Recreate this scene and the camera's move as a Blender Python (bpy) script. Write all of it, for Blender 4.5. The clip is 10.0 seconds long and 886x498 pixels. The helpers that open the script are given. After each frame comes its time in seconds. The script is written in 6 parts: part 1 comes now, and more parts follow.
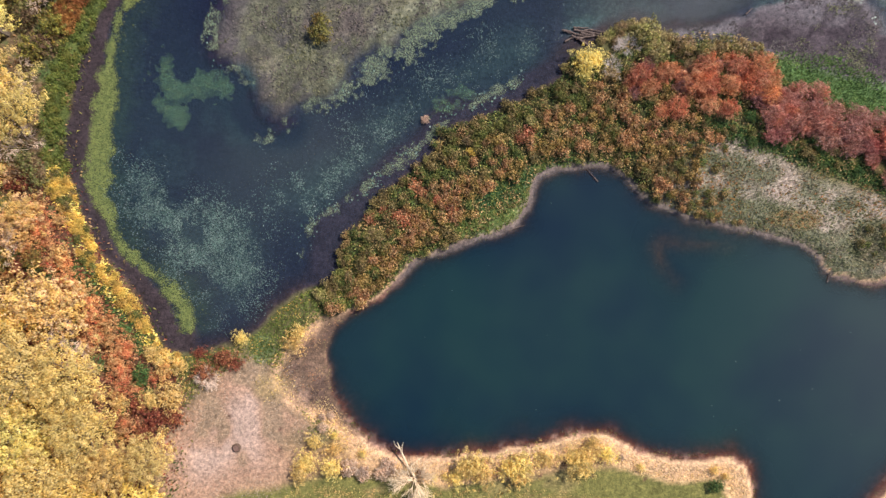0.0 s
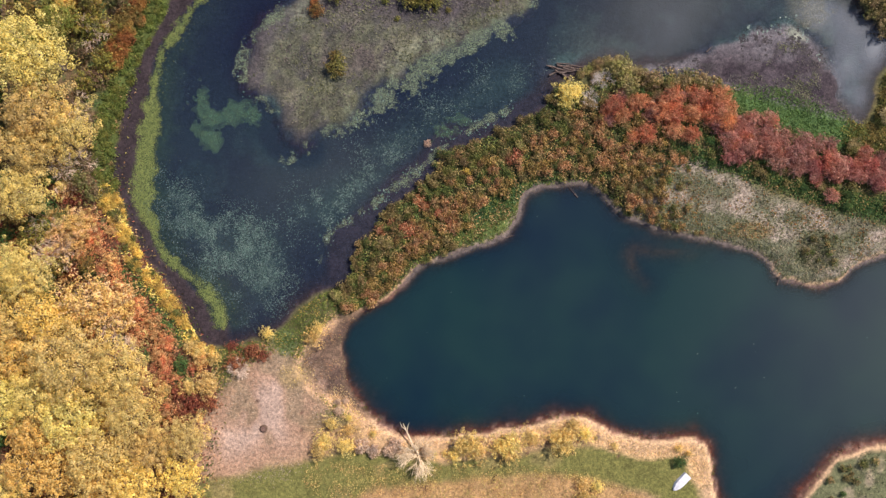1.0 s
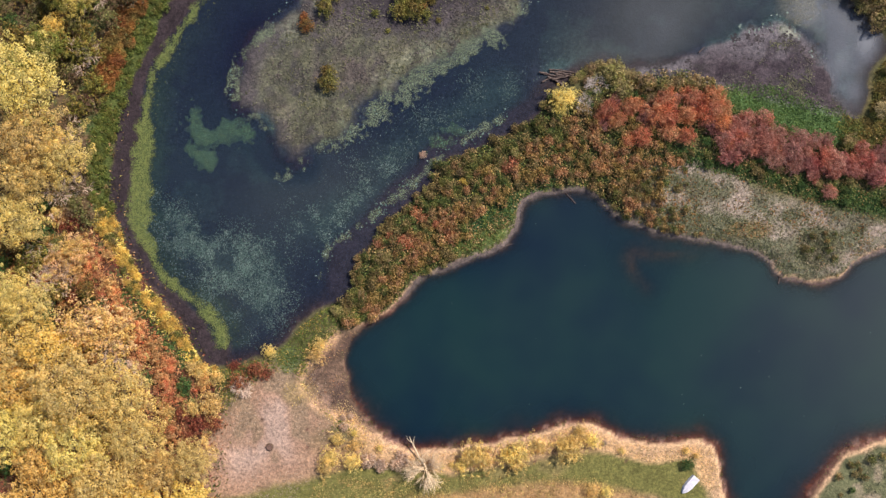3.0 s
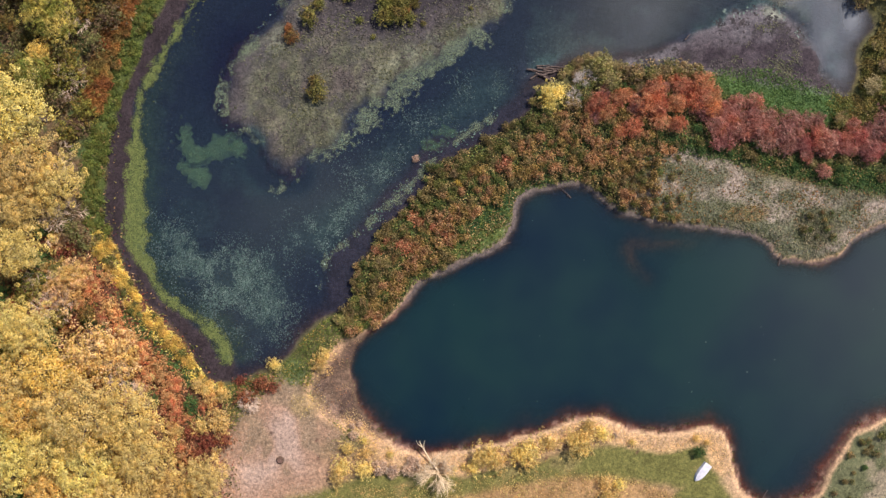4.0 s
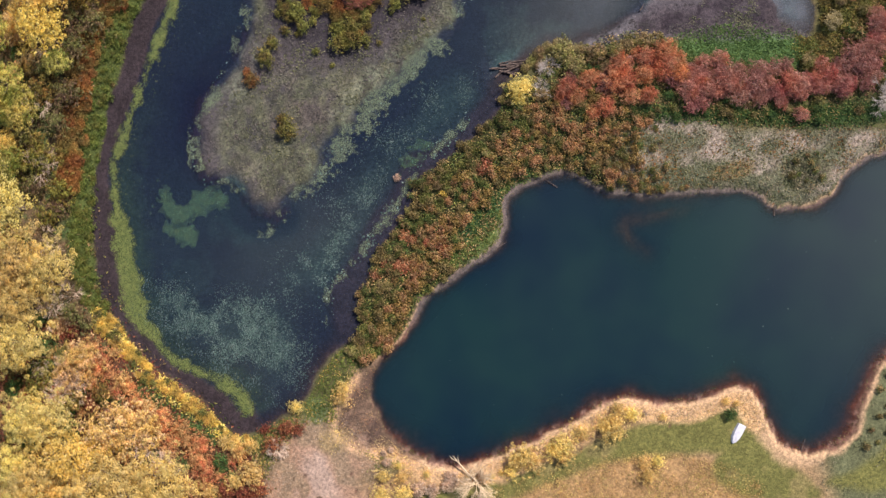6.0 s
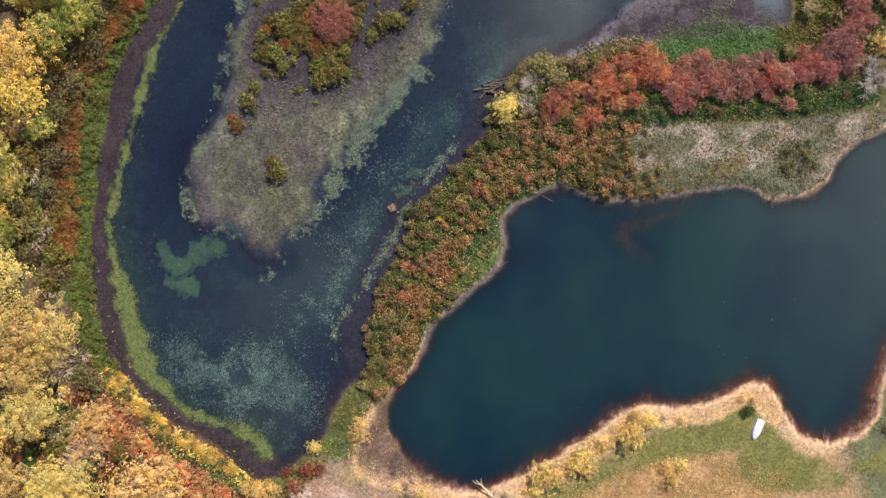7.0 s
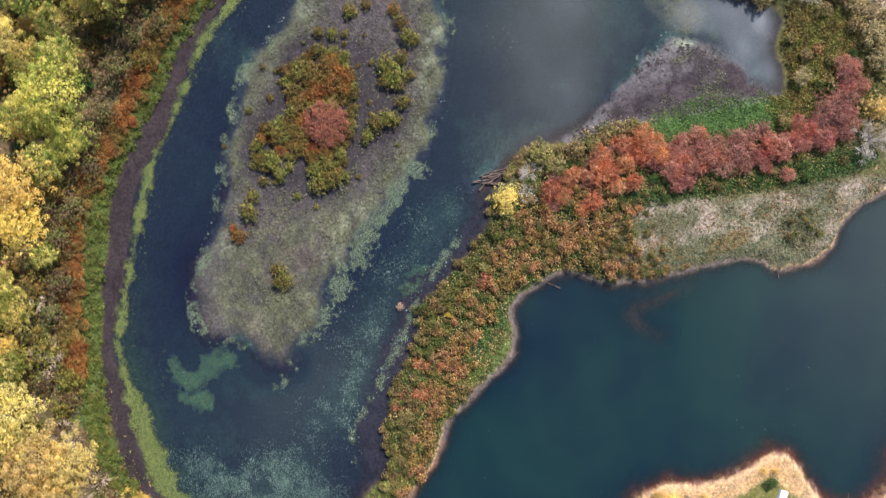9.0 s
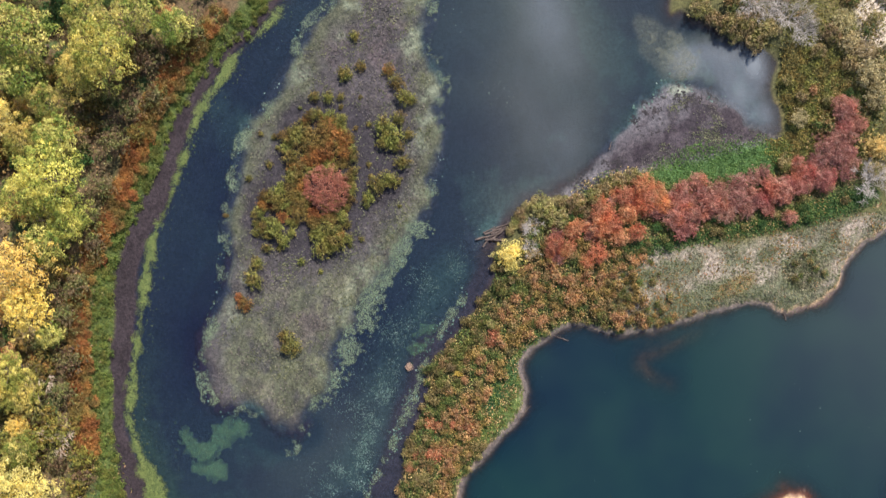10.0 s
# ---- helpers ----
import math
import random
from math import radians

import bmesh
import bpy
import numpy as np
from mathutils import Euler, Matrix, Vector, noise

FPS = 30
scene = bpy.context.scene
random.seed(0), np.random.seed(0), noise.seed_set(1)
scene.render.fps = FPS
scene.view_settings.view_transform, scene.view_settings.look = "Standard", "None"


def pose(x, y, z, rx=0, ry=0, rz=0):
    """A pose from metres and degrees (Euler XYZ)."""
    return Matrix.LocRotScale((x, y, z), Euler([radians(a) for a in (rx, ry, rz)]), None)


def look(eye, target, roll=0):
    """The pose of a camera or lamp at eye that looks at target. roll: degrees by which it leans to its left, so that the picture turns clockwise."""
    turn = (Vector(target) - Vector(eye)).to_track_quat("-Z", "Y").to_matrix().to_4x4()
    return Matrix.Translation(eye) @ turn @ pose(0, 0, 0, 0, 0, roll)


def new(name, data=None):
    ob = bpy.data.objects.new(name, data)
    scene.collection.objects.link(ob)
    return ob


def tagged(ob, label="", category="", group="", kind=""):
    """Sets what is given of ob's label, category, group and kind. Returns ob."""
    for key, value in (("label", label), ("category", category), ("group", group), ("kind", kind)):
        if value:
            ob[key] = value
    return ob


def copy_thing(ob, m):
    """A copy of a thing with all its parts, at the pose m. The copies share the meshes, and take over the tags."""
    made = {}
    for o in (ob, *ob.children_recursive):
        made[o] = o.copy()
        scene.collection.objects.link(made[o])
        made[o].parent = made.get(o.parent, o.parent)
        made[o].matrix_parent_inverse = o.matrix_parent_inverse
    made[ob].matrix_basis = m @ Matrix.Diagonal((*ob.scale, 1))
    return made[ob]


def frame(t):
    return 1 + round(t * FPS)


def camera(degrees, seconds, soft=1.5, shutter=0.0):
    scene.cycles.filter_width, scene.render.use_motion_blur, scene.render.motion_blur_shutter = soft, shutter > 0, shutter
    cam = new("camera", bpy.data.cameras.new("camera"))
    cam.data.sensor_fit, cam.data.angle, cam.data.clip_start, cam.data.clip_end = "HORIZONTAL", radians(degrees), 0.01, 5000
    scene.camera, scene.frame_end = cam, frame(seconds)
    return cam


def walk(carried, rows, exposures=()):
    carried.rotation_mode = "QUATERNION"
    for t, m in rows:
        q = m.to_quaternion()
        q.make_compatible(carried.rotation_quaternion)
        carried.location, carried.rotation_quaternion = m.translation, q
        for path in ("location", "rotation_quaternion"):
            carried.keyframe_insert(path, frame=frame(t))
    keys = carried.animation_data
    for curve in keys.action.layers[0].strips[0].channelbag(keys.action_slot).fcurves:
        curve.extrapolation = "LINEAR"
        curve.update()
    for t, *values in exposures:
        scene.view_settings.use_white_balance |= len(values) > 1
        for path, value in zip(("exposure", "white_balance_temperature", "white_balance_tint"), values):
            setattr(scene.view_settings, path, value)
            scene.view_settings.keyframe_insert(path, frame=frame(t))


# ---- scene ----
cam = camera(72.0, 10.0, soft=1.4, shutter=0.5)
# seconds, x, y, height, and the three turns of a camera that looks straight down
PATH = [
    (0.0, 0.00, 0.00, 104.00, 0.601, 0.514, 0.005),
    (0.5, 0.20, 0.59, 111.49, 0.621, 0.561, 0.038),
    (0.9, 0.31, 0.98, 117.98, 0.651, 0.606, 0.028),
    (1.0, 0.34, 1.08, 119.61, 0.658, 0.617, 0.026),
    (1.1, 0.34, 1.21, 119.62, 0.656, 0.616, 0.026),
    (1.5, 0.34, 1.76, 119.58, 0.647, 0.613, 0.030),
    (2.0, 0.36, 2.37, 119.50, 0.641, 0.598, 0.054),
    (2.5, 0.31, 2.94, 119.43, 0.619, 0.561, -0.271),
    (2.7, 0.32, 3.12, 119.36, 0.612, 0.557, -1.000),
    (3.8, 0.49, 3.72, 119.20, 0.572, 0.526, -4.830),
    (4.0, 0.55, 3.81, 119.18, 0.566, 0.522, -5.650),
    (4.5, 0.68, 3.73, 119.01, 0.534, 0.514, -8.150),
    (5.0, 0.83, 3.86, 118.95, 0.536, 0.528, -10.414),
    (5.5, 1.02, 4.51, 118.86, 0.538, 0.527, -12.976),
    (5.7, 1.20, 5.03, 118.83, 0.536, 0.529, -14.300),
    (6.3, 1.80, 7.02, 118.74, 0.528, 0.540, -18.500),
    (6.8, 2.50, 9.42, 118.66, 0.520, 0.550, -21.800),
    (7.0, 2.87, 10.63, 118.63, 0.515, 0.552, -22.119),
    (7.5, 4.03, 14.12, 118.59, 0.528, 0.563, -22.097),
    (8.0, 5.39, 18.36, 118.62, 0.536, 0.525, -23.242),
    (8.5, 7.04, 23.13, 118.65, 0.513, 0.481, -24.892),
    (9.0, 8.87, 28.12, 118.70, 0.509, 0.456, -26.491),
    (9.5, 10.95, 33.29, 118.73, 0.526, 0.436, -28.291),
    (10.0, 13.12, 38.59, 118.81, 0.550, 0.400, -29.278),
]
walk(cam, [(t, pose(x, y, z, rx, ry, rz)) for t, x, y, z, rx, ry, rz in PATH],
     [(0.0, 0.62, 6080, 16), (1.0, 0.49, 6170, 17), (4.0, 0.39, 6170, 17), (5.5, 0.41, 6170, 17), (7.5, 0.57, 6000, 14), (10.0, 0.79, 5880, 10)])

# ---- light ----
SUN_AZ, SUN_EL = 52.0, 42.0  # degrees from +y towards +x, and above the horizon
world = bpy.data.worlds.new("sky")
scene.world = world
world.use_nodes = True
sky = world.node_tree.nodes.new("ShaderNodeTexSky")
sky.sky_type, sky.sun_disc = "NISHITA", False
sky.sun_elevation, sky.sun_rotation = radians(SUN_EL), radians(SUN_AZ)
sky.air_density, sky.dust_density = 1.0, 1.0
world.node_tree.nodes["Background"].inputs["Strength"].default_value = 0.09
world.node_tree.links.new(sky.outputs["Color"], world.node_tree.nodes["Background"].inputs["Color"])
sun = new("sun", bpy.data.lights.new("sun", "SUN"))
sun.data.energy, sun.data.angle, sun.data.color = 5.0, radians(1.2), (1.0, 0.91, 0.78)
aim = Vector((math.sin(radians(SUN_AZ)) * math.cos(radians(SUN_EL)), math.cos(radians(SUN_AZ)) * math.cos(radians(SUN_EL)), math.sin(radians(SUN_EL))))
sun.matrix_world = look(aim * 300, (0, 0, 0))

# ---- plan: outlines in metres, corner by corner ----
POND_A = [(-20.4, -19.6), (-21.3, -16.3), (-20.0, -12.4), (-16.9, -10.2), (-10.3, -6.5), (-5.8, -1.9), (-0.3, 0.6), (6.4, 2.6), (11.3, 5.3), (13.9, 8.1), (15.2, 12.0), (18.5, 14.5), (24.1, 15.2), (28.5, 14.3), (31.8, 10.9), (36.2, 8.1), (40.6, 5.9), (47.2, 4.2), (54.9, 2.6), (60.9, 0.2), (64.7, -3.1), (70.2, -4.9), (75.6, -4.6), (78.9, -2.0), (79.8, -1.1), (84.9, 1.1), (89.6, 0.9)]
POND_B = [(78.4, -36.2), (73.5, -39.0), (69.6, -43.7), (67.5, -47.7), (64.3, -49.7), (59.6, -50.5), (55.5, -49.2), (52.3, -45.9), (51.3, -40.6), (50.5, -36.2), (48.2, -34.9), (47.6, -34.4), (39.4, -34.6), (32.8, -33.6), (28.4, -31.0), (24.0, -30.0), (18.5, -31.1), (14.1, -32.2), (8.6, -33.3), (3.0, -33.7), (-3.6, -34.5), (-8.6, -34.1), (-12.4, -32.3), (-15.8, -29.5), (-18.5, -26.2), (-20.2, -22.9)]
MARSH_W = [(7.5, 99.1), (0.9, 96.4), (-5.3, 95.5), (-11.2, 93.0), (-16.5, 90.3), (-22.3, 86.6), (-27.0, 81.6), (-33.1, 77.4), (-39.3, 73.2), (-44.8, 67.4), (-49.4, 59.9), (-54.3, 52.5), (-58.0, 44.5), (-61.5, 37.7), (-66.2, 20.4), (-64.5, 12.6), (-61.0, 3.7), (-57.1, -1.9), (-52.6, -7.5), (-49.8, -13.0), (-47.5, -16.3), (-43.6, -16.6)]
MARSH_E = [(-36.4, -15.0), (-32.5, -12.4), (-30.3, -9.1), (-25.8, -6.3), (-21.4, -4.7), (-18.6, -3.0), (-18.0, 2.6), (-14.7, 5.9), (-11.4, 9.8), (-6.9, 13.7), (-2.5, 18.1), (0.8, 22.0), (4.2, 23.1), (10.8, 26.1), (16.4, 28.6), (19.7, 31.4), (21.3, 34.8), (25.2, 35.8), (31.7, 39.5), (36.7, 38.2), (46.8, 38.2), (51.1, 37.0), (56.2, 34.8), (62.5, 34.8), (68.5, 34.2), (73.9, 30.5), (79.9, 27.8), (82.4, 28.9), (83.8, 35.7), (87.0, 40.2), (85.5, 44.2), (81.5, 48.4), (79.8, 51.9), (76.6, 57.5), (75.8, 60.5)]
MUDBANK = [(39.1, 38.1), (47.6, 39.6), (55.3, 42.2), (62.2, 45.4), (68.6, 45.5), (71.9, 42.4), (74.3, 37.9), (76.1, 34.3), (75.7, 31.4), (79.7, 27.3), (72.2, 29.6), (61.2, 32.6), (50.3, 35.6), (43.5, 36.9)]
LIME_IN = [(9.1, 98.1), (1.3, 94.9), (-4.4, 93.7), (-10.2, 91.2), (-15.8, 88.0), (-21.0, 83.3), (-26.2, 78.5), (-31.3, 73.8), (-36.6, 70.4), (-41.3, 65.5), (-46.3, 58.2), (-51.3, 50.8), (-56.0, 44.6), (-58.3, 39.6), (-61.7, 13.7), (-59.2, 7.0), (-57.1, 1.4), (-51.5, -4.1), (-47.5, -9.1), (-45.8, -13.6), (-43.6, -13.0)]
LIME_OUT = [(10.4, 97.4), (6.8, 94.4), (-0.2, 93.2), (-6.0, 90.1), (-10.3, 88.1), (-15.9, 84.9), (-20.8, 80.6), (-25.2, 76.7), (-30.6, 72.1), (-34.7, 68.1), (-39.5, 62.0), (-44.3, 55.8), (-49.0, 49.5), (-53.2, 43.1), (-56.6, 36.2), (-58.5, 13.7), (-57.7, 8.1), (-56.0, 3.7), (-52.6, -0.2), (-49.2, -3.0), (-44.2, -7.5), (-42.7, -11.3)]
ISLAND = [(18.1, 93.1), (11.0, 90.7), (4.8, 85.2), (-2.8, 80.6), (-8.8, 78.9), (-13.5, 74.0), (-20.3, 66.3), (-24.4, 59.6), (-26.8, 56.2), (-31.4, 50.2), (-37.5, 45.6), (-40.4, 38.5), (-39.5, 32.9), (-34.9, 31.0), (-32.2, 25.7), (-28.8, 22.6), (-24.0, 25.5), (-18.9, 29.0), (-13.8, 33.7), (-6.7, 37.3), (2.4, 42.3), (10.5, 46.6), (14.5, 49.3), (20.3, 56.2), (25.1, 63.7), (29.4, 70.2), (29.7, 77.6), (34.5, 83.8)]
FRINGE = [(-31.9, 20.0), (-28.4, 20.8), (-25.7, 23.0), (-22.3, 24.7), (-17.0, 28.4), (-10.9, 33.3), (-3.2, 39.1), (3.9, 42.7), (10.5, 46.6)]
CREEK = [(-38.7, 32.4), (-36.6, 29.3), (-34.5, 25.9), (-32.2, 22.4), (-28.5, 22.3), (-25.1, 24.5), (-22.0, 26.5), (-19.4, 28.8), (-17.1, 31.6), (-18.0, 34.5)]
DARK = [(-1.7, 78.1), (5.5, 77.3), (11.7, 72.5), (11.9, 66.0), (14.4, 57.0), (9.8, 53.3), (2.1, 53.1), (-3.7, 49.5), (-9.3, 50.7), (-16.2, 56.5), (-18.0, 62.5), (-13.2, 68.7), (-6.7, 71.4)]
MEADOW = [(41.7, 20.2), (52.9, 17.7), (67.7, 10.7), (78.9, 8.2), (90.9, 3.3), (89.6, 0.9), (84.9, 1.1), (79.8, -1.1), (76.3, -2.9), (66.0, -3.4), (61.1, 1.2), (51.7, 4.6), (40.5, 7.1), (35.1, 10.7)]
GREENPATCH = [(54.8, 32.4), (61.2, 32.6), (68.3, 31.8), (78.9, 26.0), (79.1, 21.9), (69.2, 24.3), (59.1, 28.8)]
HERB = [(87.3, 37.5), (90.9, 40.5), (97.1, 35.8), (96.1, 27.5), (90.0, 23.4), (84.4, 20.2), (78.9, 22.7), (79.9, 27.8), (82.4, 28.9)]
PALE = [(71.8, 51.3), (81.0, 47.4), (85.2, 42.5), (83.3, 36.0), (81.7, 28.7), (76.9, 31.4), (75.3, 37.3), (72.4, 43.4), (68.7, 48.0)]
CLEARING = [(-44.7, -25.2), (-38.0, -19.6), (-32.5, -17.4), (-28.0, -20.7), (-25.8, -25.2), (-22.4, -28.5), (-26.9, -31.8), (-27.9, -37.3), (-34.6, -40.6), (-43.5, -41.8), (-49.1, -37.4), (-48.5, -31.9)]
LAWN = [(-47.9, -46.4), (-46.8, -42.9), (-37.9, -41.2), (-26.8, -39.0), (-19.1, -37.3), (-10.2, -37.8), (-3.6, -38.9), (11.9, -38.2), (20.7, -36.6), (29.5, -36.0), (37.2, -37.1), (44.8, -37.6), (47.5, -41.4), (48.6, -46.0), (42.6, -46.0), (33.8, -43.6), (22.9, -41.3), (11.9, -41.5), (0.8, -42.7), (-10.2, -43.3), (-16.8, -45.0), (-21.3, -47.2)]
LAWN2 = [(48.9, -39.0), (49.8, -44.7), (52.0, -49.7), (55.2, -54.9), (56.6, -58.6), (44.9, -55.9), (38.8, -48.9), (42.1, -44.1)]
LAWN3 = [(74.8, -51.5), (70.0, -53.8), (63.9, -55.8), (59.2, -57.1), (72.5, -61.0)]
DRY = [(-26.5, -39.7), (-13.1, -40.0), (0.4, -40.2), (11.7, -40.0), (22.8, -40.6), (31.2, -42.8), (39.2, -46.8), (44.9, -51.4), (44.9, -55.9), (21.1, -57.2), (-21.6, -47.6)]
MUDFLAT = [(-20.8, -11.3), (-24.7, -14.1), (-26.9, -17.4), (-28.0, -20.7), (-25.8, -24.6), (-21.3, -26.8), (-16.9, -30.1), (-14.7, -30.1), (-19.1, -25.1), (-20.8, -19.6), (-21.3, -16.3), (-16.9, -10.2)]
LILY_BIG = [(-54.9, 14.8), (-49.9, 12.6), (-43.7, 8.7), (-35.9, 7.0), (-32.5, 2.6), (-33.6, -4.1), (-36.9, -9.1), (-41.4, -6.3), (-49.3, 1.4), (-53.8, 8.1)]
LILY_MID = [(-30.3, 10.3), (-25.9, 14.8), (-19.2, 17.0), (-11.4, 21.5), (-9.2, 18.1), (-15.8, 12.6), (-21.4, 7.0), (-28.1, 7.0)]
LILY_CH = [(-17.0, 22.6), (-8.1, 27.6), (0.8, 32.6), (9.7, 38.1), (15.3, 34.8), (6.4, 29.2), (-1.4, 24.8), (-10.3, 19.2)]
ALGPATCH = [(-48.6, 37.6), (-52.2, 34.0), (-52.0, 27.4), (-50.8, 22.8), (-45.2, 22.2), (-43.2, 26.4), (-37.2, 27.4), (-36.6, 30.3), (-39.9, 32.4), (-46.0, 29.9), (-47.0, 33.8)]
MOAT = [(-26.5, 59.5), (-34.4, 52.8), (-39.4, 45.2), (-41.2, 38.5), (-40.2, 33.0), (-36.4, 28.0), (-32.8, 22.8), (-27.6, 21.8)]
NECK_RIM = [(-22.4, -10.6), (-24.2, -13.0), (-27.2, -15.7), (-29.0, -18.4), (-28.8, -21.6), (-25.6, -25.0), (-21.4, -27.8), (-16.0, -31.2)]
EMERALD = [(5.6, 8.9), (8.6, 10.2), (11.6, 11.4), (13.6, 13.6)]
WISPS = [[(45.5, 19.4), (50.3, 18.2), (57.5, 15.4), (64.5, 10.6)], [(38.5, 12.4), (47.0, 12.5), (55.4, 9.6), (63.3, 5.9)], [(63.9, 6.8), (71.2, 6.5), (78.1, 7.6), (88.5, 6.1)], [(66.0, 13.0), (70.0, 10.2), (75.0, 7.3)], [(57.5, 15.4), (57.0, 10.0)]]
ALGSMALL = [(-3.1, 23.7), (-2.0, 26.5), (0.8, 28.7), (4.2, 28.7), (0.8, 25.3)]
EDGEALG = [(-25.1, 0.1), (-23.4, 4.6), (-20.1, 7.9), (-15.1, 10.7), (-11.2, 14.0), (-6.2, 17.7), (-1.2, 22.3), (4.4, 25.7), (11.6, 30.1)]
GREENBANK = [(-66.5, 14.8), (-67.9, 23.7), (-66.0, 31.0), (-63.5, 37.5), (-59.1, 47.7), (-53.8, 57.3), (-48.0, 66.7), (-41.7, 73.3), (-35.6, 77.5), (-29.5, 81.7), (-23.8, 87.4), (-17.2, 91.3), (-8.6, 95.4), (-1.3, 97.0), (6.5, 99.6)]
HEDGE = [(32.8, 30.2), (39.1, 28.0), (43.7, 31.7), (50.5, 29.2), (56.6, 24.4), (62.6, 21.7), (70.1, 19.4), (76.4, 17.1), (84.3, 17.7), (90.3, 19.4), (93.5, 25.2)]
VERGE = [(-21.3, -26.8), (-12.4, -33.1), (-3.6, -36.1), (6.4, -35.5), (14.1, -34.1), (24.0, -31.8), (29.5, -33.2), (37.2, -35.4), (47.6, -35.9), (49.7, -41.4)]
COVE_SCUM = [(67.3, 60.0), (71.3, 58.0), (74.2, 52.4), (75.1, 47.4), (72.8, 45.6), (68.4, 47.4), (66.4, 52.5)]
THICKET = [(-1.7, 76.9), (4.9, 76.3), (9.4, 70.6), (5.9, 61.8), (-0.6, 52.8), (-4.7, 50.0), (-9.0, 52.4), (-8.3, 57.1), (-13.5, 56.9), (-17.5, 61.0), (-12.4, 65.7), (-6.7, 66.3), (-4.6, 72.8)]
GREEN_LINE = [(-63.3, -1.8), (-61.4, -3.6), (-58.9, -5.9), (-57.3, -8.7), (-55.2, -11.3), (-53.1, -13.9), (-51.6, -15.6)]
SHOAL = [(50.0, 3.2), (45.0, 1.5), (38.5, 2.2), (35.6, 3.2), (36.3, -1.0), (38.9, -4.7)]
SPIT_GRASS = [(18.4, 16.9), (13.9, 14.4), (11.7, 10.6), (7.2, 8.1), (0.8, 4.8), (6.4, 2.8), (11.3, 5.7), (13.6, 8.1), (15.2, 12.3)]
TRAIL = [(48.9, 13.0), (55.3, 8.8), (63.2, 5.0), (71.5, -0.3), (78.5, 0.9), (82.0, 2.7), (90.4, 2.4)]

# plants: x, y, crown radius
PALE_TREES = [(-75.7, 37.9, 6.8), (-75.8, 27.8, 5.9), (-70.8, 25.0, 4.5), (-78.4, 20.8, 5.1), (-79.4, 12.8, 5.1), (-78.2, -2.7, 4.6), (-68.2, -18.2, 6.4), (-74.4, -23.3, 5.9), (-60.4, -19.7, 5.7), (-69.1, -28.9, 5.9), (-58.8, -27.9, 5.1), (-63.9, -35.6, 5.7), (-55.1, -34.5, 4.3), (-83.4, -12.6, 4.8), (-86.6, -20.4, 5.2), (-83.2, -1.0, 4.0), (-89.5, -27.5, 5.2), (-48.6, -33.2, 4.0), (-81.5, -26.5, 4.6), (-23.6, 102.2, 5.7), (-29.4, 101.4, 4.5), (-43.3, 86.8, 5.7), (-49.3, 85.5, 4.9), (-45.2, 79.1, 3.9), (-45.5, 95.7, 3.7), (-69.5, 60.0, 3.9), (-69.2, 54.9, 3.4), (-71.9, 57.3, 3.3)]
GOLD_TREES = [(-75.5, -10.5, 4.7), (-71.1, -39.2, 4.9), (-78.4, -38.7, 4.5), (-57.7, -41.2, 4.5), (-49.4, -40.1, 3.7), (-75.9, -31.5, 4.7), (-80.1, -18.2, 4.5), (-64.4, -42.7, 4.1), (-57.1, 74.6, 5.1), (-59.0, 68.0, 4.3), (-73.2, 50.1, 2.2)]
PEACH_TREES = [(-67.0, -8.2, 5.5), (-71.8, -10.3, 3.8), (-63.2, -8.7, 3.6), (-73.0, 4.6, 3.8), (-71.4, 7.3, 3.0)]
GREEN_TREES = [(-35.2, 112.3, 5.7), (-39.8, 106.0, 4.3), (-39.9, 93.1, 3.9), (-51.1, 77.1, 3.7), (-15.2, 105.8, 4.3), (-11.3, 101.2, 3.5), (-74.1, 45.6, 3.1), (-38.4, 100.0, 3.5), (-23.5, 109.9, 4.1), (-59.9, 62.1, 2.4)]
BROWN_SHRUBS = [(-37.7, 91.6, 2.7), (-45.0, 73.8, 2.5), (-51.9, 68.5, 2.7), (-59.5, 56.4, 2.7), (-64.0, 51.7, 2.3), (-56.3, 64.4, 2.5), (-18.8, 99.2, 3.0), (-32.1, 88.4, 3.0), (-26.7, 92.7, 2.7), (-38.5, 82.3, 2.3), (-56.6, 69.4, 2.3), (-8.3, 100.6, 2.5), (-28.4, 97.3, 2.5), (-42.9, 78.7, 2.1), (-21.0, 93.1, 2.1), (-71.1, 41.1, 2.3), (-68.9, 35.7, 2.3), (-71.5, 15.3, 2.5), (-73.6, 17.5, 2.1), (-74.6, 8.4, 2.1), (-68.8, 13.2, 2.1)]
OLIVE_SHRUBS = [(-64.6, 58.1, 3.0), (-68.0, 45.5, 2.7), (-52.2, 73.0, 2.5), (-12.6, 99.4, 2.3), (-22.1, 99.9, 2.5), (-31.7, 96.8, 2.3), (-68.8, 49.5, 2.1), (-66.8, 38.8, 2.5), (-70.3, 34.7, 2.3), (-27.3, 88.2, 1.9), (-59.7, 63.8, 2.1), (-72.2, 46.5, 2.8), (-82.0, 48.2, 3.0), (-76.6, 48.2, 2.8), (-78.4, 5.7, 2.8), (-81.6, 3.5, 2.5), (-75.1, -0.7, 2.3), (-69.7, -0.7, 1.9), (-71.8, -6.1, 2.1)]
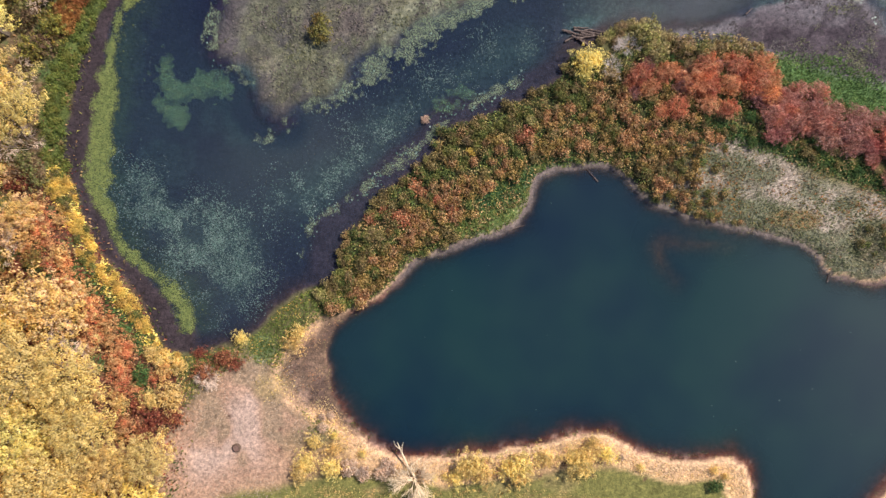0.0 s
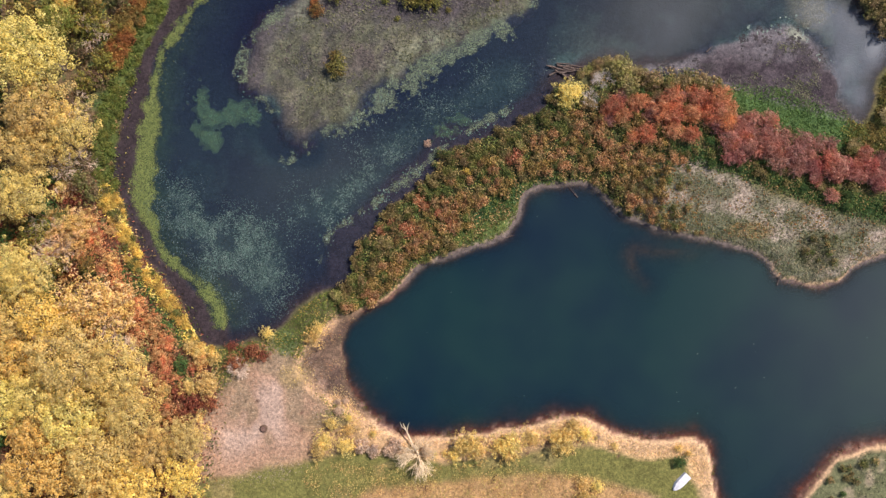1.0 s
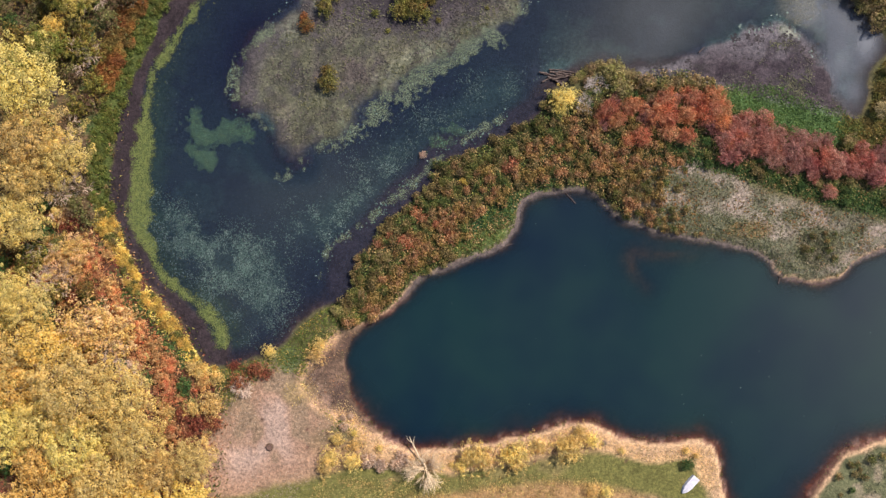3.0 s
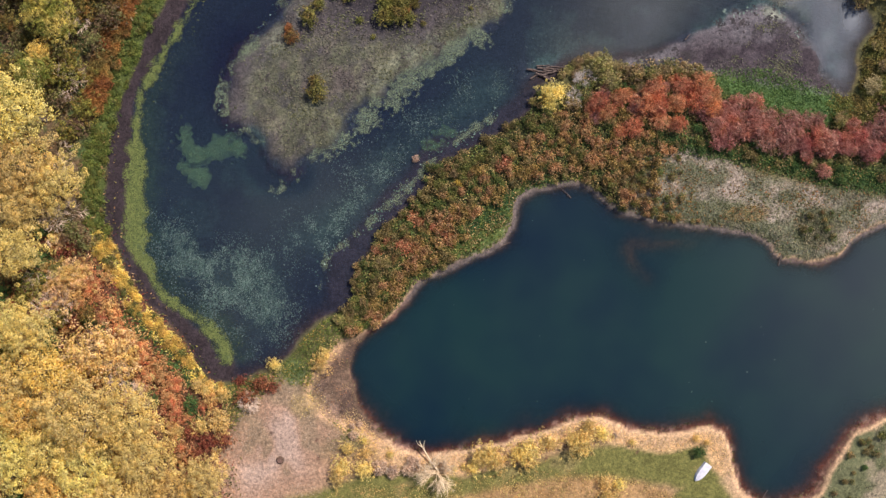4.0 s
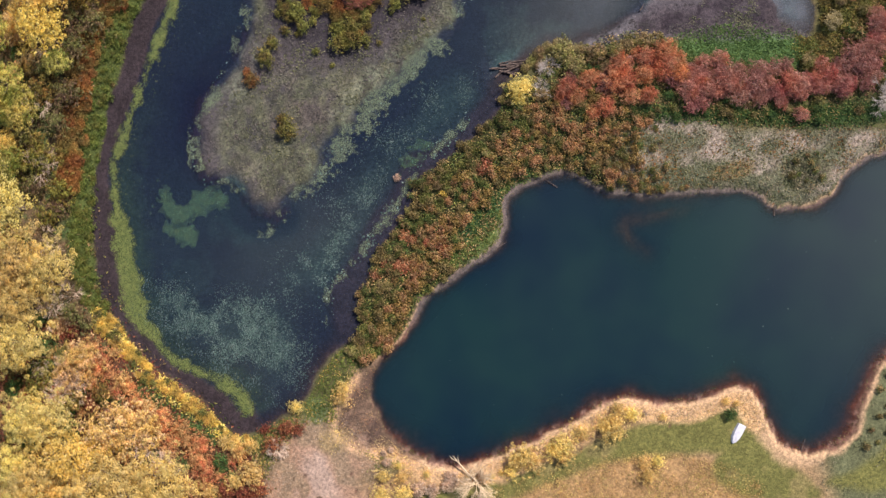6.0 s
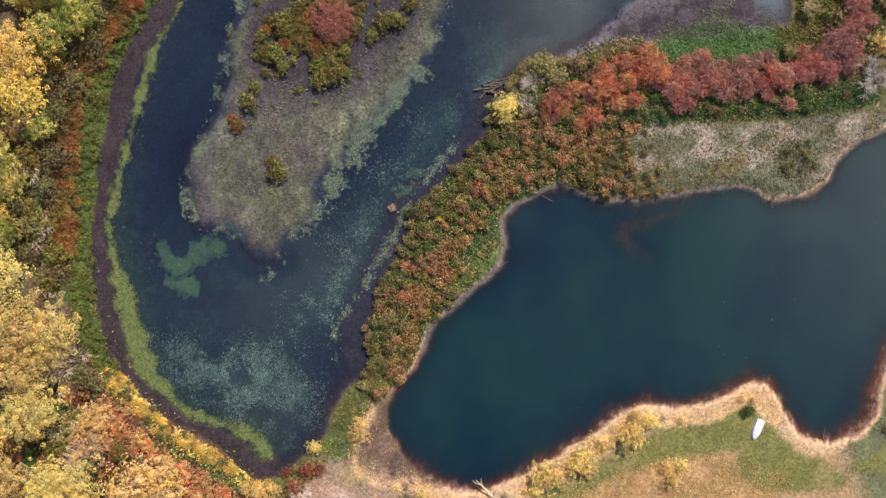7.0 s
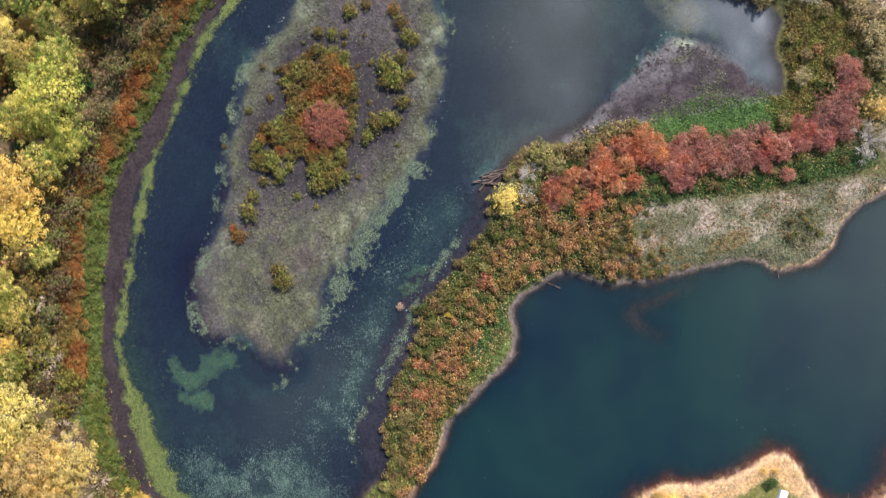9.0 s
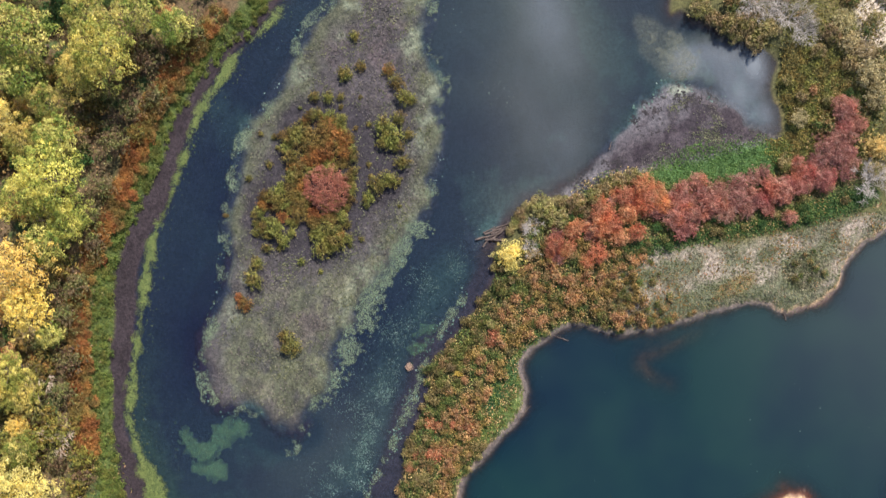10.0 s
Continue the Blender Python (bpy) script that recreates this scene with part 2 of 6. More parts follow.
RED_SHRUBS = [(-69.4, 5.1, 2.0), (-64.3, -5.5, 2.0), (-60.4, -9.4, 1.9), (-54.6, -15.7, 1.9), (-62.6, -7.4, 1.5), (-69.7, 8.2, 1.7), (-68.5, 5.1, 1.8), (-69.9, 3.5, 1.6), (-67.4, -1.2, 1.6), (-64.9, -1.3, 1.6), (-64.3, -3.9, 1.7), (-67.9, 2.1, 1.3), (-60.4, -7.9, 1.7), (-59.2, -13.5, 1.8), (-61.2, -10.6, 1.3), (-63.0, -6.7, 1.3), (-54.6, -16.1, 1.8), (-54.9, -21.4, 1.8), (-49.7, -20.6, 1.3)]
RUST_SHRUBS = [(-65.4, 0.2, 1.8), (-72.7, 5.8, 1.8), (-65.8, 6.0, 1.3), (-61.8, -6.2, 1.7), (-57.0, -11.4, 1.8), (-56.5, -14.3, 1.6), (-61.0, -15.6, 1.7), (-76.6, 2.2, 2.1), (-76.8, 9.1, 1.7), (-56.4, -17.9, 1.6), (-48.0, -19.4, 1.6), (-54.0, -28.7, 2.0), (-82.4, -33.3, 2.8)]
MAROON_SHRUBS = [(-41.3, -19.5, 1.8), (-38.0, -17.3, 1.7), (-36.0, -18.3, 1.3), (-42.2, -16.5, 1.1), (-49.2, -27.5, 2.0), (-46.3, -27.3, 1.7), (-52.5, -25.4, 1.7), (-55.8, -27.7, 1.6), (-72.7, 12.2, 1.6), (-74.8, 12.6, 1.3), (-51.1, -29.7, 1.6)]
GOLD_SHRUBS = [(-46.4, -23.7, 2.4), (-55.3, -24.9, 1.8), (-48.2, -17.9, 1.6), (-45.5, -18.8, 1.3), (-25.2, -13.1, 1.4), (-26.3, -15.0, 1.6), (-50.1, -16.5, 1.4), (-35.2, -14.1, 1.3), (22.1, -34.8, 2.5), (23.1, -33.3, 1.9), (20.9, -33.6, 1.5), (16.3, -33.8, 1.7), (11.9, -35.1, 2.5), (10.1, -35.5, 1.7), (12.2, -37.2, 1.8), (4.5, -35.1, 2.4), (3.0, -35.6, 1.9), (6.0, -36.8, 1.7), (-19.6, -35.6, 1.8), (-23.9, -34.7, 1.7), (-22.6, -31.4, 1.4), (-19.2, -32.6, 1.4), (1.3, -37.4, 1.4), (26.6, -33.2, 1.5), (24.1, -31.4, 1.4), (26.4, -45.4, 1.5), (26.2, -42.9, 1.4), (28.9, -43.4, 1.2), (-24.8, -36.5, 1.7)]
BLUSH_SHRUBS = [(-16.6, -35.7, 1.5), (-14.4, -36.7, 1.3), (-10.1, -35.6, 1.5), (-11.2, -36.7, 1.3)]
UNDER_GREEN = [(-78.6, 11.2, 2.1), (-77.3, 16.7, 1.8), (-78.5, -2.4, 2.1), (-78.5, -6.7, 2.4), (-51.8, -20.2, 1.7), (-77.9, 6.8, 1.6), (-84.8, -11.3, 1.6)]
OLIVE_SMALL = [(44.8, -38.5, 1.2)]
FIRE_SHRUBS = [(43.2, 31.3, 2.2), (41.6, 28.9, 2.4), (43.9, 28.6, 1.9), (48.3, 31.9, 2.0), (52.3, 31.9, 2.2), (51.2, 28.9, 2.2), (54.4, 29.7, 1.6), (47.0, 28.6, 1.9), (47.0, 24.6, 1.7), (43.5, 25.5, 1.9), (32.4, 30.3, 1.9), (36.4, 31.1, 1.6), (38.4, 24.9, 1.9), (36.0, 24.1, 1.3), (53.7, 26.8, 1.9)]
CRIMSON_SHRUBS = [(81.1, 18.7, 1.7), (81.9, 16.3, 1.7), (80.3, 21.1, 1.4), (56.3, 25.5, 2.0), (54.4, 23.3, 2.0), (56.1, 20.4, 1.7), (58.8, 27.5, 1.6), (62.0, 27.5, 1.7), (62.0, 22.7, 2.2), (74.4, 18.1, 2.4), (76.6, 18.6, 1.7), (70.6, 18.4, 1.7), (83.0, 15.4, 1.9), (78.2, 17.0, 1.6), (71.0, 16.2, 1.4), (74.0, 12.7, 1.4), (54.3, 20.1, 1.4), (58.5, 22.0, 1.9)]
DUSK_SHRUBS = [(64.2, 24.0, 2.0), (66.8, 21.1, 2.4), (68.7, 23.3, 1.9), (63.6, 19.5, 2.0), (71.6, 22.7, 1.7), (73.9, 22.7, 1.4), (86.5, 20.8, 2.3), (88.7, 18.9, 2.4), (89.4, 21.8, 1.9), (92.6, 25.0, 2.0), (89.6, 16.0, 1.6), (84.3, 19.5, 1.6), (87.4, 14.8, 1.6), (61.7, 25.2, 1.7), (67.6, 17.9, 1.6)]
ISLAND_RED = [(-0.9, 61.2, 4.2)]
ISLAND_OLIVE = [(-1.7, 72.5, 1.8), (-3.8, 70.2, 1.7), (-3.6, 67.4, 1.7), (-5.7, 66.5, 1.7), (-10.5, 64.9, 1.9), (-12.2, 66.1, 1.2), (-9.5, 62.8, 1.5), (-13.6, 59.2, 1.8), (-15.6, 60.5, 1.3), (-13.2, 56.6, 1.4), (-7.5, 51.5, 1.8), (-4.6, 51.3, 2.0), (-4.3, 53.9, 1.8), (-6.8, 54.1, 1.5), (-2.2, 50.8, 1.1), (6.3, 73.2, 1.4), (7.1, 71.4, 1.3), (14.5, 66.4, 1.9), (15.0, 64.1, 2.0), (17.8, 66.4, 1.4), (13.2, 63.7, 1.5), (20.8, 69.6, 1.7), (21.0, 72.8, 1.4), (21.8, 68.4, 1.1), (18.0, 62.7, 1.1), (14.3, 58.5, 1.5), (14.9, 61.9, 1.3), (7.9, 57.1, 1.8), (10.4, 56.8, 1.7), (5.2, 55.7, 1.4), (11.6, 55.9, 1.0)]
ISLAND_EDGE = [(5.7, 78.1, 1.1), (8.0, 76.7, 1.1), (10.1, 75.6, 0.8), (12.9, 79.2, 1.4), (16.4, 78.8, 1.1), (-19.9, 55.3, 1.3), (-22.1, 52.8, 1.8), (5.2, 61.7, 1.1), (2.8, 58.9, 1.4), (-1.1, 54.9, 1.4), (13.0, 78.8, 1.0), (18.2, 84.7, 1.0), (-21.9, 38.2, 2.1), (-22.1, 40.5, 1.1), (-16.8, 56.8, 1.0)]
ISLAND_RUST = [(4.4, 71.4, 2.0), (1.2, 70.4, 2.3), (5.2, 69.0, 2.1), (7.1, 68.1, 1.5), (2.6, 67.7, 2.1), (-0.1, 67.7, 1.8), (5.2, 65.7, 1.5), (-4.6, 64.0, 1.5), (-7.0, 63.2, 1.5), (-7.8, 59.6, 1.7), (-5.9, 57.3, 1.5), (-3.3, 56.0, 1.4), (-5.4, 61.0, 1.3), (20.8, 75.6, 1.2), (-25.9, 49.4, 1.4), (-26.2, 51.1, 0.9)]
GREEN_SHRUBS = [(79.0, 56.4, 2.2), (82.1, 50.9, 2.2), (85.2, 45.4, 2.2), (87.9, 46.4, 2.0), (82.6, 48.4, 1.7), (80.4, 53.4, 1.7), (85.0, 49.5, 2.0), (98.1, 39.6, 2.0), (94.6, 37.9, 1.5)]
BARE_SHRUBS = [(88.0, 51.4, 2.8), (93.2, 46.4, 3.3), (93.9, 42.0, 2.2), (91.1, 49.2, 2.4), (90.6, 11.6, 2.9), (93.1, 11.1, 2.2), (30.1, 35.4, 1.6), (27.6, 31.9, 1.5), (64.5, 19.8, 1.4)]
TAN_SHRUBS = [(101.1, 40.5, 2.2), (100.6, 36.4, 2.0), (100.9, 29.3, 2.8), (99.9, 24.9, 2.4), (102.1, 33.6, 2.0)]
LEMON_SHRUBS = [(95.3, 16.2, 2.6), (23.4, 32.8, 2.2), (25.1, 33.3, 1.4), (22.9, 30.8, 1.4)]
MOSSY_SHRUBS = [(33.7, 37.7, 2.2), (35.1, 34.1, 2.2), (39.6, 35.1, 1.9), (43.2, 34.5, 1.6), (49.0, 34.8, 2.0), (51.8, 34.2, 1.7), (46.1, 35.4, 1.6), (40.8, 32.1, 1.3), (37.8, 36.4, 1.4)]
RUST_LINE = [(-66.4, 39.1), (-62.0, 49.3), (-57.5, 59.4), (-52.4, 66.6), (-47.5, 71.5), (-41.6, 75.8), (-35.0, 80.9), (-28.8, 86.4), (-22.6, 91.8), (-16.5, 94.7), (-9.4, 98.4), (-2.9, 101.1)]
YELLOW_LINE = [(-67.5, 13.5), (-65.3, 9.8), (-62.9, 4.3), (-60.8, -0.1), (-58.8, -3.0), (-56.8, -5.9), (-54.7, -8.5), (-52.3, -11.5), (-50.0, -15.1), (-46.9, -18.2)]
SPIT = [(-18.6, -5.4), (-17.8, 2.6), (-14.7, 5.7), (-10.8, 9.4), (-6.7, 13.1), (-1.6, 16.8), (1.4, 21.4), (8.5, 21.8), (15.6, 25.4), (20.5, 29.6), (28.3, 27.7), (33.9, 26.5), (40.7, 20.8), (36.1, 12.1), (28.6, 15.0), (21.9, 16.5), (17.9, 17.2), (13.4, 14.7), (8.3, 11.3), (4.3, 9.7), (3.0, 7.0), (-3.6, 4.2), (-8.0, 0.9), (-11.4, -3.0), (-15.8, -5.8)]
SPIT_GREEN = [(43.0, 22.6), (53.9, 19.7), (64.6, 16.2), (75.5, 13.3), (84.4, 11.4), (89.1, 10.7), (90.1, 8.2), (79.7, 9.6), (69.1, 13.1), (53.4, 18.7), (43.2, 20.7)]

# ---- shapes by numbers ----
rng = np.random.default_rng(7)


def curve(points, closed=True, steps=4):
    """A smooth line through the corners."""
    p = np.array(points, float)
    n = len(p)
    idx = np.arange(n if closed else n - 1)
    pick = (lambda i: p[i % n]) if closed else (lambda i: p[np.clip(i, 0, n - 1)])
    a, b, c, d = pick(idx - 1), pick(idx), pick(idx + 1), pick(idx + 2)
    out = []
    for k in range(steps):
        t = k / steps
        out.append(0.5 * (2 * b + (c - a) * t + (2 * a - 5 * b + 4 * c - d) * t * t + (3 * b - a - 3 * c + d) * t ** 3))
    out = np.stack(out, 1).reshape(-1, 2)
    return out if closed else np.vstack([out, p[-1:]])


def value_noise(x, y, size, seed):
    x, y = np.asarray(x) / size + 1000, np.asarray(y) / size + 1000
    i, j = np.floor(x).astype(np.int64), np.floor(y).astype(np.int64)
    u, v = x - i, y - j
    u, v = u * u * (3 - 2 * u), v * v * (3 - 2 * v)

    def h(a, b):
        k = (a * 374761393 + b * 668265263 + seed * 974634777) & 0x7FFFFFFF
        k = ((k ^ (k >> 13)) * 1274126177) & 0x7FFFFFFF
        return ((k ^ (k >> 16)) & 0xFFFF) / 65535.0
    return (h(i, j) * (1 - u) + h(i + 1, j) * u) * (1 - v) + (h(i, j + 1) * (1 - u) + h(i + 1, j + 1) * u) * v


def fbm(x, y, size, seed, octaves=3):
    """Fractal noise about 0, from about -1 to 1."""
    total, amp = 0, 1.0
    for k in range(octaves):
        total = total + amp * (value_noise(x, y, size / 2 ** k, seed + k) * 2 - 1)
        amp *= 0.5
    return total / (2 - 0.5 ** (octaves - 1))


def edge_distance(line, x, y, closed=True):
    a = line
    b = np.roll(line, -1, 0) if closed else line[1:]
    a = a if closed else line[:-1]
    best = np.full(x.shape, 1e9)
    for (ax, ay), (bx, by) in zip(a, b):
        dx, dy = bx - ax, by - ay
        t = np.clip(((x - ax) * dx + (y - ay) * dy) / (dx * dx + dy * dy + 1e-9), 0, 1)
        best = np.minimum(best, (x - ax - t * dx) ** 2 + (y - ay - t * dy) ** 2)
    return np.sqrt(best)


def inside(line, x, y):
    hit = np.zeros(x.shape, bool)
    for (ax, ay), (bx, by) in zip(line, np.roll(line, -1, 0)):
        if ay != by:
            hit ^= ((ay > y) != (by > y)) & (x < (bx - ax) * (y - ay) / (by - ay) + ax)
    return hit


def depth_in(line, x, y, margin=12.0):
    """Metres inside the outline (minus: outside, no further than the margin)."""
    shape = np.shape(x)
    x, y = np.ravel(np.asarray(x, float)), np.ravel(np.asarray(y, float))
    out = np.full(x.shape, -margin)
    near = (x > line[:, 0].min() - margin) & (x < line[:, 0].max() + margin) & (y > line[:, 1].min() - margin) & (y < line[:, 1].max() + margin)
    if near.any():
        d = np.minimum(edge_distance(line, x[near], y[near]), 60)
        out[near] = np.maximum(np.where(inside(line, x[near], y[near]), d, -d), -margin)
    return out.reshape(shape)


def beside(line, x, y, margin=14.0):
    """Metres from an open line."""
    shape = np.shape(x)
    x, y = np.ravel(np.asarray(x, float)), np.ravel(np.asarray(y, float))
    out = np.full(x.shape, margin)
    near = (x > line[:, 0].min() - margin) & (x < line[:, 0].max() + margin) & (y > line[:, 1].min() - margin) & (y < line[:, 1].max() + margin)
    if near.any():
        out[near] = np.minimum(edge_distance(line, x[near], y[near], False), margin)
    return out.reshape(shape)


def ramp(v, lo, hi):
    t = np.clip((v - lo) / (hi - lo), 0, 1)
    return t * t * (3 - 2 * t)


pond = curve(POND_A + [(108, 6), (150, 4), (170, -20), (150, -42), (100, -34)] + POND_B, True, 3)
marsh = curve(MARSH_W[::-1] + [(14, 104), (40, 150), (90, 190), (130, 150), (100, 90)] + MARSH_E[::-1], True, 3)
island = curve(ISLAND + [(50, 105), (44, 115), (28, 108)], True, 3)
mudbank, dark_core, meadow = curve(MUDBANK), curve(DARK), curve(MEADOW)
green_patch, herb_field, pale_cove = curve(GREENPATCH), curve(HERB), curve(PALE)
clearing, lawn, lawn_two, lawn_three, dry_field = curve(CLEARING), curve(LAWN), curve(LAWN2), curve(LAWN3), curve(DRY)
mudflat, spit, spit_green = curve(MUDFLAT), curve(SPIT), curve(SPIT_GREEN)
lime = np.vstack([curve(LIME_IN, False), curve(LIME_OUT, False)[::-1]])
mud_strip = np.vstack([curve(MARSH_W, False), curve(LIME_IN, False)[::-1]])
lime_out, green_bank, rust_line, yellow_line = (curve(v, False) for v in (LIME_OUT, GREENBANK, RUST_LINE, YELLOW_LINE))
verge, fringe, edge_algae, hedge, creek = (curve(v, False) for v in (VERGE, FRINGE, EDGEALG, HEDGE, CREEK))
thicket, spit_grass = curve(THICKET), curve(SPIT_GRASS)
green_line, shoal, trail, moat, emerald, neck_rim = (curve(v, False) for v in (GREEN_LINE, SHOAL, TRAIL, MOAT, EMERALD, NECK_RIM))
wisps = [curve(v, False) for v in WISPS]
lily_big, lily_mid, lily_channel, algae_patch, algae_small = (curve(v) for v in (LILY_BIG, LILY_MID, LILY_CH, ALGPATCH, ALGSMALL))
forest = curve([(-66, 20), (-64, 34), (-62, 47), (-54, 62), (-46, 76), (-36, 86), (-22, 95), (-8, 101), (6, 106), (0, 180), (-160, 180), (-160, -90), (-52, -90), (-48, -45), (-46, -30), (-47, -20), (-54, -8), (-63, 6)], True, 2)


def depths(x, y):
    """Metres inside the pond and inside the marsh, with an uneven waterline."""
    wx = x + 0.7 * fbm(x, y, 5.0, 3) + 0.35 * fbm(x, y, 1.6, 5, 2)
    wy = y + 0.7 * fbm(x, y, 5.0, 11) + 0.35 * fbm(x, y, 1.6, 13, 2)
    return depth_in(pond, wx, wy), depth_in(marsh, wx, wy), wx, wy


def island_depth(x, y, wx, wy):
    """Metres inside the marsh island, cut by the creek at its tip."""
    gap = 0.35 + 1.9 * ramp(-wx, 26, 31) - beside(creek, wx, wy) + 0.5 * fbm(x, y, 2.5, 45)
    return np.minimum(depth_in(island, wx, wy) + 1.8 * fbm(x, y, 5, 43) - 1.3 - 0.3 * ramp(-x, 14, 24), np.where(gap > -6, -1.6 * gap, 99))


def ground_height(x, y):
    dp, dm, wx, wy = depths(x, y)
    away = np.minimum(-dp, -dm)
    land = 0.55 + 0.25 * fbm(x, y, 22, 21) + 0.07 * fbm(x, y, 2.5, 23, 2)
    z = land * ramp(away, -0.2, 3.5 - 2.4 * ramp(-y, 24, 30)) + 0.02
    flat = depth_in(mudflat, wx, wy)
    z = np.where(flat > -1, np.minimum(z, 0.06 + 0.05 * np.maximum(-flat, 0) ** 2 + 0.03 * fbm(x, y, 1.5, 31, 2)), z)
    z = np.where(dp > 0, -np.minimum((0.46 + 0.11 * ramp(y, -12, 0) - 0.2 * ramp(-y, 18, 26)) * dp * (1 + 0.5 * fbm(x, y, 4, 35, 2)), 2.4) + 0.05 * fbm(x, y, 2.0, 33, 2) * ramp(dp, 0, 2), z)
    z = np.maximum(z, np.where(dp > 2, -0.50 - 0.22 * beside(shoal, wx, wy) - 0.25 * fbm(x, y, 4, 34), -9))
    bed = -np.minimum(0.30 * dm, 0.55) - 0.2 * ramp(dm, 5, 20) + 0.04 * fbm(x, y, 3, 37, 2)
    strip = depth_in(lime, wx, wy)
    bed = np.maximum(bed, 0.08 - 0.05 * np.hypot((wx - 23.2) * 0.7, (wy - 37.6) * 1.3) ** 1.5)
    bed = np.maximum(bed, np.where(depth_in(mud_strip, wx, wy) > -0.6, -0.06 + 0.10 * ramp(depth_in(mud_strip, wx, wy), -0.6, 0.5) + 0.05 * fbm(x, y, 1.4, 41, 2), -9))
    bed = np.maximum(bed, np.where(depth_in(spit, wx, wy) > -9, -0.15 - 0.22 * np.maximum(-5.0 - depth_in(spit, wx, wy), 0) + 0.04 * fbm(x, y, 1.6, 39, 2), -9))
    bed = np.where(strip > 0.2, np.minimum(bed, -0.04), bed)
    isl = island_depth(x, y, wx, wy)
    bed = np.maximum(bed, np.where(isl > -3, -0.25 + 0.36 * ramp(isl, -2.0, 1.5) + 0.04 * fbm(x, y, 1.2, 47, 2), -9))
    bank = depth_in(mudbank, wx, wy) + 1.0 * fbm(x, y, 3, 53)
    bed = np.maximum(bed, np.where(bank > -2, -0.15 + 0.21 * ramp(bank, -1.2, 1.5) + 0.05 * fbm(x, y, 1.0, 59, 2), -9))
    return np.where(dm > 0, bed, z)


def meadow_bare(x, y):
    """How far the meadow's cover is pale and dry rather than green."""
    wx, wy = x + 2.2 * fbm(x, y, 6, 72), y + 1.6 * fbm(x, y, 6, 79)
    near = np.minimum.reduce([beside(w, wx, wy) for w in wisps])
    v = 0.62 * ramp(-near, -3.4, -0.3) + 0.5 * fbm(x, y * 1.7, 7, 73, 3) + 0.3 * fbm(x, y, 2.2, 74, 2) + 0.45 * ramp(-beside(trail, x, y), -4.0, -0.5) * ramp(x, 68, 76)
    return ramp(v - 0.45 * ramp(-np.hypot(x - 71.2, y - 2.2), -5.0, -3.0), 0.08, 0.9)


def ground_colour(x, y, z):
    """Base colour of soil and its low cover, place by place."""
    dp, dm, wx, wy = depths(x, y)
    n1, n2, n3 = fbm(x, y, 9, 61), fbm(x, y, 2.2, 67), fbm(x, y, 0.9, 71, 2)
    col = np.empty(x.shape + (3,))

    def lay(mask, colour, var=0.25):
        nonlocal col
        c = np.array(colour) * (1 + var * (0.5 * n2 + 0.5 * n3))[..., None]
        col = col + (c - col) * np.clip(mask, 0, 1)[..., None]
    col[:] = (0.10, 0.095, 0.04)
    lay(ramp(n1, -0.2, 0.5), (0.15, 0.12, 0.05))
    lay(ramp(depth_in(forest, wx, wy), -3, 1), (0.13, 0.09, 0.05), 0.6)
    lay(ramp(depth_in(forest, wx, wy), -3, 1) * ramp(-y, -16, -8), (0.12, 0.06, 0.035), 0.6)
    lay(ramp(n2, 0.1, 0.5) * ramp(depth_in(forest, wx, wy), -3, 1), (0.06, 0.09, 0.03), 0.5)
    away = np.minimum(-dp, -dm)
    # spit and far banks
    lay(ramp(depth_in(spit, wx, wy), -6, -4.5), (0.045, 0.045, 0.018), 0.4)
    lay(ramp(depth_in(spit_green, wx, wy), -2, 1), (0.05, 0.09, 0.03), 0.4)
    m = ramp(depth_in(meadow, wx, wy), -1.5, 1.0)
    lay(m, (0.148, 0.15, 0.092), 0.4)
    lay(m * meadow_bare(x, y), (0.345, 0.28, 0.222), 0.3)
    lay(m * ramp(-np.hypot((wx - 58.8) / 5.0, (wy - 6.0) / 1.8), -1.2, -0.6) * 0.8, (0.20, 0.14, 0.06), 0.5)
    lay(ramp(-np.hypot(wx - 72.3, wy - 1.8) + n2, -4.8, -3.0) * 0.8, (0.13, 0.125, 0.065), 0.5)
    lay(ramp(depth_in(spit_grass, wx, wy), -1.5, 0.5), (0.11, 0.15, 0.045), 0.35)
    lay(ramp(-beside(emerald, wx, wy), -2.2, -0.8), (0.05, 0.125, 0.045), 0.35)
    lay(ramp(depth_in(green_patch, wx, wy), -0.8, 0.8), (0.085, 0.15, 0.05), 0.4)
    lay(ramp(depth_in(herb_field, wx, wy), -1, 1), (0.09, 0.085, 0.03), 0.5)
    lay(ramp(-beside(rust_line, wx, wy), -2.8, -1.8), (0.145, 0.082, 0.038), 0.6)
    lay(ramp(-beside(green_bank, wx, wy), -2.5, -1.8), (0.072, 0.092, 0.025), 0.5)
    # south bank
    south = ramp(-y, 30, 34) * ramp(x, -50, -46)
    lay(south, (0.32, 0.21, 0.11), 0.3)
    lay(ramp(-y, 30, 34) * ramp(x, 56, 62), (0.115, 0.12, 0.06), 0.5)
    lay(ramp(-y, 30, 34) * ramp(x, 56, 62) * ramp(n1 + 0.6 * n2, 0.1, 0.5) * 0.7, (0.30, 0.235, 0.165), 0.3)
    cl = depth_in(clearing, wx, wy) + 2.0 * n1
    patch = fbm(x, y, 5, 77, 3)
    lay(ramp(cl, -4.0, 3.0), (0.33, 0.205, 0.135), 0.4)
    lay(ramp(cl, -3.0, 2.0) * ramp(patch, -0.05, 0.35) * 0.5, (0.185, 0.155, 0.095), 0.4)
    lay(ramp(cl, 2, 7) * ramp(patch, 0.25, -0.25), (0.37, 0.265, 0.205), 0.3)
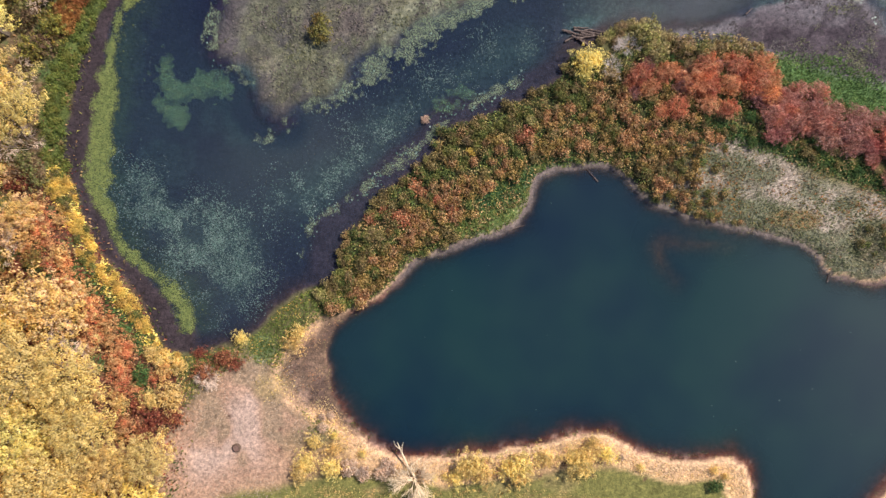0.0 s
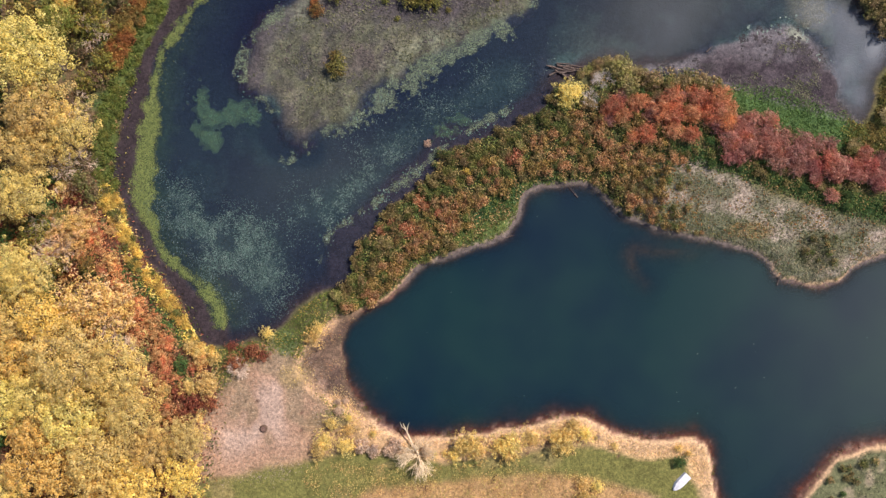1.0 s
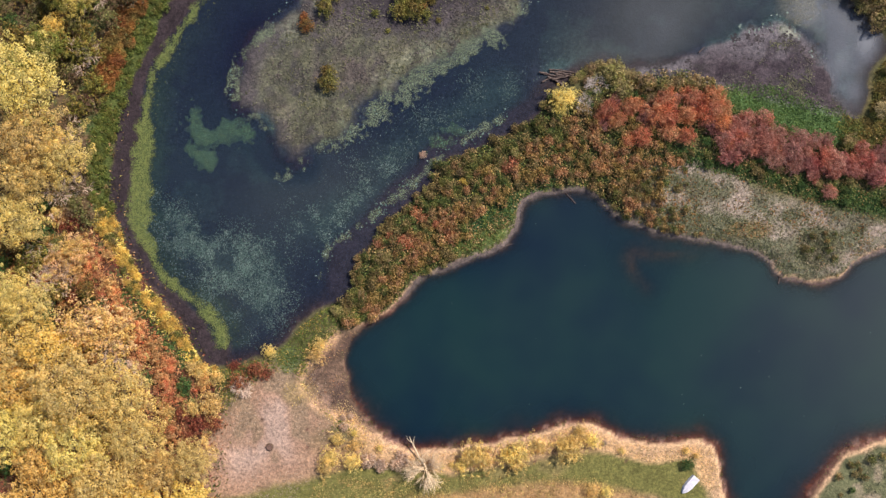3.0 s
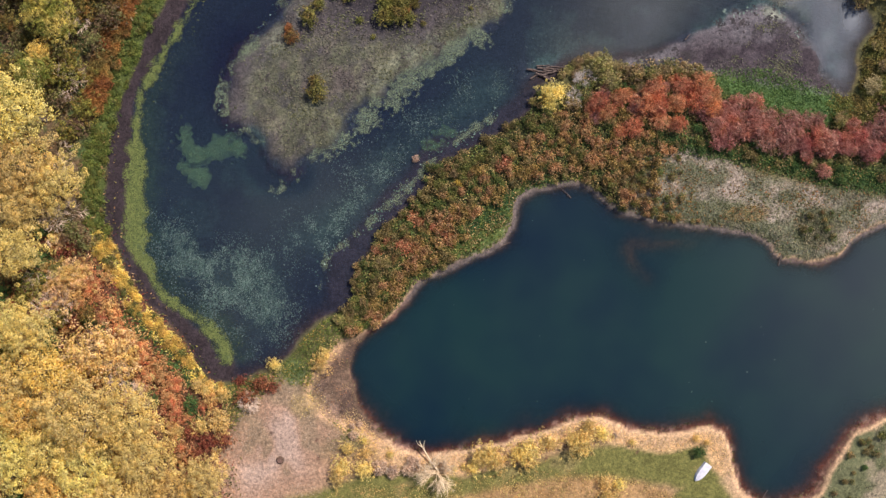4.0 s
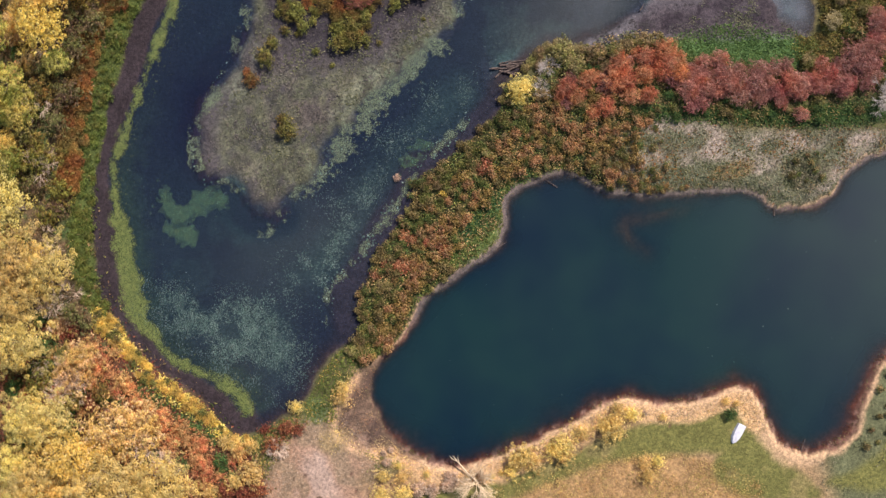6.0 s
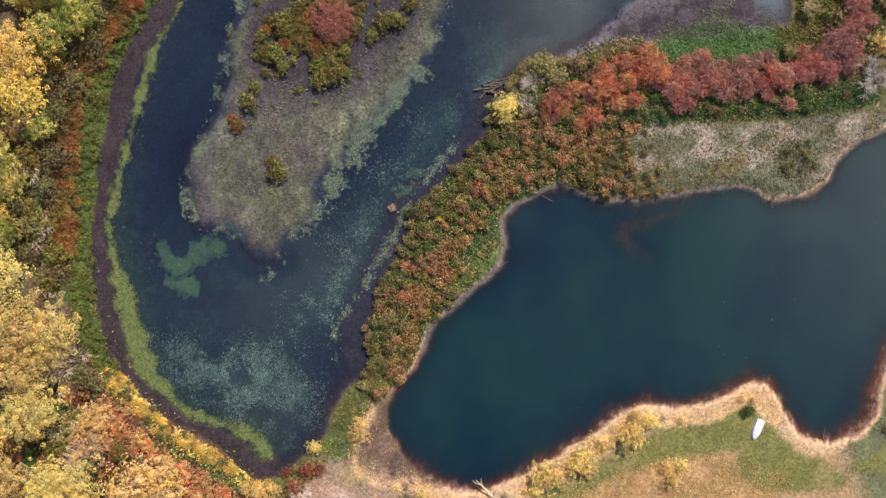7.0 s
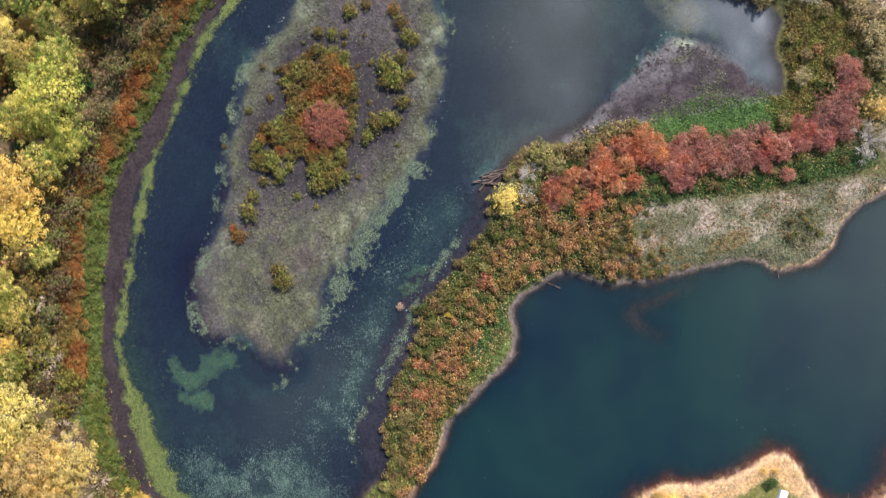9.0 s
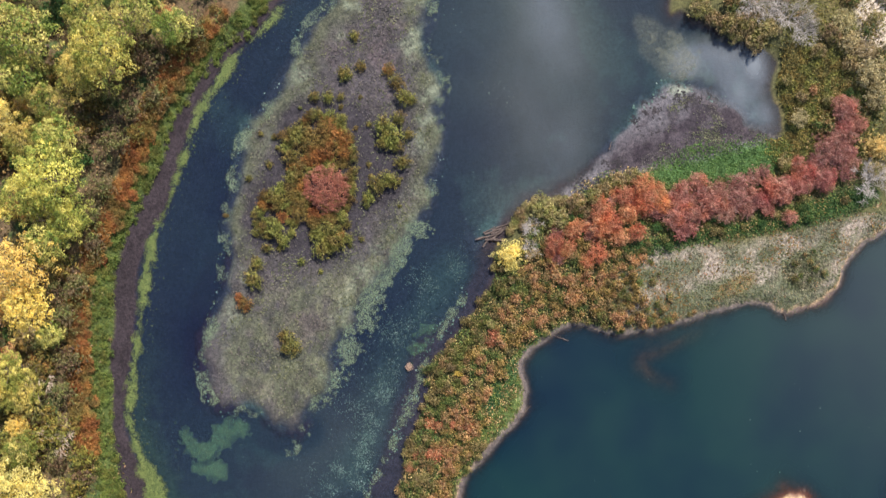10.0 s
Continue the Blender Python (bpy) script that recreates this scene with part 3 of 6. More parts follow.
    lay(ramp(depth_in(dry_field, wx, wy), -1, 1), (0.34, 0.21, 0.095), 0.5)
    grass = np.maximum(np.maximum(depth_in(lawn, wx, wy), depth_in(lawn_two, wx, wy)), depth_in(lawn_three, wx, wy))
    lay(ramp(grass, -1.2, 0.8), (0.145, 0.14, 0.042), 0.35)
    lay(ramp(grass, -1.2, 0.8) * ramp(n1 + 0.7 * n2, 0.1, 0.6) * 0.55, (0.24, 0.18, 0.08), 0.3)
    lay(ramp(-beside(verge, wx, wy), -3.2, -2.0), (0.60, 0.39, 0.20), 0.4)
    lay(ramp(-np.hypot(wx + 31.6, wy + 15.6), -3.4, -1.6) * 0.8, (0.10, 0.15, 0.06), 0.4)
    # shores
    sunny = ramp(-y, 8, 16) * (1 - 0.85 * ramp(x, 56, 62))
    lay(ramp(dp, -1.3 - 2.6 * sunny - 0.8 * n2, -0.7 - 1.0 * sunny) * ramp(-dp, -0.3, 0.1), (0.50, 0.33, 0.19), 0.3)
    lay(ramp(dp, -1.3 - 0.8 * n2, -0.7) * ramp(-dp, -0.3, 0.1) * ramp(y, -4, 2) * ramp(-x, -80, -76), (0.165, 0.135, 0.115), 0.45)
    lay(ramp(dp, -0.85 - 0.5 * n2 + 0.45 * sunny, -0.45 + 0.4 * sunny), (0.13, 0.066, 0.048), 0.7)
    lay(ramp(dp, -0.85 - 0.5 * n2, -0.45) * ramp(y, -8, -2), (0.12, 0.095, 0.085), 0.5)
    lay(ramp(dp, -1.7 - 0.9 * n2, -0.9) * ramp(-dp, 0.2, 0.6) * ramp(y, -8, -2) * ramp(-x, -66, -60) * np.clip(0.3 + 0.5 * n1, 0, 1), (0.19, 0.155, 0.125), 0.4)
    lay(ramp(depth_in(mudflat, wx, wy), -1.2, 0.4), (0.132, 0.086, 0.058), 0.8)
    lay(ramp(depth_in(mudflat, wx, wy), 0.2, 1.2) * ramp(fbm(x, y, 3.2, 76) + 0.4 * n3, -0.05, 0.3) * 0.65, (0.085, 0.054, 0.044), 0.5)
    lay(ramp(depth_in(mudflat, wx, wy), -0.6, 0.4) * ramp(fbm(x, y, 4, 78) + 0.3 * n3, 0.1, 0.4) * ramp(-dp, 1.5, 4) * 0.7, (0.27, 0.175, 0.125), 0.4)
    lay(ramp(-np.abs(depth_in(mudflat, wx, wy) + 0.7), -0.9, -0.2) * ramp(-dp, 1.5, 3.0) * (0.25 + 0.5 * ramp(n2, -0.2, 0.3)), (0.42, 0.28, 0.17), 0.3)
    lay(ramp(-beside(neck_rim, wx, wy) + 0.5 * n2, -1.7, -0.4) * 0.6, (0.44, 0.275, 0.16), 0.35)
    lay(ramp(-np.hypot((wx + 29.8) / 3.4, (wy + 22.2) / 3.0) + 0.3 * n2, -1.2, -0.4) * 0.7, (0.26, 0.19, 0.085), 0.5)
    lay(ramp(dp, 0.0, 0.8), (0.075, 0.045, 0.034), 0.6)
    lay(ramp(dp, 0.0, 0.5) * ramp(-y, 18, 26), (0.13, 0.042, 0.024), 0.8)
    lay(ramp(dp, -0.2, 0.2) * ramp(-dp, -1.6, -0.8) * ramp(n3 + 0.5 * n2, 0.15, 0.4) * ramp(-y, 18, 26), (0.26, 0.15, 0.11), 0.5)
    lay(ramp(dp, 2.5, 6.0), (0.03, 0.05, 0.05), 0.3)
    lay(ramp(-beside(shoal, wx, wy) + 1.2 * n2, -3.4, -0.6) * ramp(dp, 1.5, 3), (0.16, 0.085, 0.05), 0.5)
    # marsh
    lay(ramp(dm, -0.6, 0.4), (0.040, 0.028, 0.031), 0.5)
    lay(ramp(depth_in(mud_strip, wx, wy), -0.5, 0.4), (0.036, 0.027, 0.030), 0.6)
    open_water = ramp(dm, 1.5, 4) * ramp(-depth_in(mud_strip, wx, wy), 0, 2)
    lay(open_water, (0.028, 0.035, 0.055), 0.4)
    weedy = np.maximum.reduce([ramp(depth_in(v, wx, wy) + 3 * n1, -3, 5) for v in (lily_big, lily_mid, lily_channel)])
    lay(open_water * (1 - ramp(y, 30, 46) * ramp(-x, 8, 20)) * np.maximum(ramp(fbm(x, y, 12, 83) + 0.3 * n2, 0.1, 0.5) * 0.7, weedy), (0.058, 0.108, 0.098), 0.5)
    lay(open_water * ramp(depth_in(lime, wx, wy) + 1.5 * n2, -5.0, -0.5) * ramp(-y, -60, -30), (0.050, 0.090, 0.045), 0.5)
    lay(ramp(-beside(moat, wx, wy) + 1.0 * n2, -3.6, -1.4) * ramp(dm, 1.5, 4), (0.024, 0.018, 0.036), 0.4)
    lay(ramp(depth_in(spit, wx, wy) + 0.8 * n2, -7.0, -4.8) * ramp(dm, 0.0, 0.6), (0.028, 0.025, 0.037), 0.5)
    isl = island_depth(x, y, wx, wy)
    lay(ramp(isl, -1.5, 0.5), (0.090, 0.092, 0.060), 0.5)
    lay(ramp(isl, 1.0, 5.0) * ramp(y + 6 * n1, 42, 52), (0.080, 0.068, 0.070), 0.6)
    lay(ramp(isl, 0, 2) * ramp(fbm(x, y, 8, 89) + 0.4 * n2, 0.0, 0.5) * 0.7, (0.095, 0.072, 0.073), 0.4)
    lay(ramp(isl, -2.0, 0.0) * ramp(-isl, -6.0, -2.0) * ramp(n2 + 0.8 * fbm(x, y, 6, 88), -0.15, 0.45) * np.maximum(0.35 + 0.55 * ramp(x + 0.5 * y, 0, 25), ramp(y, 40, 52)), (0.15, 0.16, 0.11), 0.5)
    lay(ramp(isl, -1.5, 0.5) * ramp(fbm(x, y, 3.2, 97) + 0.5 * n3, 0.2, 0.6) * 0.7, (0.05, 0.045, 0.05), 0.4)
    lay(ramp(isl, -0.5, 0.5) * ramp(fbm(x, y, 1.5, 98, 2), 0.1, 0.5) * 0.55, (0.042, 0.04, 0.038), 0.4)
    lay(ramp(isl, 0.0, 1.5) * ramp(fbm(x, y, 2.0, 99, 2), 0.1, 0.5) * ramp(-y, -54, -42) * 0.5, (0.15, 0.148, 0.09), 0.4)
    lay(ramp(isl, -1.5, 0.0) * ramp(-beside(moat, wx, wy) + 1.5 * n2, -7.5, -3.0) * 0.8, (0.062, 0.052, 0.060), 0.4)
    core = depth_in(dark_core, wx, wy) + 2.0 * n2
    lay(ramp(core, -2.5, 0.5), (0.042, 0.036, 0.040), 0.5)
    bank = depth_in(mudbank, wx, wy) + 1.0 * fbm(x, y, 3, 53)
    low = ramp(depth_in(green_patch, wx, wy) + 3.0 * n1 + 1.2 * n2, -11, -4)
    lay(ramp(bank, -1.2, 0.2), (0.128, 0.115, 0.122), 0.4)
    lay(ramp(bank, -0.5, 0.5) * low, (0.064, 0.051, 0.057), 0.5)
    lay(ramp(bank, -0.5, 1.5) * ramp(x + 0.5 * fbm(x, y, 3, 54), 70, 73) * 0.8, (0.060, 0.046, 0.050), 0.5)
    lay(ramp(bank, 0.2, 1.5) * ramp(fbm(x, y, 2.4, 55, 2), 0.02, 0.16) * (0.55 + 0.45 * low), (0.040, 0.031, 0.037), 0.3)
    lay(ramp(bank, -1.0, 0.5) * ramp(-np.hypot((wx - 69) / 3.2, (wy - 45) / 1.8), -1.2, -0.5) * 0.7, (0.24, 0.26, 0.19), 0.4)
    lay(ramp(depth_in(curve(COVE_SCUM), wx, wy) + 1.5 * n2, -1, 1), (0.17, 0.17, 0.13), 0.4)
    lay(ramp(x - 0.6 * (y - 40) + 2 * n2, 104, 107) * ramp(-dm, 4, 6) * ramp(y, 30, 34) * ramp(-y, -70, -60) * ramp(-x, -126, -120), (0.50, 0.41, 0.32), 0.25)
    return col


def mesh_of(name, verts, faces):
    """A mesh from an array of corners and an array of faces with equal corner counts."""
    me = bpy.data.meshes.new(name)
    verts, faces = np.asarray(verts, np.float32), np.asarray(faces, np.int32)
    n, k = faces.shape
    me.vertices.add(len(verts))
    me.vertices.foreach_set("co", verts.ravel())
    me.loops.add(n * k)
    me.loops.foreach_set("vertex_index", faces.ravel())
    me.polygons.add(n)
    me.polygons.foreach_set("loop_start", np.arange(0, n * k, k, dtype=np.int32))
    me.update(calc_edges=True)
    me.validate()
    return me


def mesh_list(name, verts, faces):
    me = bpy.data.meshes.new(name)
    me.from_pydata([tuple(v) for v in verts], [], faces)
    me.update()
    return me


def smooth(me):
    me.polygons.foreach_set("use_smooth", np.ones(len(me.polygons), bool))
    return me


def grid_faces(nx, ny):
    i = np.arange(nx * ny).reshape(ny, nx)
    return np.stack([i[:-1, :-1], i[:-1, 1:], i[1:, 1:], i[1:, :-1]], -1).reshape(-1, 4)


# ---- materials ----
def material(name, rough=0.8, spec=0.3):
    m = bpy.data.materials.new(name)
    m.use_nodes = True
    nt = m.node_tree
    b = nt.nodes["Principled BSDF"]
    b.inputs["Roughness"].default_value = rough
    b.inputs["Specular IOR Level"].default_value = spec
    return m, nt, b


def node(nt, kind, **sockets):
    n = nt.nodes.new(kind)
    for key, value in sockets.items():
        n.inputs[key].default_value = value
    return n


def mix_colour(nt, blend, fac, a, b):
    n = nt.nodes.new("ShaderNodeMix")
    n.data_type, n.blend_type = "RGBA", blend
    for socket, value in ((n.inputs[0], fac), (n.inputs[6], a), (n.inputs[7], b)):
        if isinstance(value, bpy.types.NodeSocket):
            nt.links.new(value, socket)
        else:
            socket.default_value = value
    return n.outputs[2]


def colour_ramp(nt, fac, stops):
    n = nt.nodes.new("ShaderNodeValToRGB")
    while len(n.color_ramp.elements) < len(stops):
        n.color_ramp.elements.new(0.5)
    for e, (at, c) in zip(n.color_ramp.elements, stops):
        e.position, e.color = at, (*c, 1) if len(c) == 3 else c
    nt.links.new(fac, n.inputs[0])
    return n.outputs[0]


def world_noise(nt, scale, detail=4.0, rough=0.6):
    geo = nt.nodes.new("ShaderNodeNewGeometry")
    n = node(nt, "ShaderNodeTexNoise", Scale=scale, Detail=detail, Roughness=rough)
    nt.links.new(geo.outputs["Position"], n.inputs["Vector"])
    return n.outputs["Fac"]


def bump(nt, b, height, strength, distance):
    n = node(nt, "ShaderNodeBump", Strength=strength, Distance=distance)
    nt.links.new(height, n.inputs["Height"])
    nt.links.new(n.outputs["Normal"], b.inputs["Normal"])


def ground_material():
    m, nt, b = material("soil_and_turf", 0.95, 0.15)
    att = nt.nodes.new("ShaderNodeAttribute")
    att.attribute_name = "cover"
    fine, grit = world_noise(nt, 1.6, 6, 0.7), world_noise(nt, 7.0, 3, 0.7)
    c = mix_colour(nt, "MULTIPLY", 1.0, att.outputs["Color"], colour_ramp(nt, fine, [(0.28, (0.45, 0.45, 0.45)), (0.5, (1, 1, 1)), (0.72, (1.7, 1.6, 1.5))]))
    c = mix_colour(nt, "MULTIPLY", 1.0, c, colour_ramp(nt, grit, [(0.3, (0.65, 0.65, 0.65)), (0.7, (1.35, 1.35, 1.35))]))
    nt.links.new(c, b.inputs["Base Color"])
    bump(nt, b, fine, 0.8, 0.25)
    return m


def leaf_material(name, stops, shift=0.04, glow=0.32, rough=0.7, other=(), share=0.5, size=0.4, fleck=0.9, clump=1.1):
    """Leaves: the tone goes by clump and, by the share of fleck, leaf by leaf; each plant has its own cast."""
    m, nt, b = material(name, rough, 0.25)
    geo, info = nt.nodes.new("ShaderNodeNewGeometry"), nt.nodes.new("ShaderNodeObjectInfo")
    k = len(stops)
    puff = node(nt, "ShaderNodeMapRange", **{"From Min": 0.34, "From Max": 0.66})
    nt.links.new(world_noise(nt, clump, 2, 0.5), puff.inputs["Value"])
    tone = node(nt, "ShaderNodeMix", Factor=fleck)
    nt.links.new(puff.outputs[0], tone.inputs[2])
    nt.links.new(geo.outputs["Random Per Island"], tone.inputs[3])
    c = colour_ramp(nt, tone.outputs[0], [(i / (k - 1), s) for i, s in enumerate(stops)])
    if other:
        k = len(other)
        c2 = colour_ramp(nt, tone.outputs[0], [(i / (k - 1), v) for i, v in enumerate(other)])
        where = node(nt, "ShaderNodeMapRange", **{"From Min": 0.56 - 0.16 * share - 0.05, "From Max": 0.56 - 0.16 * share + 0.05})
        nt.links.new(world_noise(nt, size, 3, 0.6), where.inputs["Value"])
        c = mix_colour(nt, "MIX", where.outputs[0], c, c2)
    hsv = nt.nodes.new("ShaderNodeHueSaturation")
    for socket, lo, hi in (("Hue", 0.5 - shift * 0.4, 0.5 + shift * 0.4), ("Value", 0.88, 1.15)):
        r = node(nt, "ShaderNodeMapRange", **{"To Min": lo, "To Max": hi})
        nt.links.new(info.outputs["Random"], r.inputs["Value"])
        nt.links.new(r.outputs[0], hsv.inputs[socket])
    nt.links.new(c, hsv.inputs["Color"])
    patch = world_noise(nt, 0.7, 3)
    c = mix_colour(nt, "MULTIPLY", 1.0, hsv.outputs[0], colour_ramp(nt, patch, [(0.32, (0.58, 0.61, 0.61)), (0.68, (1.3, 1.25, 1.15))]))
    nt.links.new(c, b.inputs["Base Color"])
    tr = nt.nodes.new("ShaderNodeBsdfTranslucent")
    nt.links.new(c, tr.inputs["Color"])
    mx = node(nt, "ShaderNodeMixShader", Fac=glow)
    nt.links.new(b.outputs[0], mx.inputs[1])
    nt.links.new(tr.outputs[0], mx.inputs[2])
    nt.links.new(mx.outputs[0], nt.nodes["Material Output"].inputs["Surface"])
    return m


def wood_material(name, a, c):
    m, nt, b = material(name, 0.9, 0.2)
    n = world_noise(nt, 3.0, 5)
    nt.links.new(colour_ramp(nt, n, [(0.3, a), (0.7, c)]), b.inputs["Base Color"])
    bump(nt, b, world_noise(nt, 14.0, 3), 0.5, 0.05)
    return m


def water_material(name, deep, green, clear):
    """Turbid water: the bed shows through where it is shallow, silt and painted sky sheen make it milky."""
    m, nt, b = material(name, 0.08, 0.5)
    b.inputs["IOR"].default_value = 1.33
    silt_sheen, shallow = nt.nodes.new("ShaderNodeAttribute"), nt.nodes.new("ShaderNodeAttribute")
    silt_sheen.attribute_name, shallow.attribute_name = "silt_sheen", "depth"
    c = colour_ramp(nt, world_noise(nt, 0.03, 3), [(0.35, deep), (0.65, green)])
    # paler by the mask: silt tinge and reflected sky, both put into the colour
    c = mix_colour(nt, "MIX", silt_sheen.outputs["Fac"], c, colour_ramp(nt, silt_sheen.outputs["Fac"], [(0.2, (0.25, 0.265, 0.20)), (0.45, (0.29, 0.305, 0.32))]))
    nt.links.new(c, b.inputs["Base Color"])
    bump(nt, b, world_noise(nt, 2.2, 3), 0.04, 0.1)
    p = node(nt, "ShaderNodeMath")
    p.operation = "POWER"
    p.inputs[0].default_value = clear
    nt.links.new(shallow.outputs["Fac"], p.inputs[1])
    inv = node(nt, "ShaderNodeMath")
    inv.operation = "SUBTRACT"
    inv.inputs[0].default_value = 1.0
    nt.links.new(p.outputs[0], inv.inputs[1])
    big = node(nt, "ShaderNodeMath")
    big.operation, big.use_clamp = "MAXIMUM", True
    nt.links.new(inv.outputs[0], big.inputs[0])
    nt.links.new(silt_sheen.outputs["Fac"], big.inputs[1])
    nt.links.new(big.outputs[0], b.inputs["Alpha"])
    return m


def mottled(name, stops, scale, rough=0.8, relief=0.05, spec=0.3, worn=0.0):
    m, nt, b = material(name, rough, spec)
    if worn:
        thick = nt.nodes.new("ShaderNodeAttribute")
        thick.attribute_name = "thick"
        speck = world_noise(nt, 5.0, 4, 0.75)
        wide = node(nt, "ShaderNodeMapRange", **{"From Min": 0.36, "From Max": 0.64})
        nt.links.new(speck, wide.inputs["Value"])
        add = nt.nodes.new("ShaderNodeMath")
        nt.links.new(thick.outputs["Fac"], add.inputs[0])
        nt.links.new(wide.outputs[0], add.inputs[1])
        a = node(nt, "ShaderNodeMapRange", **{"From Min": 0.5, "From Max": 0.8, "To Max": worn})
        nt.links.new(add.outputs[0], a.inputs["Value"])
        nt.links.new(a.outputs[0], b.inputs["Alpha"])
    n = world_noise(nt, scale, 6, 0.7)
    k = len(stops)
    c = colour_ramp(nt, n, [(0.28 + 0.44 * i / (k - 1), s) for i, s in enumerate(stops)])
    nt.links.new(c, b.inputs["Base Color"])
    bump(nt, b, n, 0.6, relief)
    return m


M_GROUND = ground_material()
M_POND = water_material("pond_water", (0.004, 0.013, 0.026), (0.009, 0.027, 0.029), 0.10)
M_MARSH = water_material("marsh_water", (0.008, 0.013, 0.031), (0.017, 0.031, 0.044), 0.22)
M_LIME = mottled("duckweed", [(0.07, 0.095, 0.026), (0.125, 0.152, 0.040), (0.20, 0.22, 0.062)], 0.9, worn=0.92)
M_ALGAE = mottled("algae", [(0.045, 0.105, 0.062), (0.085, 0.17, 0.085), (0.15, 0.225, 0.10)], 1.0, worn=0.66)
M_SCUM = mottled("pale_scum", [(0.10, 0.14, 0.09), (0.17, 0.21, 0.12), (0.24, 0.27, 0.18)], 1.4, worn=0.8)
M_SILT = mottled("silty_scum", [(0.10, 0.105, 0.075), (0.15, 0.15, 0.11), (0.22, 0.22, 0.17)], 1.2, worn=0.7)
M_PAD = leaf_material("lily_pad", [(0.05, 0.10, 0.085), (0.085, 0.145, 0.12), (0.125, 0.18, 0.16), (0.21, 0.26, 0.24)], 0.03, 0.05, 0.4)
M_BARK = wood_material("bark", (0.09, 0.07, 0.05), (0.20, 0.16, 0.12))
M_DRIFT = wood_material("driftwood", (0.06, 0.042, 0.036), (0.19, 0.14, 0.115))
M_TWIG = wood_material("bleached_twigs", (0.33, 0.28, 0.24), (0.56, 0.49, 0.43))
M_DEAD = wood_material("pale_dead_wood", (0.55, 0.40, 0.24), (0.78, 0.63, 0.42))
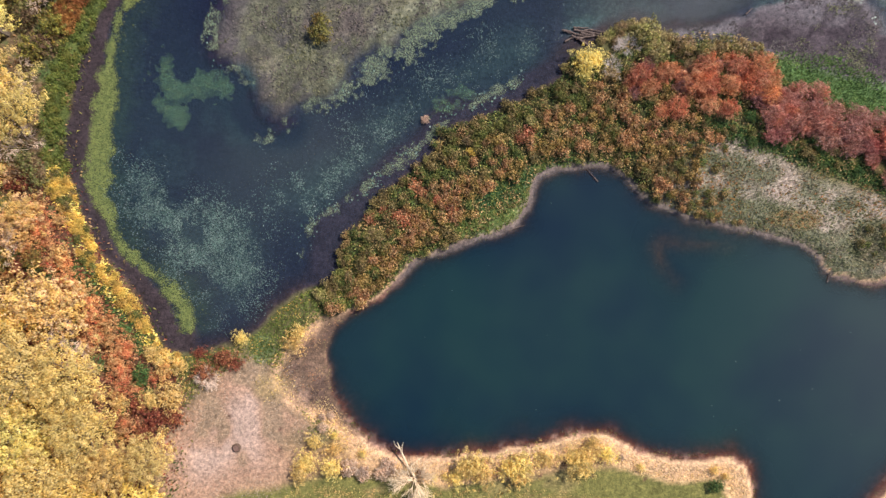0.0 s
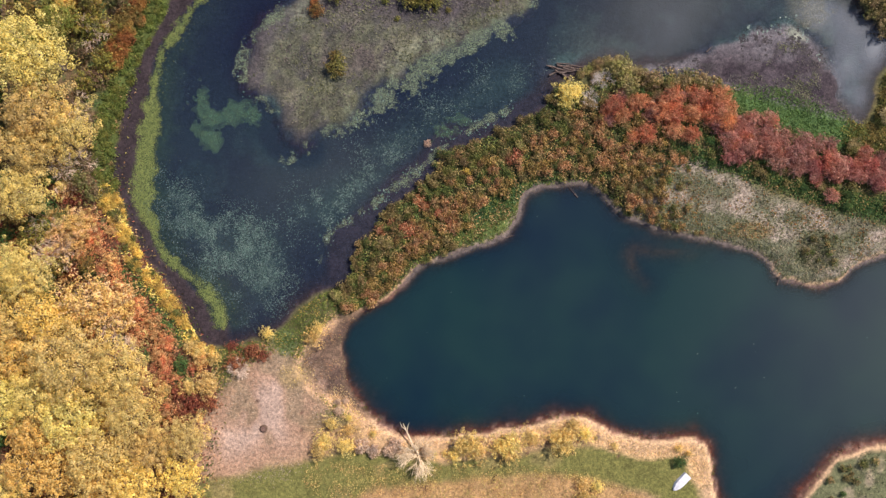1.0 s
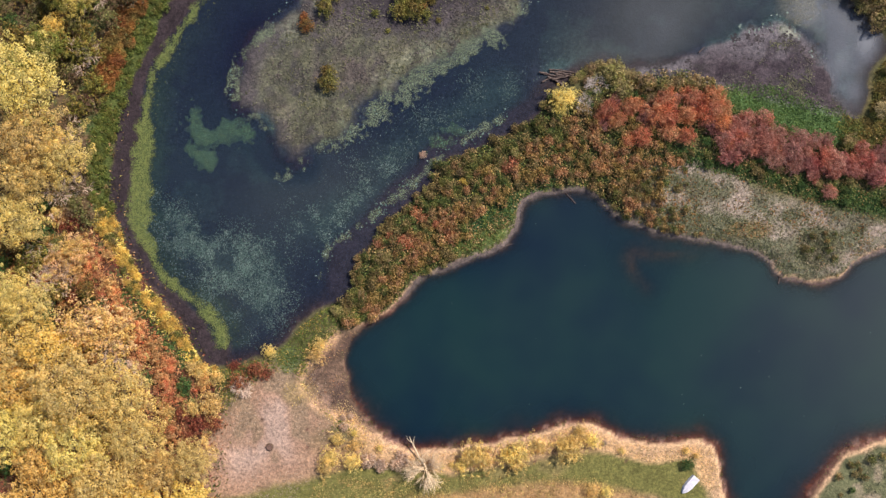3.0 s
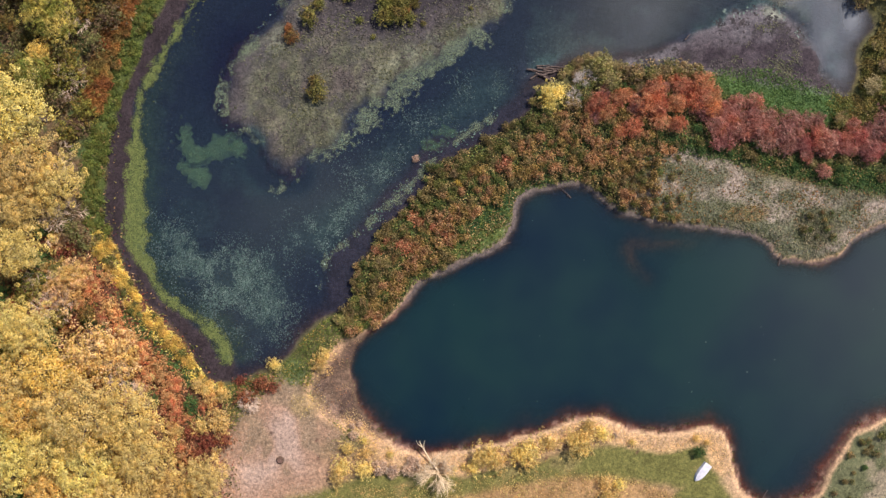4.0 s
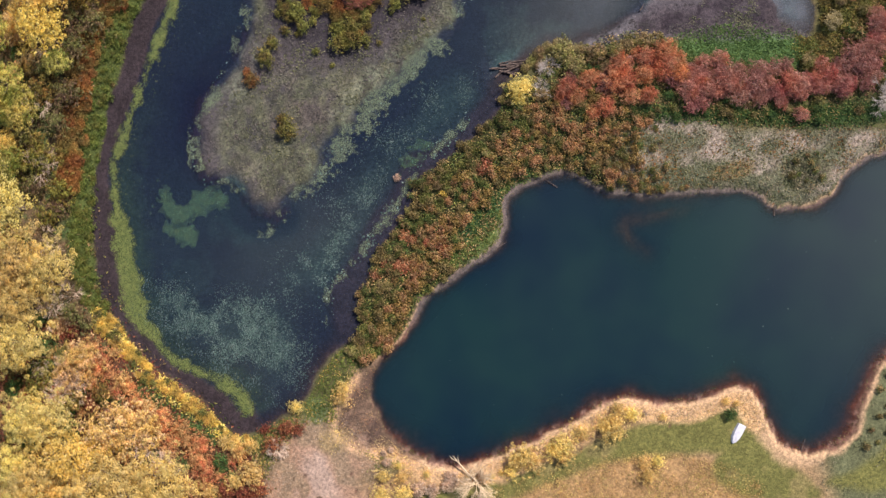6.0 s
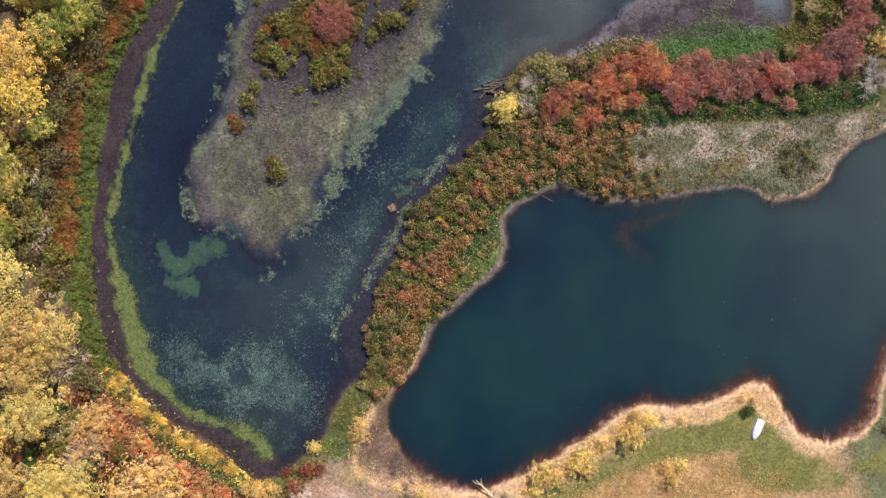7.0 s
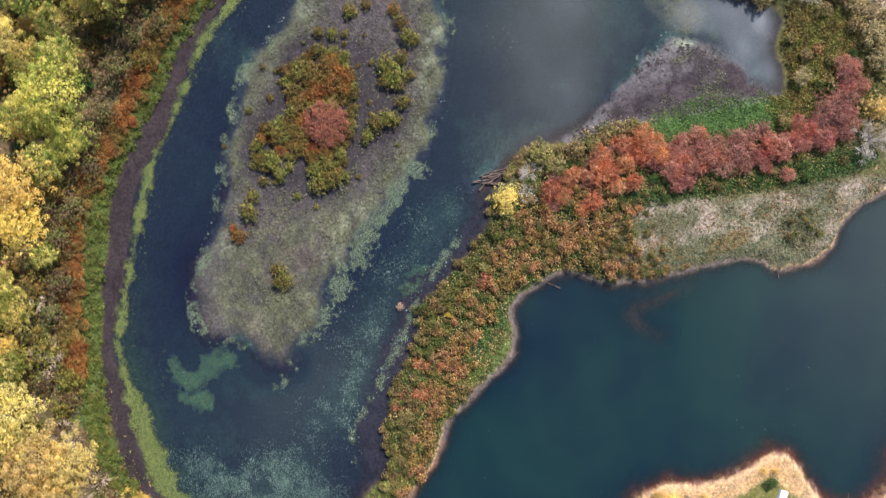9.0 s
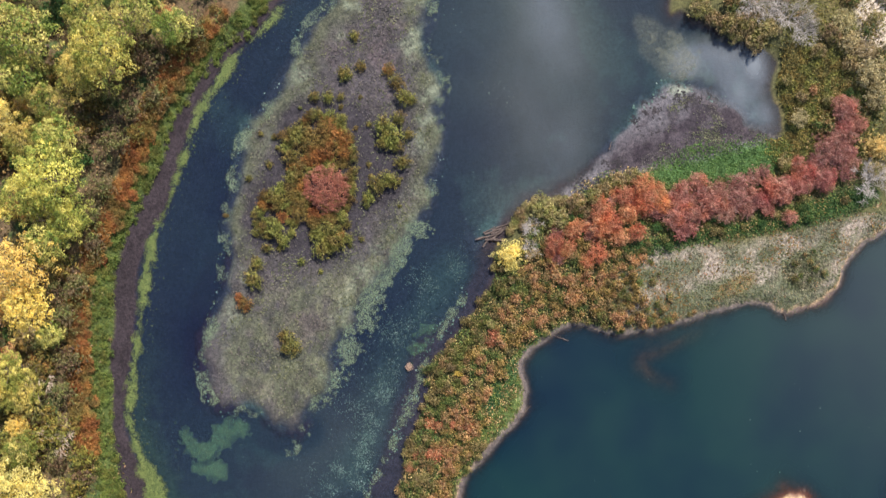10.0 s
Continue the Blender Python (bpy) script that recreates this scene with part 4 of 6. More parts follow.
LEAF = {
    "pale": leaf_material("pale_yellow_leaves", [(0.60, 0.43, 0.10), (0.77, 0.57, 0.15), (0.85, 0.66, 0.22), (0.89, 0.75, 0.34)], 0.045, other=[(0.47, 0.38, 0.11), (0.61, 0.49, 0.16), (0.72, 0.58, 0.22), (0.80, 0.67, 0.31)], share=0.4, size=0.22, fleck=0.5),
    "lemon": leaf_material("lemon_yellow_leaves", [(0.56, 0.46, 0.09), (0.70, 0.57, 0.13), (0.78, 0.64, 0.18), (0.84, 0.71, 0.27)], other=[(0.11, 0.15, 0.035), (0.24, 0.28, 0.06), (0.45, 0.43, 0.09), (0.62, 0.53, 0.13)], share=0.4, size=0.3, fleck=0.5),
    "gold": leaf_material("gold_leaves", [(0.66, 0.43, 0.08), (0.80, 0.55, 0.12), (0.86, 0.64, 0.19), (0.88, 0.72, 0.30)], 0.04, fleck=0.5),
    "peach": leaf_material("peach_leaves", [(0.60, 0.38, 0.17), (0.78, 0.53, 0.26), (0.86, 0.63, 0.34), (0.88, 0.70, 0.42)], other=[(0.56, 0.38, 0.10), (0.74, 0.52, 0.15), (0.80, 0.58, 0.21), (0.66, 0.38, 0.16)], share=0.6, size=0.4, fleck=0.6),
    "green": leaf_material("green_leaves", [(0.08, 0.12, 0.025), (0.17, 0.23, 0.045), (0.28, 0.31, 0.06), (0.42, 0.41, 0.10)], other=[(0.28, 0.28, 0.06), (0.52, 0.44, 0.12), (0.72, 0.58, 0.20), (0.48, 0.44, 0.12)], share=0.25, size=0.3, fleck=0.5),
    "leafgreen": leaf_material("deep_green_leaves", [(0.035, 0.08, 0.025), (0.06, 0.13, 0.035), (0.10, 0.17, 0.05), (0.20, 0.22, 0.06)]),
    "olive": leaf_material("olive_leaves", [(0.06, 0.06, 0.015), (0.15, 0.14, 0.035), (0.25, 0.21, 0.045), (0.36, 0.28, 0.07)], 0.06, other=[(0.14, 0.07, 0.02), (0.28, 0.15, 0.04), (0.38, 0.24, 0.06), (0.30, 0.28, 0.08)], share=0.05, size=0.5),
    "brown": leaf_material("brown_leaves", [(0.09, 0.06, 0.035), (0.18, 0.115, 0.065), (0.27, 0.185, 0.11), (0.24, 0.19, 0.07)], 0.06, other=[(0.08, 0.09, 0.03), (0.15, 0.17, 0.05), (0.24, 0.23, 0.07), (0.36, 0.30, 0.16)], share=0.5, size=0.4),
    "red": leaf_material("red_leaves", [(0.36, 0.07, 0.035), (0.60, 0.16, 0.075), (0.72, 0.28, 0.13), (0.74, 0.44, 0.24)], 0.03, other=[(0.36, 0.13, 0.05), (0.62, 0.30, 0.12), (0.76, 0.47, 0.23), (0.68, 0.24, 0.10)], share=0.5, size=0.9, fleck=0.5),
    "rust": leaf_material("rust_leaves", [(0.26, 0.09, 0.035), (0.52, 0.20, 0.07), (0.66, 0.34, 0.13), (0.70, 0.46, 0.20)], 0.04, other=[(0.30, 0.17, 0.06), (0.58, 0.36, 0.14), (0.72, 0.50, 0.22), (0.42, 0.16, 0.06)], share=0.5, size=0.5, fleck=0.6),
    "fire": leaf_material("flame_orange_leaves", [(0.391, 0.117, 0.056), (0.618, 0.201, 0.09), (0.783, 0.329, 0.151), (0.824, 0.466, 0.235)], 0.03, other=[(0.268, 0.106, 0.056), (0.474, 0.191, 0.101), (0.618, 0.297, 0.168), (0.7, 0.445, 0.235)], share=0.45, size=0.35, fleck=0.4, clump=0.8),
    "crimson": leaf_material("crimson_leaves", [(0.307, 0.078, 0.061), (0.488, 0.14, 0.104), (0.625, 0.23, 0.165), (0.668, 0.336, 0.244)], 0.03, other=[(0.233, 0.09, 0.079), (0.392, 0.162, 0.134), (0.551, 0.258, 0.207), (0.604, 0.37, 0.293)], share=0.5, size=0.35, fleck=0.4, clump=0.8),
    "dusk": leaf_material("dusky_red_leaves", [(0.22, 0.092, 0.079), (0.374, 0.161, 0.134), (0.506, 0.265, 0.22), (0.572, 0.345, 0.293)], 0.03, other=[(0.187, 0.081, 0.073), (0.33, 0.138, 0.11), (0.462, 0.218, 0.171), (0.55, 0.391, 0.342)], share=0.5, size=0.4, fleck=0.55, clump=0.8),
    "salmon": leaf_material("salmon_leaves", [(0.30, 0.10, 0.07), (0.54, 0.21, 0.14), (0.66, 0.32, 0.21), (0.44, 0.22, 0.10)], 0.02),
    "blush": leaf_material("blush_tan_leaves", [(0.48, 0.33, 0.23), (0.66, 0.48, 0.35), (0.74, 0.58, 0.45)], 0.02),
    "hay": leaf_material("pinkish_hay", [(0.216, 0.171, 0.118), (0.335, 0.259, 0.195), (0.454, 0.352, 0.283)], 0.02),
    "tan": leaf_material("straw_leaves", [(0.30, 0.24, 0.12), (0.48, 0.39, 0.20), (0.56, 0.46, 0.26)], 0.03),
    "straw": leaf_material("dry_grass", [(0.60, 0.41, 0.19), (0.71, 0.50, 0.25), (0.78, 0.58, 0.32)], 0.02, fleck=0.4),
    "heath": leaf_material("grey_meadow_grass", [(0.143, 0.146, 0.081), (0.209, 0.199, 0.119), (0.286, 0.252, 0.163), (0.385, 0.319, 0.237)], 0.02, other=[(0.099, 0.118, 0.056), (0.143, 0.162, 0.075), (0.198, 0.202, 0.1), (0.297, 0.246, 0.125)], share=0.5, size=0.2, fleck=0.6),
    "sedge": leaf_material("grey_green_sedge", [(0.085, 0.09, 0.046), (0.125, 0.128, 0.068), (0.165, 0.163, 0.09), (0.22, 0.205, 0.135)], 0.02, other=[(0.072, 0.062, 0.058), (0.105, 0.09, 0.085), (0.138, 0.118, 0.11), (0.125, 0.126, 0.078)], share=0.4, size=0.16, fleck=0.6, clump=1.6),
    "grass": leaf_material("green_grass", [(0.06, 0.13, 0.03), (0.11, 0.20, 0.05), (0.18, 0.26, 0.08)], 0.02),
    "bankgrass": leaf_material("yellow_green_bank_grass", [(0.068, 0.102, 0.02), (0.105, 0.142, 0.03), (0.152, 0.175, 0.039), (0.23, 0.218, 0.055)], 0.02),
    "clumps": leaf_material("grass_clump_leaves", [(0.085, 0.12, 0.026), (0.135, 0.172, 0.036), (0.19, 0.212, 0.048), (0.28, 0.26, 0.068)], 0.06),
    "moss": leaf_material("mossy_leaves", [(0.123, 0.134, 0.034), (0.224, 0.213, 0.063), (0.347, 0.302, 0.103), (0.493, 0.414, 0.184)], 0.06, other=[(0.146, 0.112, 0.046), (0.291, 0.224, 0.103), (0.47, 0.347, 0.172), (0.336, 0.314, 0.103)], share=0.5, size=0.5, fleck=0.6),
    "amber": leaf_material("amber_leaves", [(0.44, 0.27, 0.05), (0.66, 0.43, 0.09), (0.78, 0.55, 0.15), (0.44, 0.36, 0.09)], 0.03),
    "mix": leaf_material("mixed_herb_leaves", [(0.07, 0.09, 0.025), (0.15, 0.15, 0.04), (0.34, 0.24, 0.06), (0.38, 0.15, 0.05), (0.48, 0.33, 0.10)], 0.03),
    "thicket": leaf_material("thicket_leaves", [(0.043, 0.046, 0.018), (0.108, 0.099, 0.036), (0.281, 0.198, 0.073), (0.54, 0.319, 0.157), (0.67, 0.473, 0.246)], 0.03, other=[(0.032, 0.055, 0.017), (0.076, 0.121, 0.034), (0.162, 0.198, 0.056), (0.367, 0.33, 0.09)], share=0.4, size=0.45),
    "spitgreen": leaf_material("olive_green_herb_leaves", [(0.05, 0.062, 0.016), (0.11, 0.134, 0.034), (0.209, 0.213, 0.057), (0.363, 0.325, 0.103)], 0.02, other=[(0.055, 0.05, 0.023), (0.154, 0.123, 0.046), (0.33, 0.235, 0.092), (0.506, 0.381, 0.184)], share=0.45, size=0.4),
    "spitred": leaf_material("rose_red_herb_leaves", [(0.10, 0.05, 0.025), (0.34, 0.10, 0.05), (0.58, 0.22, 0.11), (0.70, 0.40, 0.22), (0.20, 0.13, 0.05)], 0.02),
    "emerald": leaf_material("emerald_grass", [(0.035, 0.10, 0.035), (0.06, 0.16, 0.06), (0.10, 0.21, 0.08), (0.20, 0.27, 0.13)], 0.02),
    "butter": leaf_material("butter_yellow_leaves", [(0.58, 0.40, 0.10), (0.76, 0.56, 0.17), (0.85, 0.66, 0.24), (0.88, 0.74, 0.36)], 0.04, fleck=0.45),
    "tawny": leaf_material("tawny_grass", [(0.36, 0.204, 0.082), (0.48, 0.286, 0.122), (0.6, 0.377, 0.173), (0.42, 0.296, 0.102)], 0.02, other=[(0.2, 0.153, 0.061), (0.42, 0.286, 0.112), (0.62, 0.469, 0.173), (0.3, 0.265, 0.092)], share=0.5, size=0.25, fleck=0.55),
    "clod": leaf_material("dark_mud_clods", [(0.018, 0.014, 0.017), (0.034, 0.027, 0.030), (0.055, 0.044, 0.048)], 0.02, 0.02),
    "maroon": leaf_material("maroon_leaves", [(0.09, 0.025, 0.02), (0.22, 0.06, 0.035), (0.36, 0.12, 0.06), (0.50, 0.26, 0.13)], 0.03),
    "marsholive": leaf_material("marsh_olive_leaves", [(0.07, 0.075, 0.02), (0.17, 0.17, 0.045), (0.30, 0.28, 0.07), (0.44, 0.39, 0.12)], 0.05, other=[(0.06, 0.05, 0.02), (0.16, 0.12, 0.035), (0.28, 0.20, 0.06), (0.38, 0.28, 0.10)], share=0.35, size=0.3, fleck=0.5, clump=1.8),
    "lawn": leaf_material("mown_grass", [(0.10, 0.115, 0.032), (0.13, 0.14, 0.04), (0.17, 0.155, 0.05), (0.25, 0.19, 0.07)], 0.02),
    "russet": leaf_material("russet_leaves", [(0.22, 0.088, 0.03), (0.34, 0.14, 0.045), (0.43, 0.19, 0.06), (0.33, 0.17, 0.055)], 0.03, other=[(0.12, 0.08, 0.028), (0.21, 0.15, 0.045), (0.30, 0.20, 0.06), (0.38, 0.20, 0.07)], share=0.45, size=0.22, fleck=0.5),
    "embers": leaf_material("orange_herb_leaves", [(0.061, 0.047, 0.024), (0.306, 0.13, 0.055), (0.612, 0.302, 0.132), (0.775, 0.499, 0.264), (0.173, 0.125, 0.05)], 0.015, other=[(0.036, 0.036, 0.011), (0.153, 0.125, 0.033), (0.428, 0.27, 0.088), (0.653, 0.437, 0.176)], share=0.4, size=0.35),
}

# ---- ground: one sheet to the horizon ----
STEP = 0.55


def stretched(lo, hi):
    inner = np.arange(lo, hi + STEP / 2, STEP)
    out, gap, far = [], STEP, 0.0
    while far < 2600:
        gap *= 1.28
        far += gap
        out.append(far)
    out = np.array(out)
    return np.concatenate([lo - out[::-1], inner, inner[-1] + out])


gx, gy = stretched(-100, 118), stretched(-68, 130)
GX, GY = np.meshgrid(gx, gy)
GZ = ground_height(GX, GY)
me = smooth(mesh_of("ground", np.stack([GX, GY, GZ], -1).reshape(-1, 3), grid_faces(len(gx), len(gy))))
cover = me.color_attributes.new("cover", "FLOAT_COLOR", "POINT")
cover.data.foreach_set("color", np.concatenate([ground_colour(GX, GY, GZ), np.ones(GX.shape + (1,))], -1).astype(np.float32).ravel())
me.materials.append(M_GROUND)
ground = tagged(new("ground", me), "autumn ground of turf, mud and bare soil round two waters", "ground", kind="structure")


def height_at(x, y):
    """Ground height from the sheet's own corners."""
    i = np.clip(np.searchsorted(gx, x) - 1, 0, len(gx) - 2)
    j = np.clip(np.searchsorted(gy, y) - 1, 0, len(gy) - 2)
    u, v = (x - gx[i]) / (gx[i + 1] - gx[i]), (y - gy[j]) / (gy[j + 1] - gy[j])
    return (GZ[j, i] * (1 - u) + GZ[j, i + 1] * u) * (1 - v) + (GZ[j + 1, i] * (1 - u) + GZ[j + 1, i + 1] * u) * v


# ---- water ----
def water(name, x0, x1, y0, y1, mat, label, outline, silt_sheen_of):
    xs, ys = np.arange(x0, x1 + 0.1, 1.0), np.arange(y0, y1 + 0.1, 1.0)
    X, Y = np.meshgrid(xs, ys)
    keep = depth_in(outline, X, Y, 12) > -3
    f = grid_faces(len(xs), len(ys))
    f = f[keep.ravel()[f].any(1)]
    used = np.unique(f)
    remap = np.zeros(X.size, int)
    remap[used] = np.arange(len(used))
    x, y = X.ravel()[used], Y.ravel()[used]
    w = mesh_of(name, np.stack([x, y, 0 * x], -1), remap[f])
    for key, val in (("depth", np.clip(-height_at(x, y), 0, 5)), ("silt_sheen", silt_sheen_of(x, y))):
        w.attributes.new(key, "FLOAT", "POINT").data.foreach_set("value", val.astype(np.float32))
    w.materials.append(mat)
    return tagged(new(name, w), label, "water", kind="structure")


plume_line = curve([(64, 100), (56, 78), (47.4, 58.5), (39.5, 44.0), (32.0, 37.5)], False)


def marsh_silt_sheen(x, y):
    # plume and milk: silty water with the sky's reflection painted in
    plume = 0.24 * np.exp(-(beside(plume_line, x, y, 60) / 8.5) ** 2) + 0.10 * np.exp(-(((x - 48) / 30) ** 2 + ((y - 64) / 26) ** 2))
    # haze: grey-blue sky glare over the bay, painted as colour
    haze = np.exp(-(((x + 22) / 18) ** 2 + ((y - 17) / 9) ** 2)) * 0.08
    milk = ramp(depth_in(pale_cove, x, y), -4.5, 2.5) * (0.52 + 0.45 * fbm(x, y, 7, 107, 4))
    haze = haze + np.exp(-(((x + 41) / 12) ** 2 + ((y + 2) / 14) ** 2)) * 0.06
    haze = haze * ramp(beside(moat, x, y), 2.0, 5.0)
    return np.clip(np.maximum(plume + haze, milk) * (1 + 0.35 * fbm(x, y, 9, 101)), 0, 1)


def pond_haze(x, y):
    # grey-blue sky haze painted into the pond's colour, stronger to the east
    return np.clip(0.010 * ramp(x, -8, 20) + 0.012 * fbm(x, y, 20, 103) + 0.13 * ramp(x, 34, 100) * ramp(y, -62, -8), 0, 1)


water("water_pond", -32, 175, -56, 22, M_POND, "still dark blue-green pond water, reddish at its shallow rim", pond, pond_haze)
water("water_marsh", -72, 135, -22, 195, M_MARSH, "shallow blue marsh water with weeds below the surface", marsh, marsh_silt_sheen)


# ---- floating and low growth ----
def floating_mat(name, inside_of, box, label, mat, cell=0.3, bite=1.0, size=2.4, seed=1, lift=0.02, heavy=0.14):
    """A raft of weed with a ragged rim and holes."""
    x0, x1, y0, y1 = box
    xs, ys = np.arange(x0, x1, cell), np.arange(y0, y1, cell)
    X, Y = np.meshgrid(xs, ys)
    s = inside_of(X, Y) + bite * (fbm(X, Y, size, seed) + 0.6 * fbm(X, Y, size / 4, seed + 9, 2))
    f = grid_faces(len(xs), len(ys))
    ok = (s.ravel()[f].mean(1) > -0.3)
    f = f[ok]
    used = np.unique(f)
    remap = np.zeros(X.size, int)
    remap[used] = np.arange(len(used))
    x, y = X.ravel()[used], Y.ravel()[used]
    jx, jy = 0.4 * cell * fbm(x, y, 0.7, seed + 3, 1), 0.4 * cell * fbm(x, y, 0.7, seed + 4, 1)
    z = np.maximum(np.maximum(lift + 0.018 * fbm(x, y, 0.8, seed + 5, 2), 0.006), np.minimum(height_at(x, y), 0.12) + 0.012)
    me = smooth(mesh_of(name, np.stack([x + jx, y + jy, z], -1), remap[f]))
    me.attributes.new("thick", "FLOAT", "POINT").data.foreach_set("value", np.clip(s.ravel()[used] * 0.45, -0.2, heavy).astype(np.float32))
    me.materials.append(mat)
    return tagged(new(name, me), label, "water weed", kind="stuff")


floating_mat("duckweed", lambda x, y: depth_in(lime, x, y) - 0.15 + 0.8 * ramp(y, 2, 14) - 0.45 * ramp(-y, 2, 8) - 1.25 * ramp(y, 24, 40) + 0.1 * ramp(y, 60, 75), (-64, 14, -18, 100), "lime green duckweed band floating along the muddy bank", M_LIME, 0.3, 1.1, 2.6, 201, 0.03, 0.34)
floating_mat("algae", lambda x, y: 0.45 * np.minimum(depth_in(algae_patch, x, y), 2) - 0.25 - 0.5 * ramp(-x, 47, 51) - 0.5 * ramp(y - 0.3 * x, 43, 50), (-58, -32, 18, 44), "ragged green algae raft floating on marsh water", M_ALGAE, 0.25, 1.0, 2.4, 211)
floating_mat("algae", lambda x, y: 0.4 * np.minimum(depth_in(algae_small, x, y), 2) - 0.35, (-8, 9, 19, 33), "bright green algae patch floating in the channel", M_ALGAE, 0.25, 1.0, 1.8, 221)
floating_mat("algae", lambda x, y: 0.4 * np.minimum(depth_in(curve(COVE_SCUM), x, y), 2) - 0.75, (60, 80, 40, 64), "pale scum in the mouth of the shallow cove", M_SILT, 0.25, 1.7, 2.6, 261)
floating_mat("algae", lambda x, y: -0.75 + 1.6 * ramp(y, 22, 29) - 0.55 * beside(fringe, x, y), (-36, 20, 15, 56), "pale green scum along the marsh island's rim", M_SCUM, 0.25, 1.7, 2.2, 231)
floating_mat("algae", lambda x, y: 0.1 - 0.75 * beside(edge_algae, x, y), (-30, 18, -7, 34), "pale broken scum drifting beside the spit", M_SCUM, 0.25, 1.1, 2.4, 241)
floating_mat("algae", lambda x, y: -np.abs(depth_in(island, x, y, 6) + 0.4) * 0.8 - 0.05, (-46, 42, 18, 112), "pale green scum round the marsh island", M_SCUM, 0.3, 1.1, 3.4, 251, 0.05)


def scatter(box, count, weight, seed):
    """Points in a box, kept by chance according to weight(x, y)."""
    r = np.random.default_rng(seed)
    x, y = r.uniform(box[0], box[1], count), r.uniform(box[2], box[3], count)
    ok = r.random(count) < weight(x, y)
    return x[ok], y[ok]


def pads(name, x, y, label, lo=0.05, hi=0.14, seed=1):
    r = np.random.default_rng(seed)
    n, k = len(x), 5
    rad, a0 = r.uniform(lo, hi, n) * r.uniform(0.6, 1.3, n), r.uniform(0, 6.28, n)
    a = a0[:, None] + np.linspace(0.2, 6.08, k)[None]
    vx, vy = x[:, None] + rad[:, None] * np.cos(a), y[:, None] + rad[:, None] * np.sin(a)
    vz = r.uniform(0.008, 0.02, n)[:, None] + r.uniform(0, 0.03, (n, k))
    me = mesh_of(name, np.stack([vx, vy, vz], -1).reshape(-1, 3), np.arange(n * k).reshape(n, k))
    me.materials.append(M_PAD)
    return tagged(new(name, me), label, "water weed", kind="stuff")


def patchy(line, size, seed, edge=3.0, base=0.5):
    return lambda x, y: ramp(depth_in(line, x, y), -edge, edge) * np.clip(base + 1.1 * fbm(x, y, size, seed), 0, 1)


x, y = scatter((-62, -26, -14, 20), 150000, patchy(lily_big, 3.6, 301, 6.0, 0.36), 1)
pads("lily_pads", x, y, "dense field of grey-green lily pads on marsh water", 0.035, 0.09, 1)
x, y = scatter((-34, -5, 3, 25), 44000, lambda x, y: patchy(lily_mid, 2.6, 311, 5, 0.30)(x, y) * ramp(-depth_in(spit, x, y), 6.0, 8.0), 2)
pads("lily_pads", x, y, "loose lily pads on open marsh water", 0.035, 0.09, 2)
x, y = scatter((-26, 24, 12, 46), 70000, lambda x, y: patchy(lily_channel, 3.4, 321, 7, 0.2)(x, y) * ramp(-depth_in(spit, x, y), 6.0, 8.0), 3)
pads("lily_pads", x, y, "sparse lily pads in the channel beside the spit", 0.035, 0.09, 3)
x, y = scatter((-64, 40, -16, 96), 30000, lambda x, y: ramp(depth_in(marsh, x, y), 3, 6) * np.clip(0.06 + 0.4 * fbm(x, y, 10, 331), 0, 1) * ramp(-depth_in(island, x, y), 0, 2), 4)
pads("lily_pads", x, y, "single lily pads and leaves strewn over the marsh", 0.035, 0.09, 4)
x, y = scatter((-66, 14, -20, 100), 40000, lambda x, y: ramp(-beside(lime_out, x, y), -2.4, 0.0) * 0.35 * ramp(depth_in(marsh, x, y), 0.6, 1.5), 5)
pads("duckweed_flecks", x, y, "loose duckweed flecks at the rim of the green band", 0.04, 0.12, 5)
bpy.data.objects["duckweed_flecks"].data.materials[0] = LEAF["bankgrass"]
x, y = scatter((-46, 44, 14, 112), 26000, lambda x, y: ramp(depth_in(island, x, y), -3.5, 0.3) * ramp(-depth_in(island, x, y), -0.5, 1.0) * np.clip(0.2 + 0.9 * fbm(x, y, 4, 341), 0, 1), 6)
pads("weed_flecks", x, y, "broken bits of weed drifting round the marsh island", 0.05, 0.16, 6)
x, y = scatter((-30, 22, -8, 36), 20000, lambda x, y: ramp(-beside(edge_algae, x, y), -2.6, -0.4) * ramp(depth_in(marsh, x, y), 0.5, 1.5) * np.clip(0.1 + 0.9 * fbm(x, y, 2.5, 351), 0, 1), 7)
pads("weed_flecks", x, y, "pale bits of weed drifting beside the spit", 0.05, 0.17, 7)
x, y = scatter((56, 84, 28, 60), 5000, lambda x, y: ramp(depth_in(mudbank, x, y), -4, 1) * np.clip(0.0 + 0.8 * fbm(x, y, 2.5, 361), 0, 1) * ramp(y, 38, 42), 8)
pads("weed_flecks", x, y, "pale weed clots at the mudbank's rim", 0.08, 0.25, 8)


x, y = scatter((-18, 92, -46, 12), 90, lambda x, y: ramp(depth_in(pond, x, y), 2, 4) * 0.6, 9)
pads("floating_leaves", x, y, "few pale fallen leaves floating on the pond", 0.04, 0.10, 9)


def blades(x, y, z, size, tall, r, up=0.55):
    """Two leaf blades a tuft, leaning every way."""
    n = len(x)
    a = r.uniform(0, 6.28, n)
    half = size * 0.5
    tx, ty = np.cos(a) * half, np.sin(a) * half
    sx, sy = -np.sin(a) * half * 0.55, np.cos(a) * half * 0.55
    lean = r.uniform(-0.5, 0.5, (n, 2)) * tall[:, None]
    base = np.stack([x - tx, y - ty, z - 0.02], -1)
    left = np.stack([x + sx, y + sy, z + tall * up], -1)
    right = np.stack([x - sx, y - sy, z + tall * up * 0.8], -1)
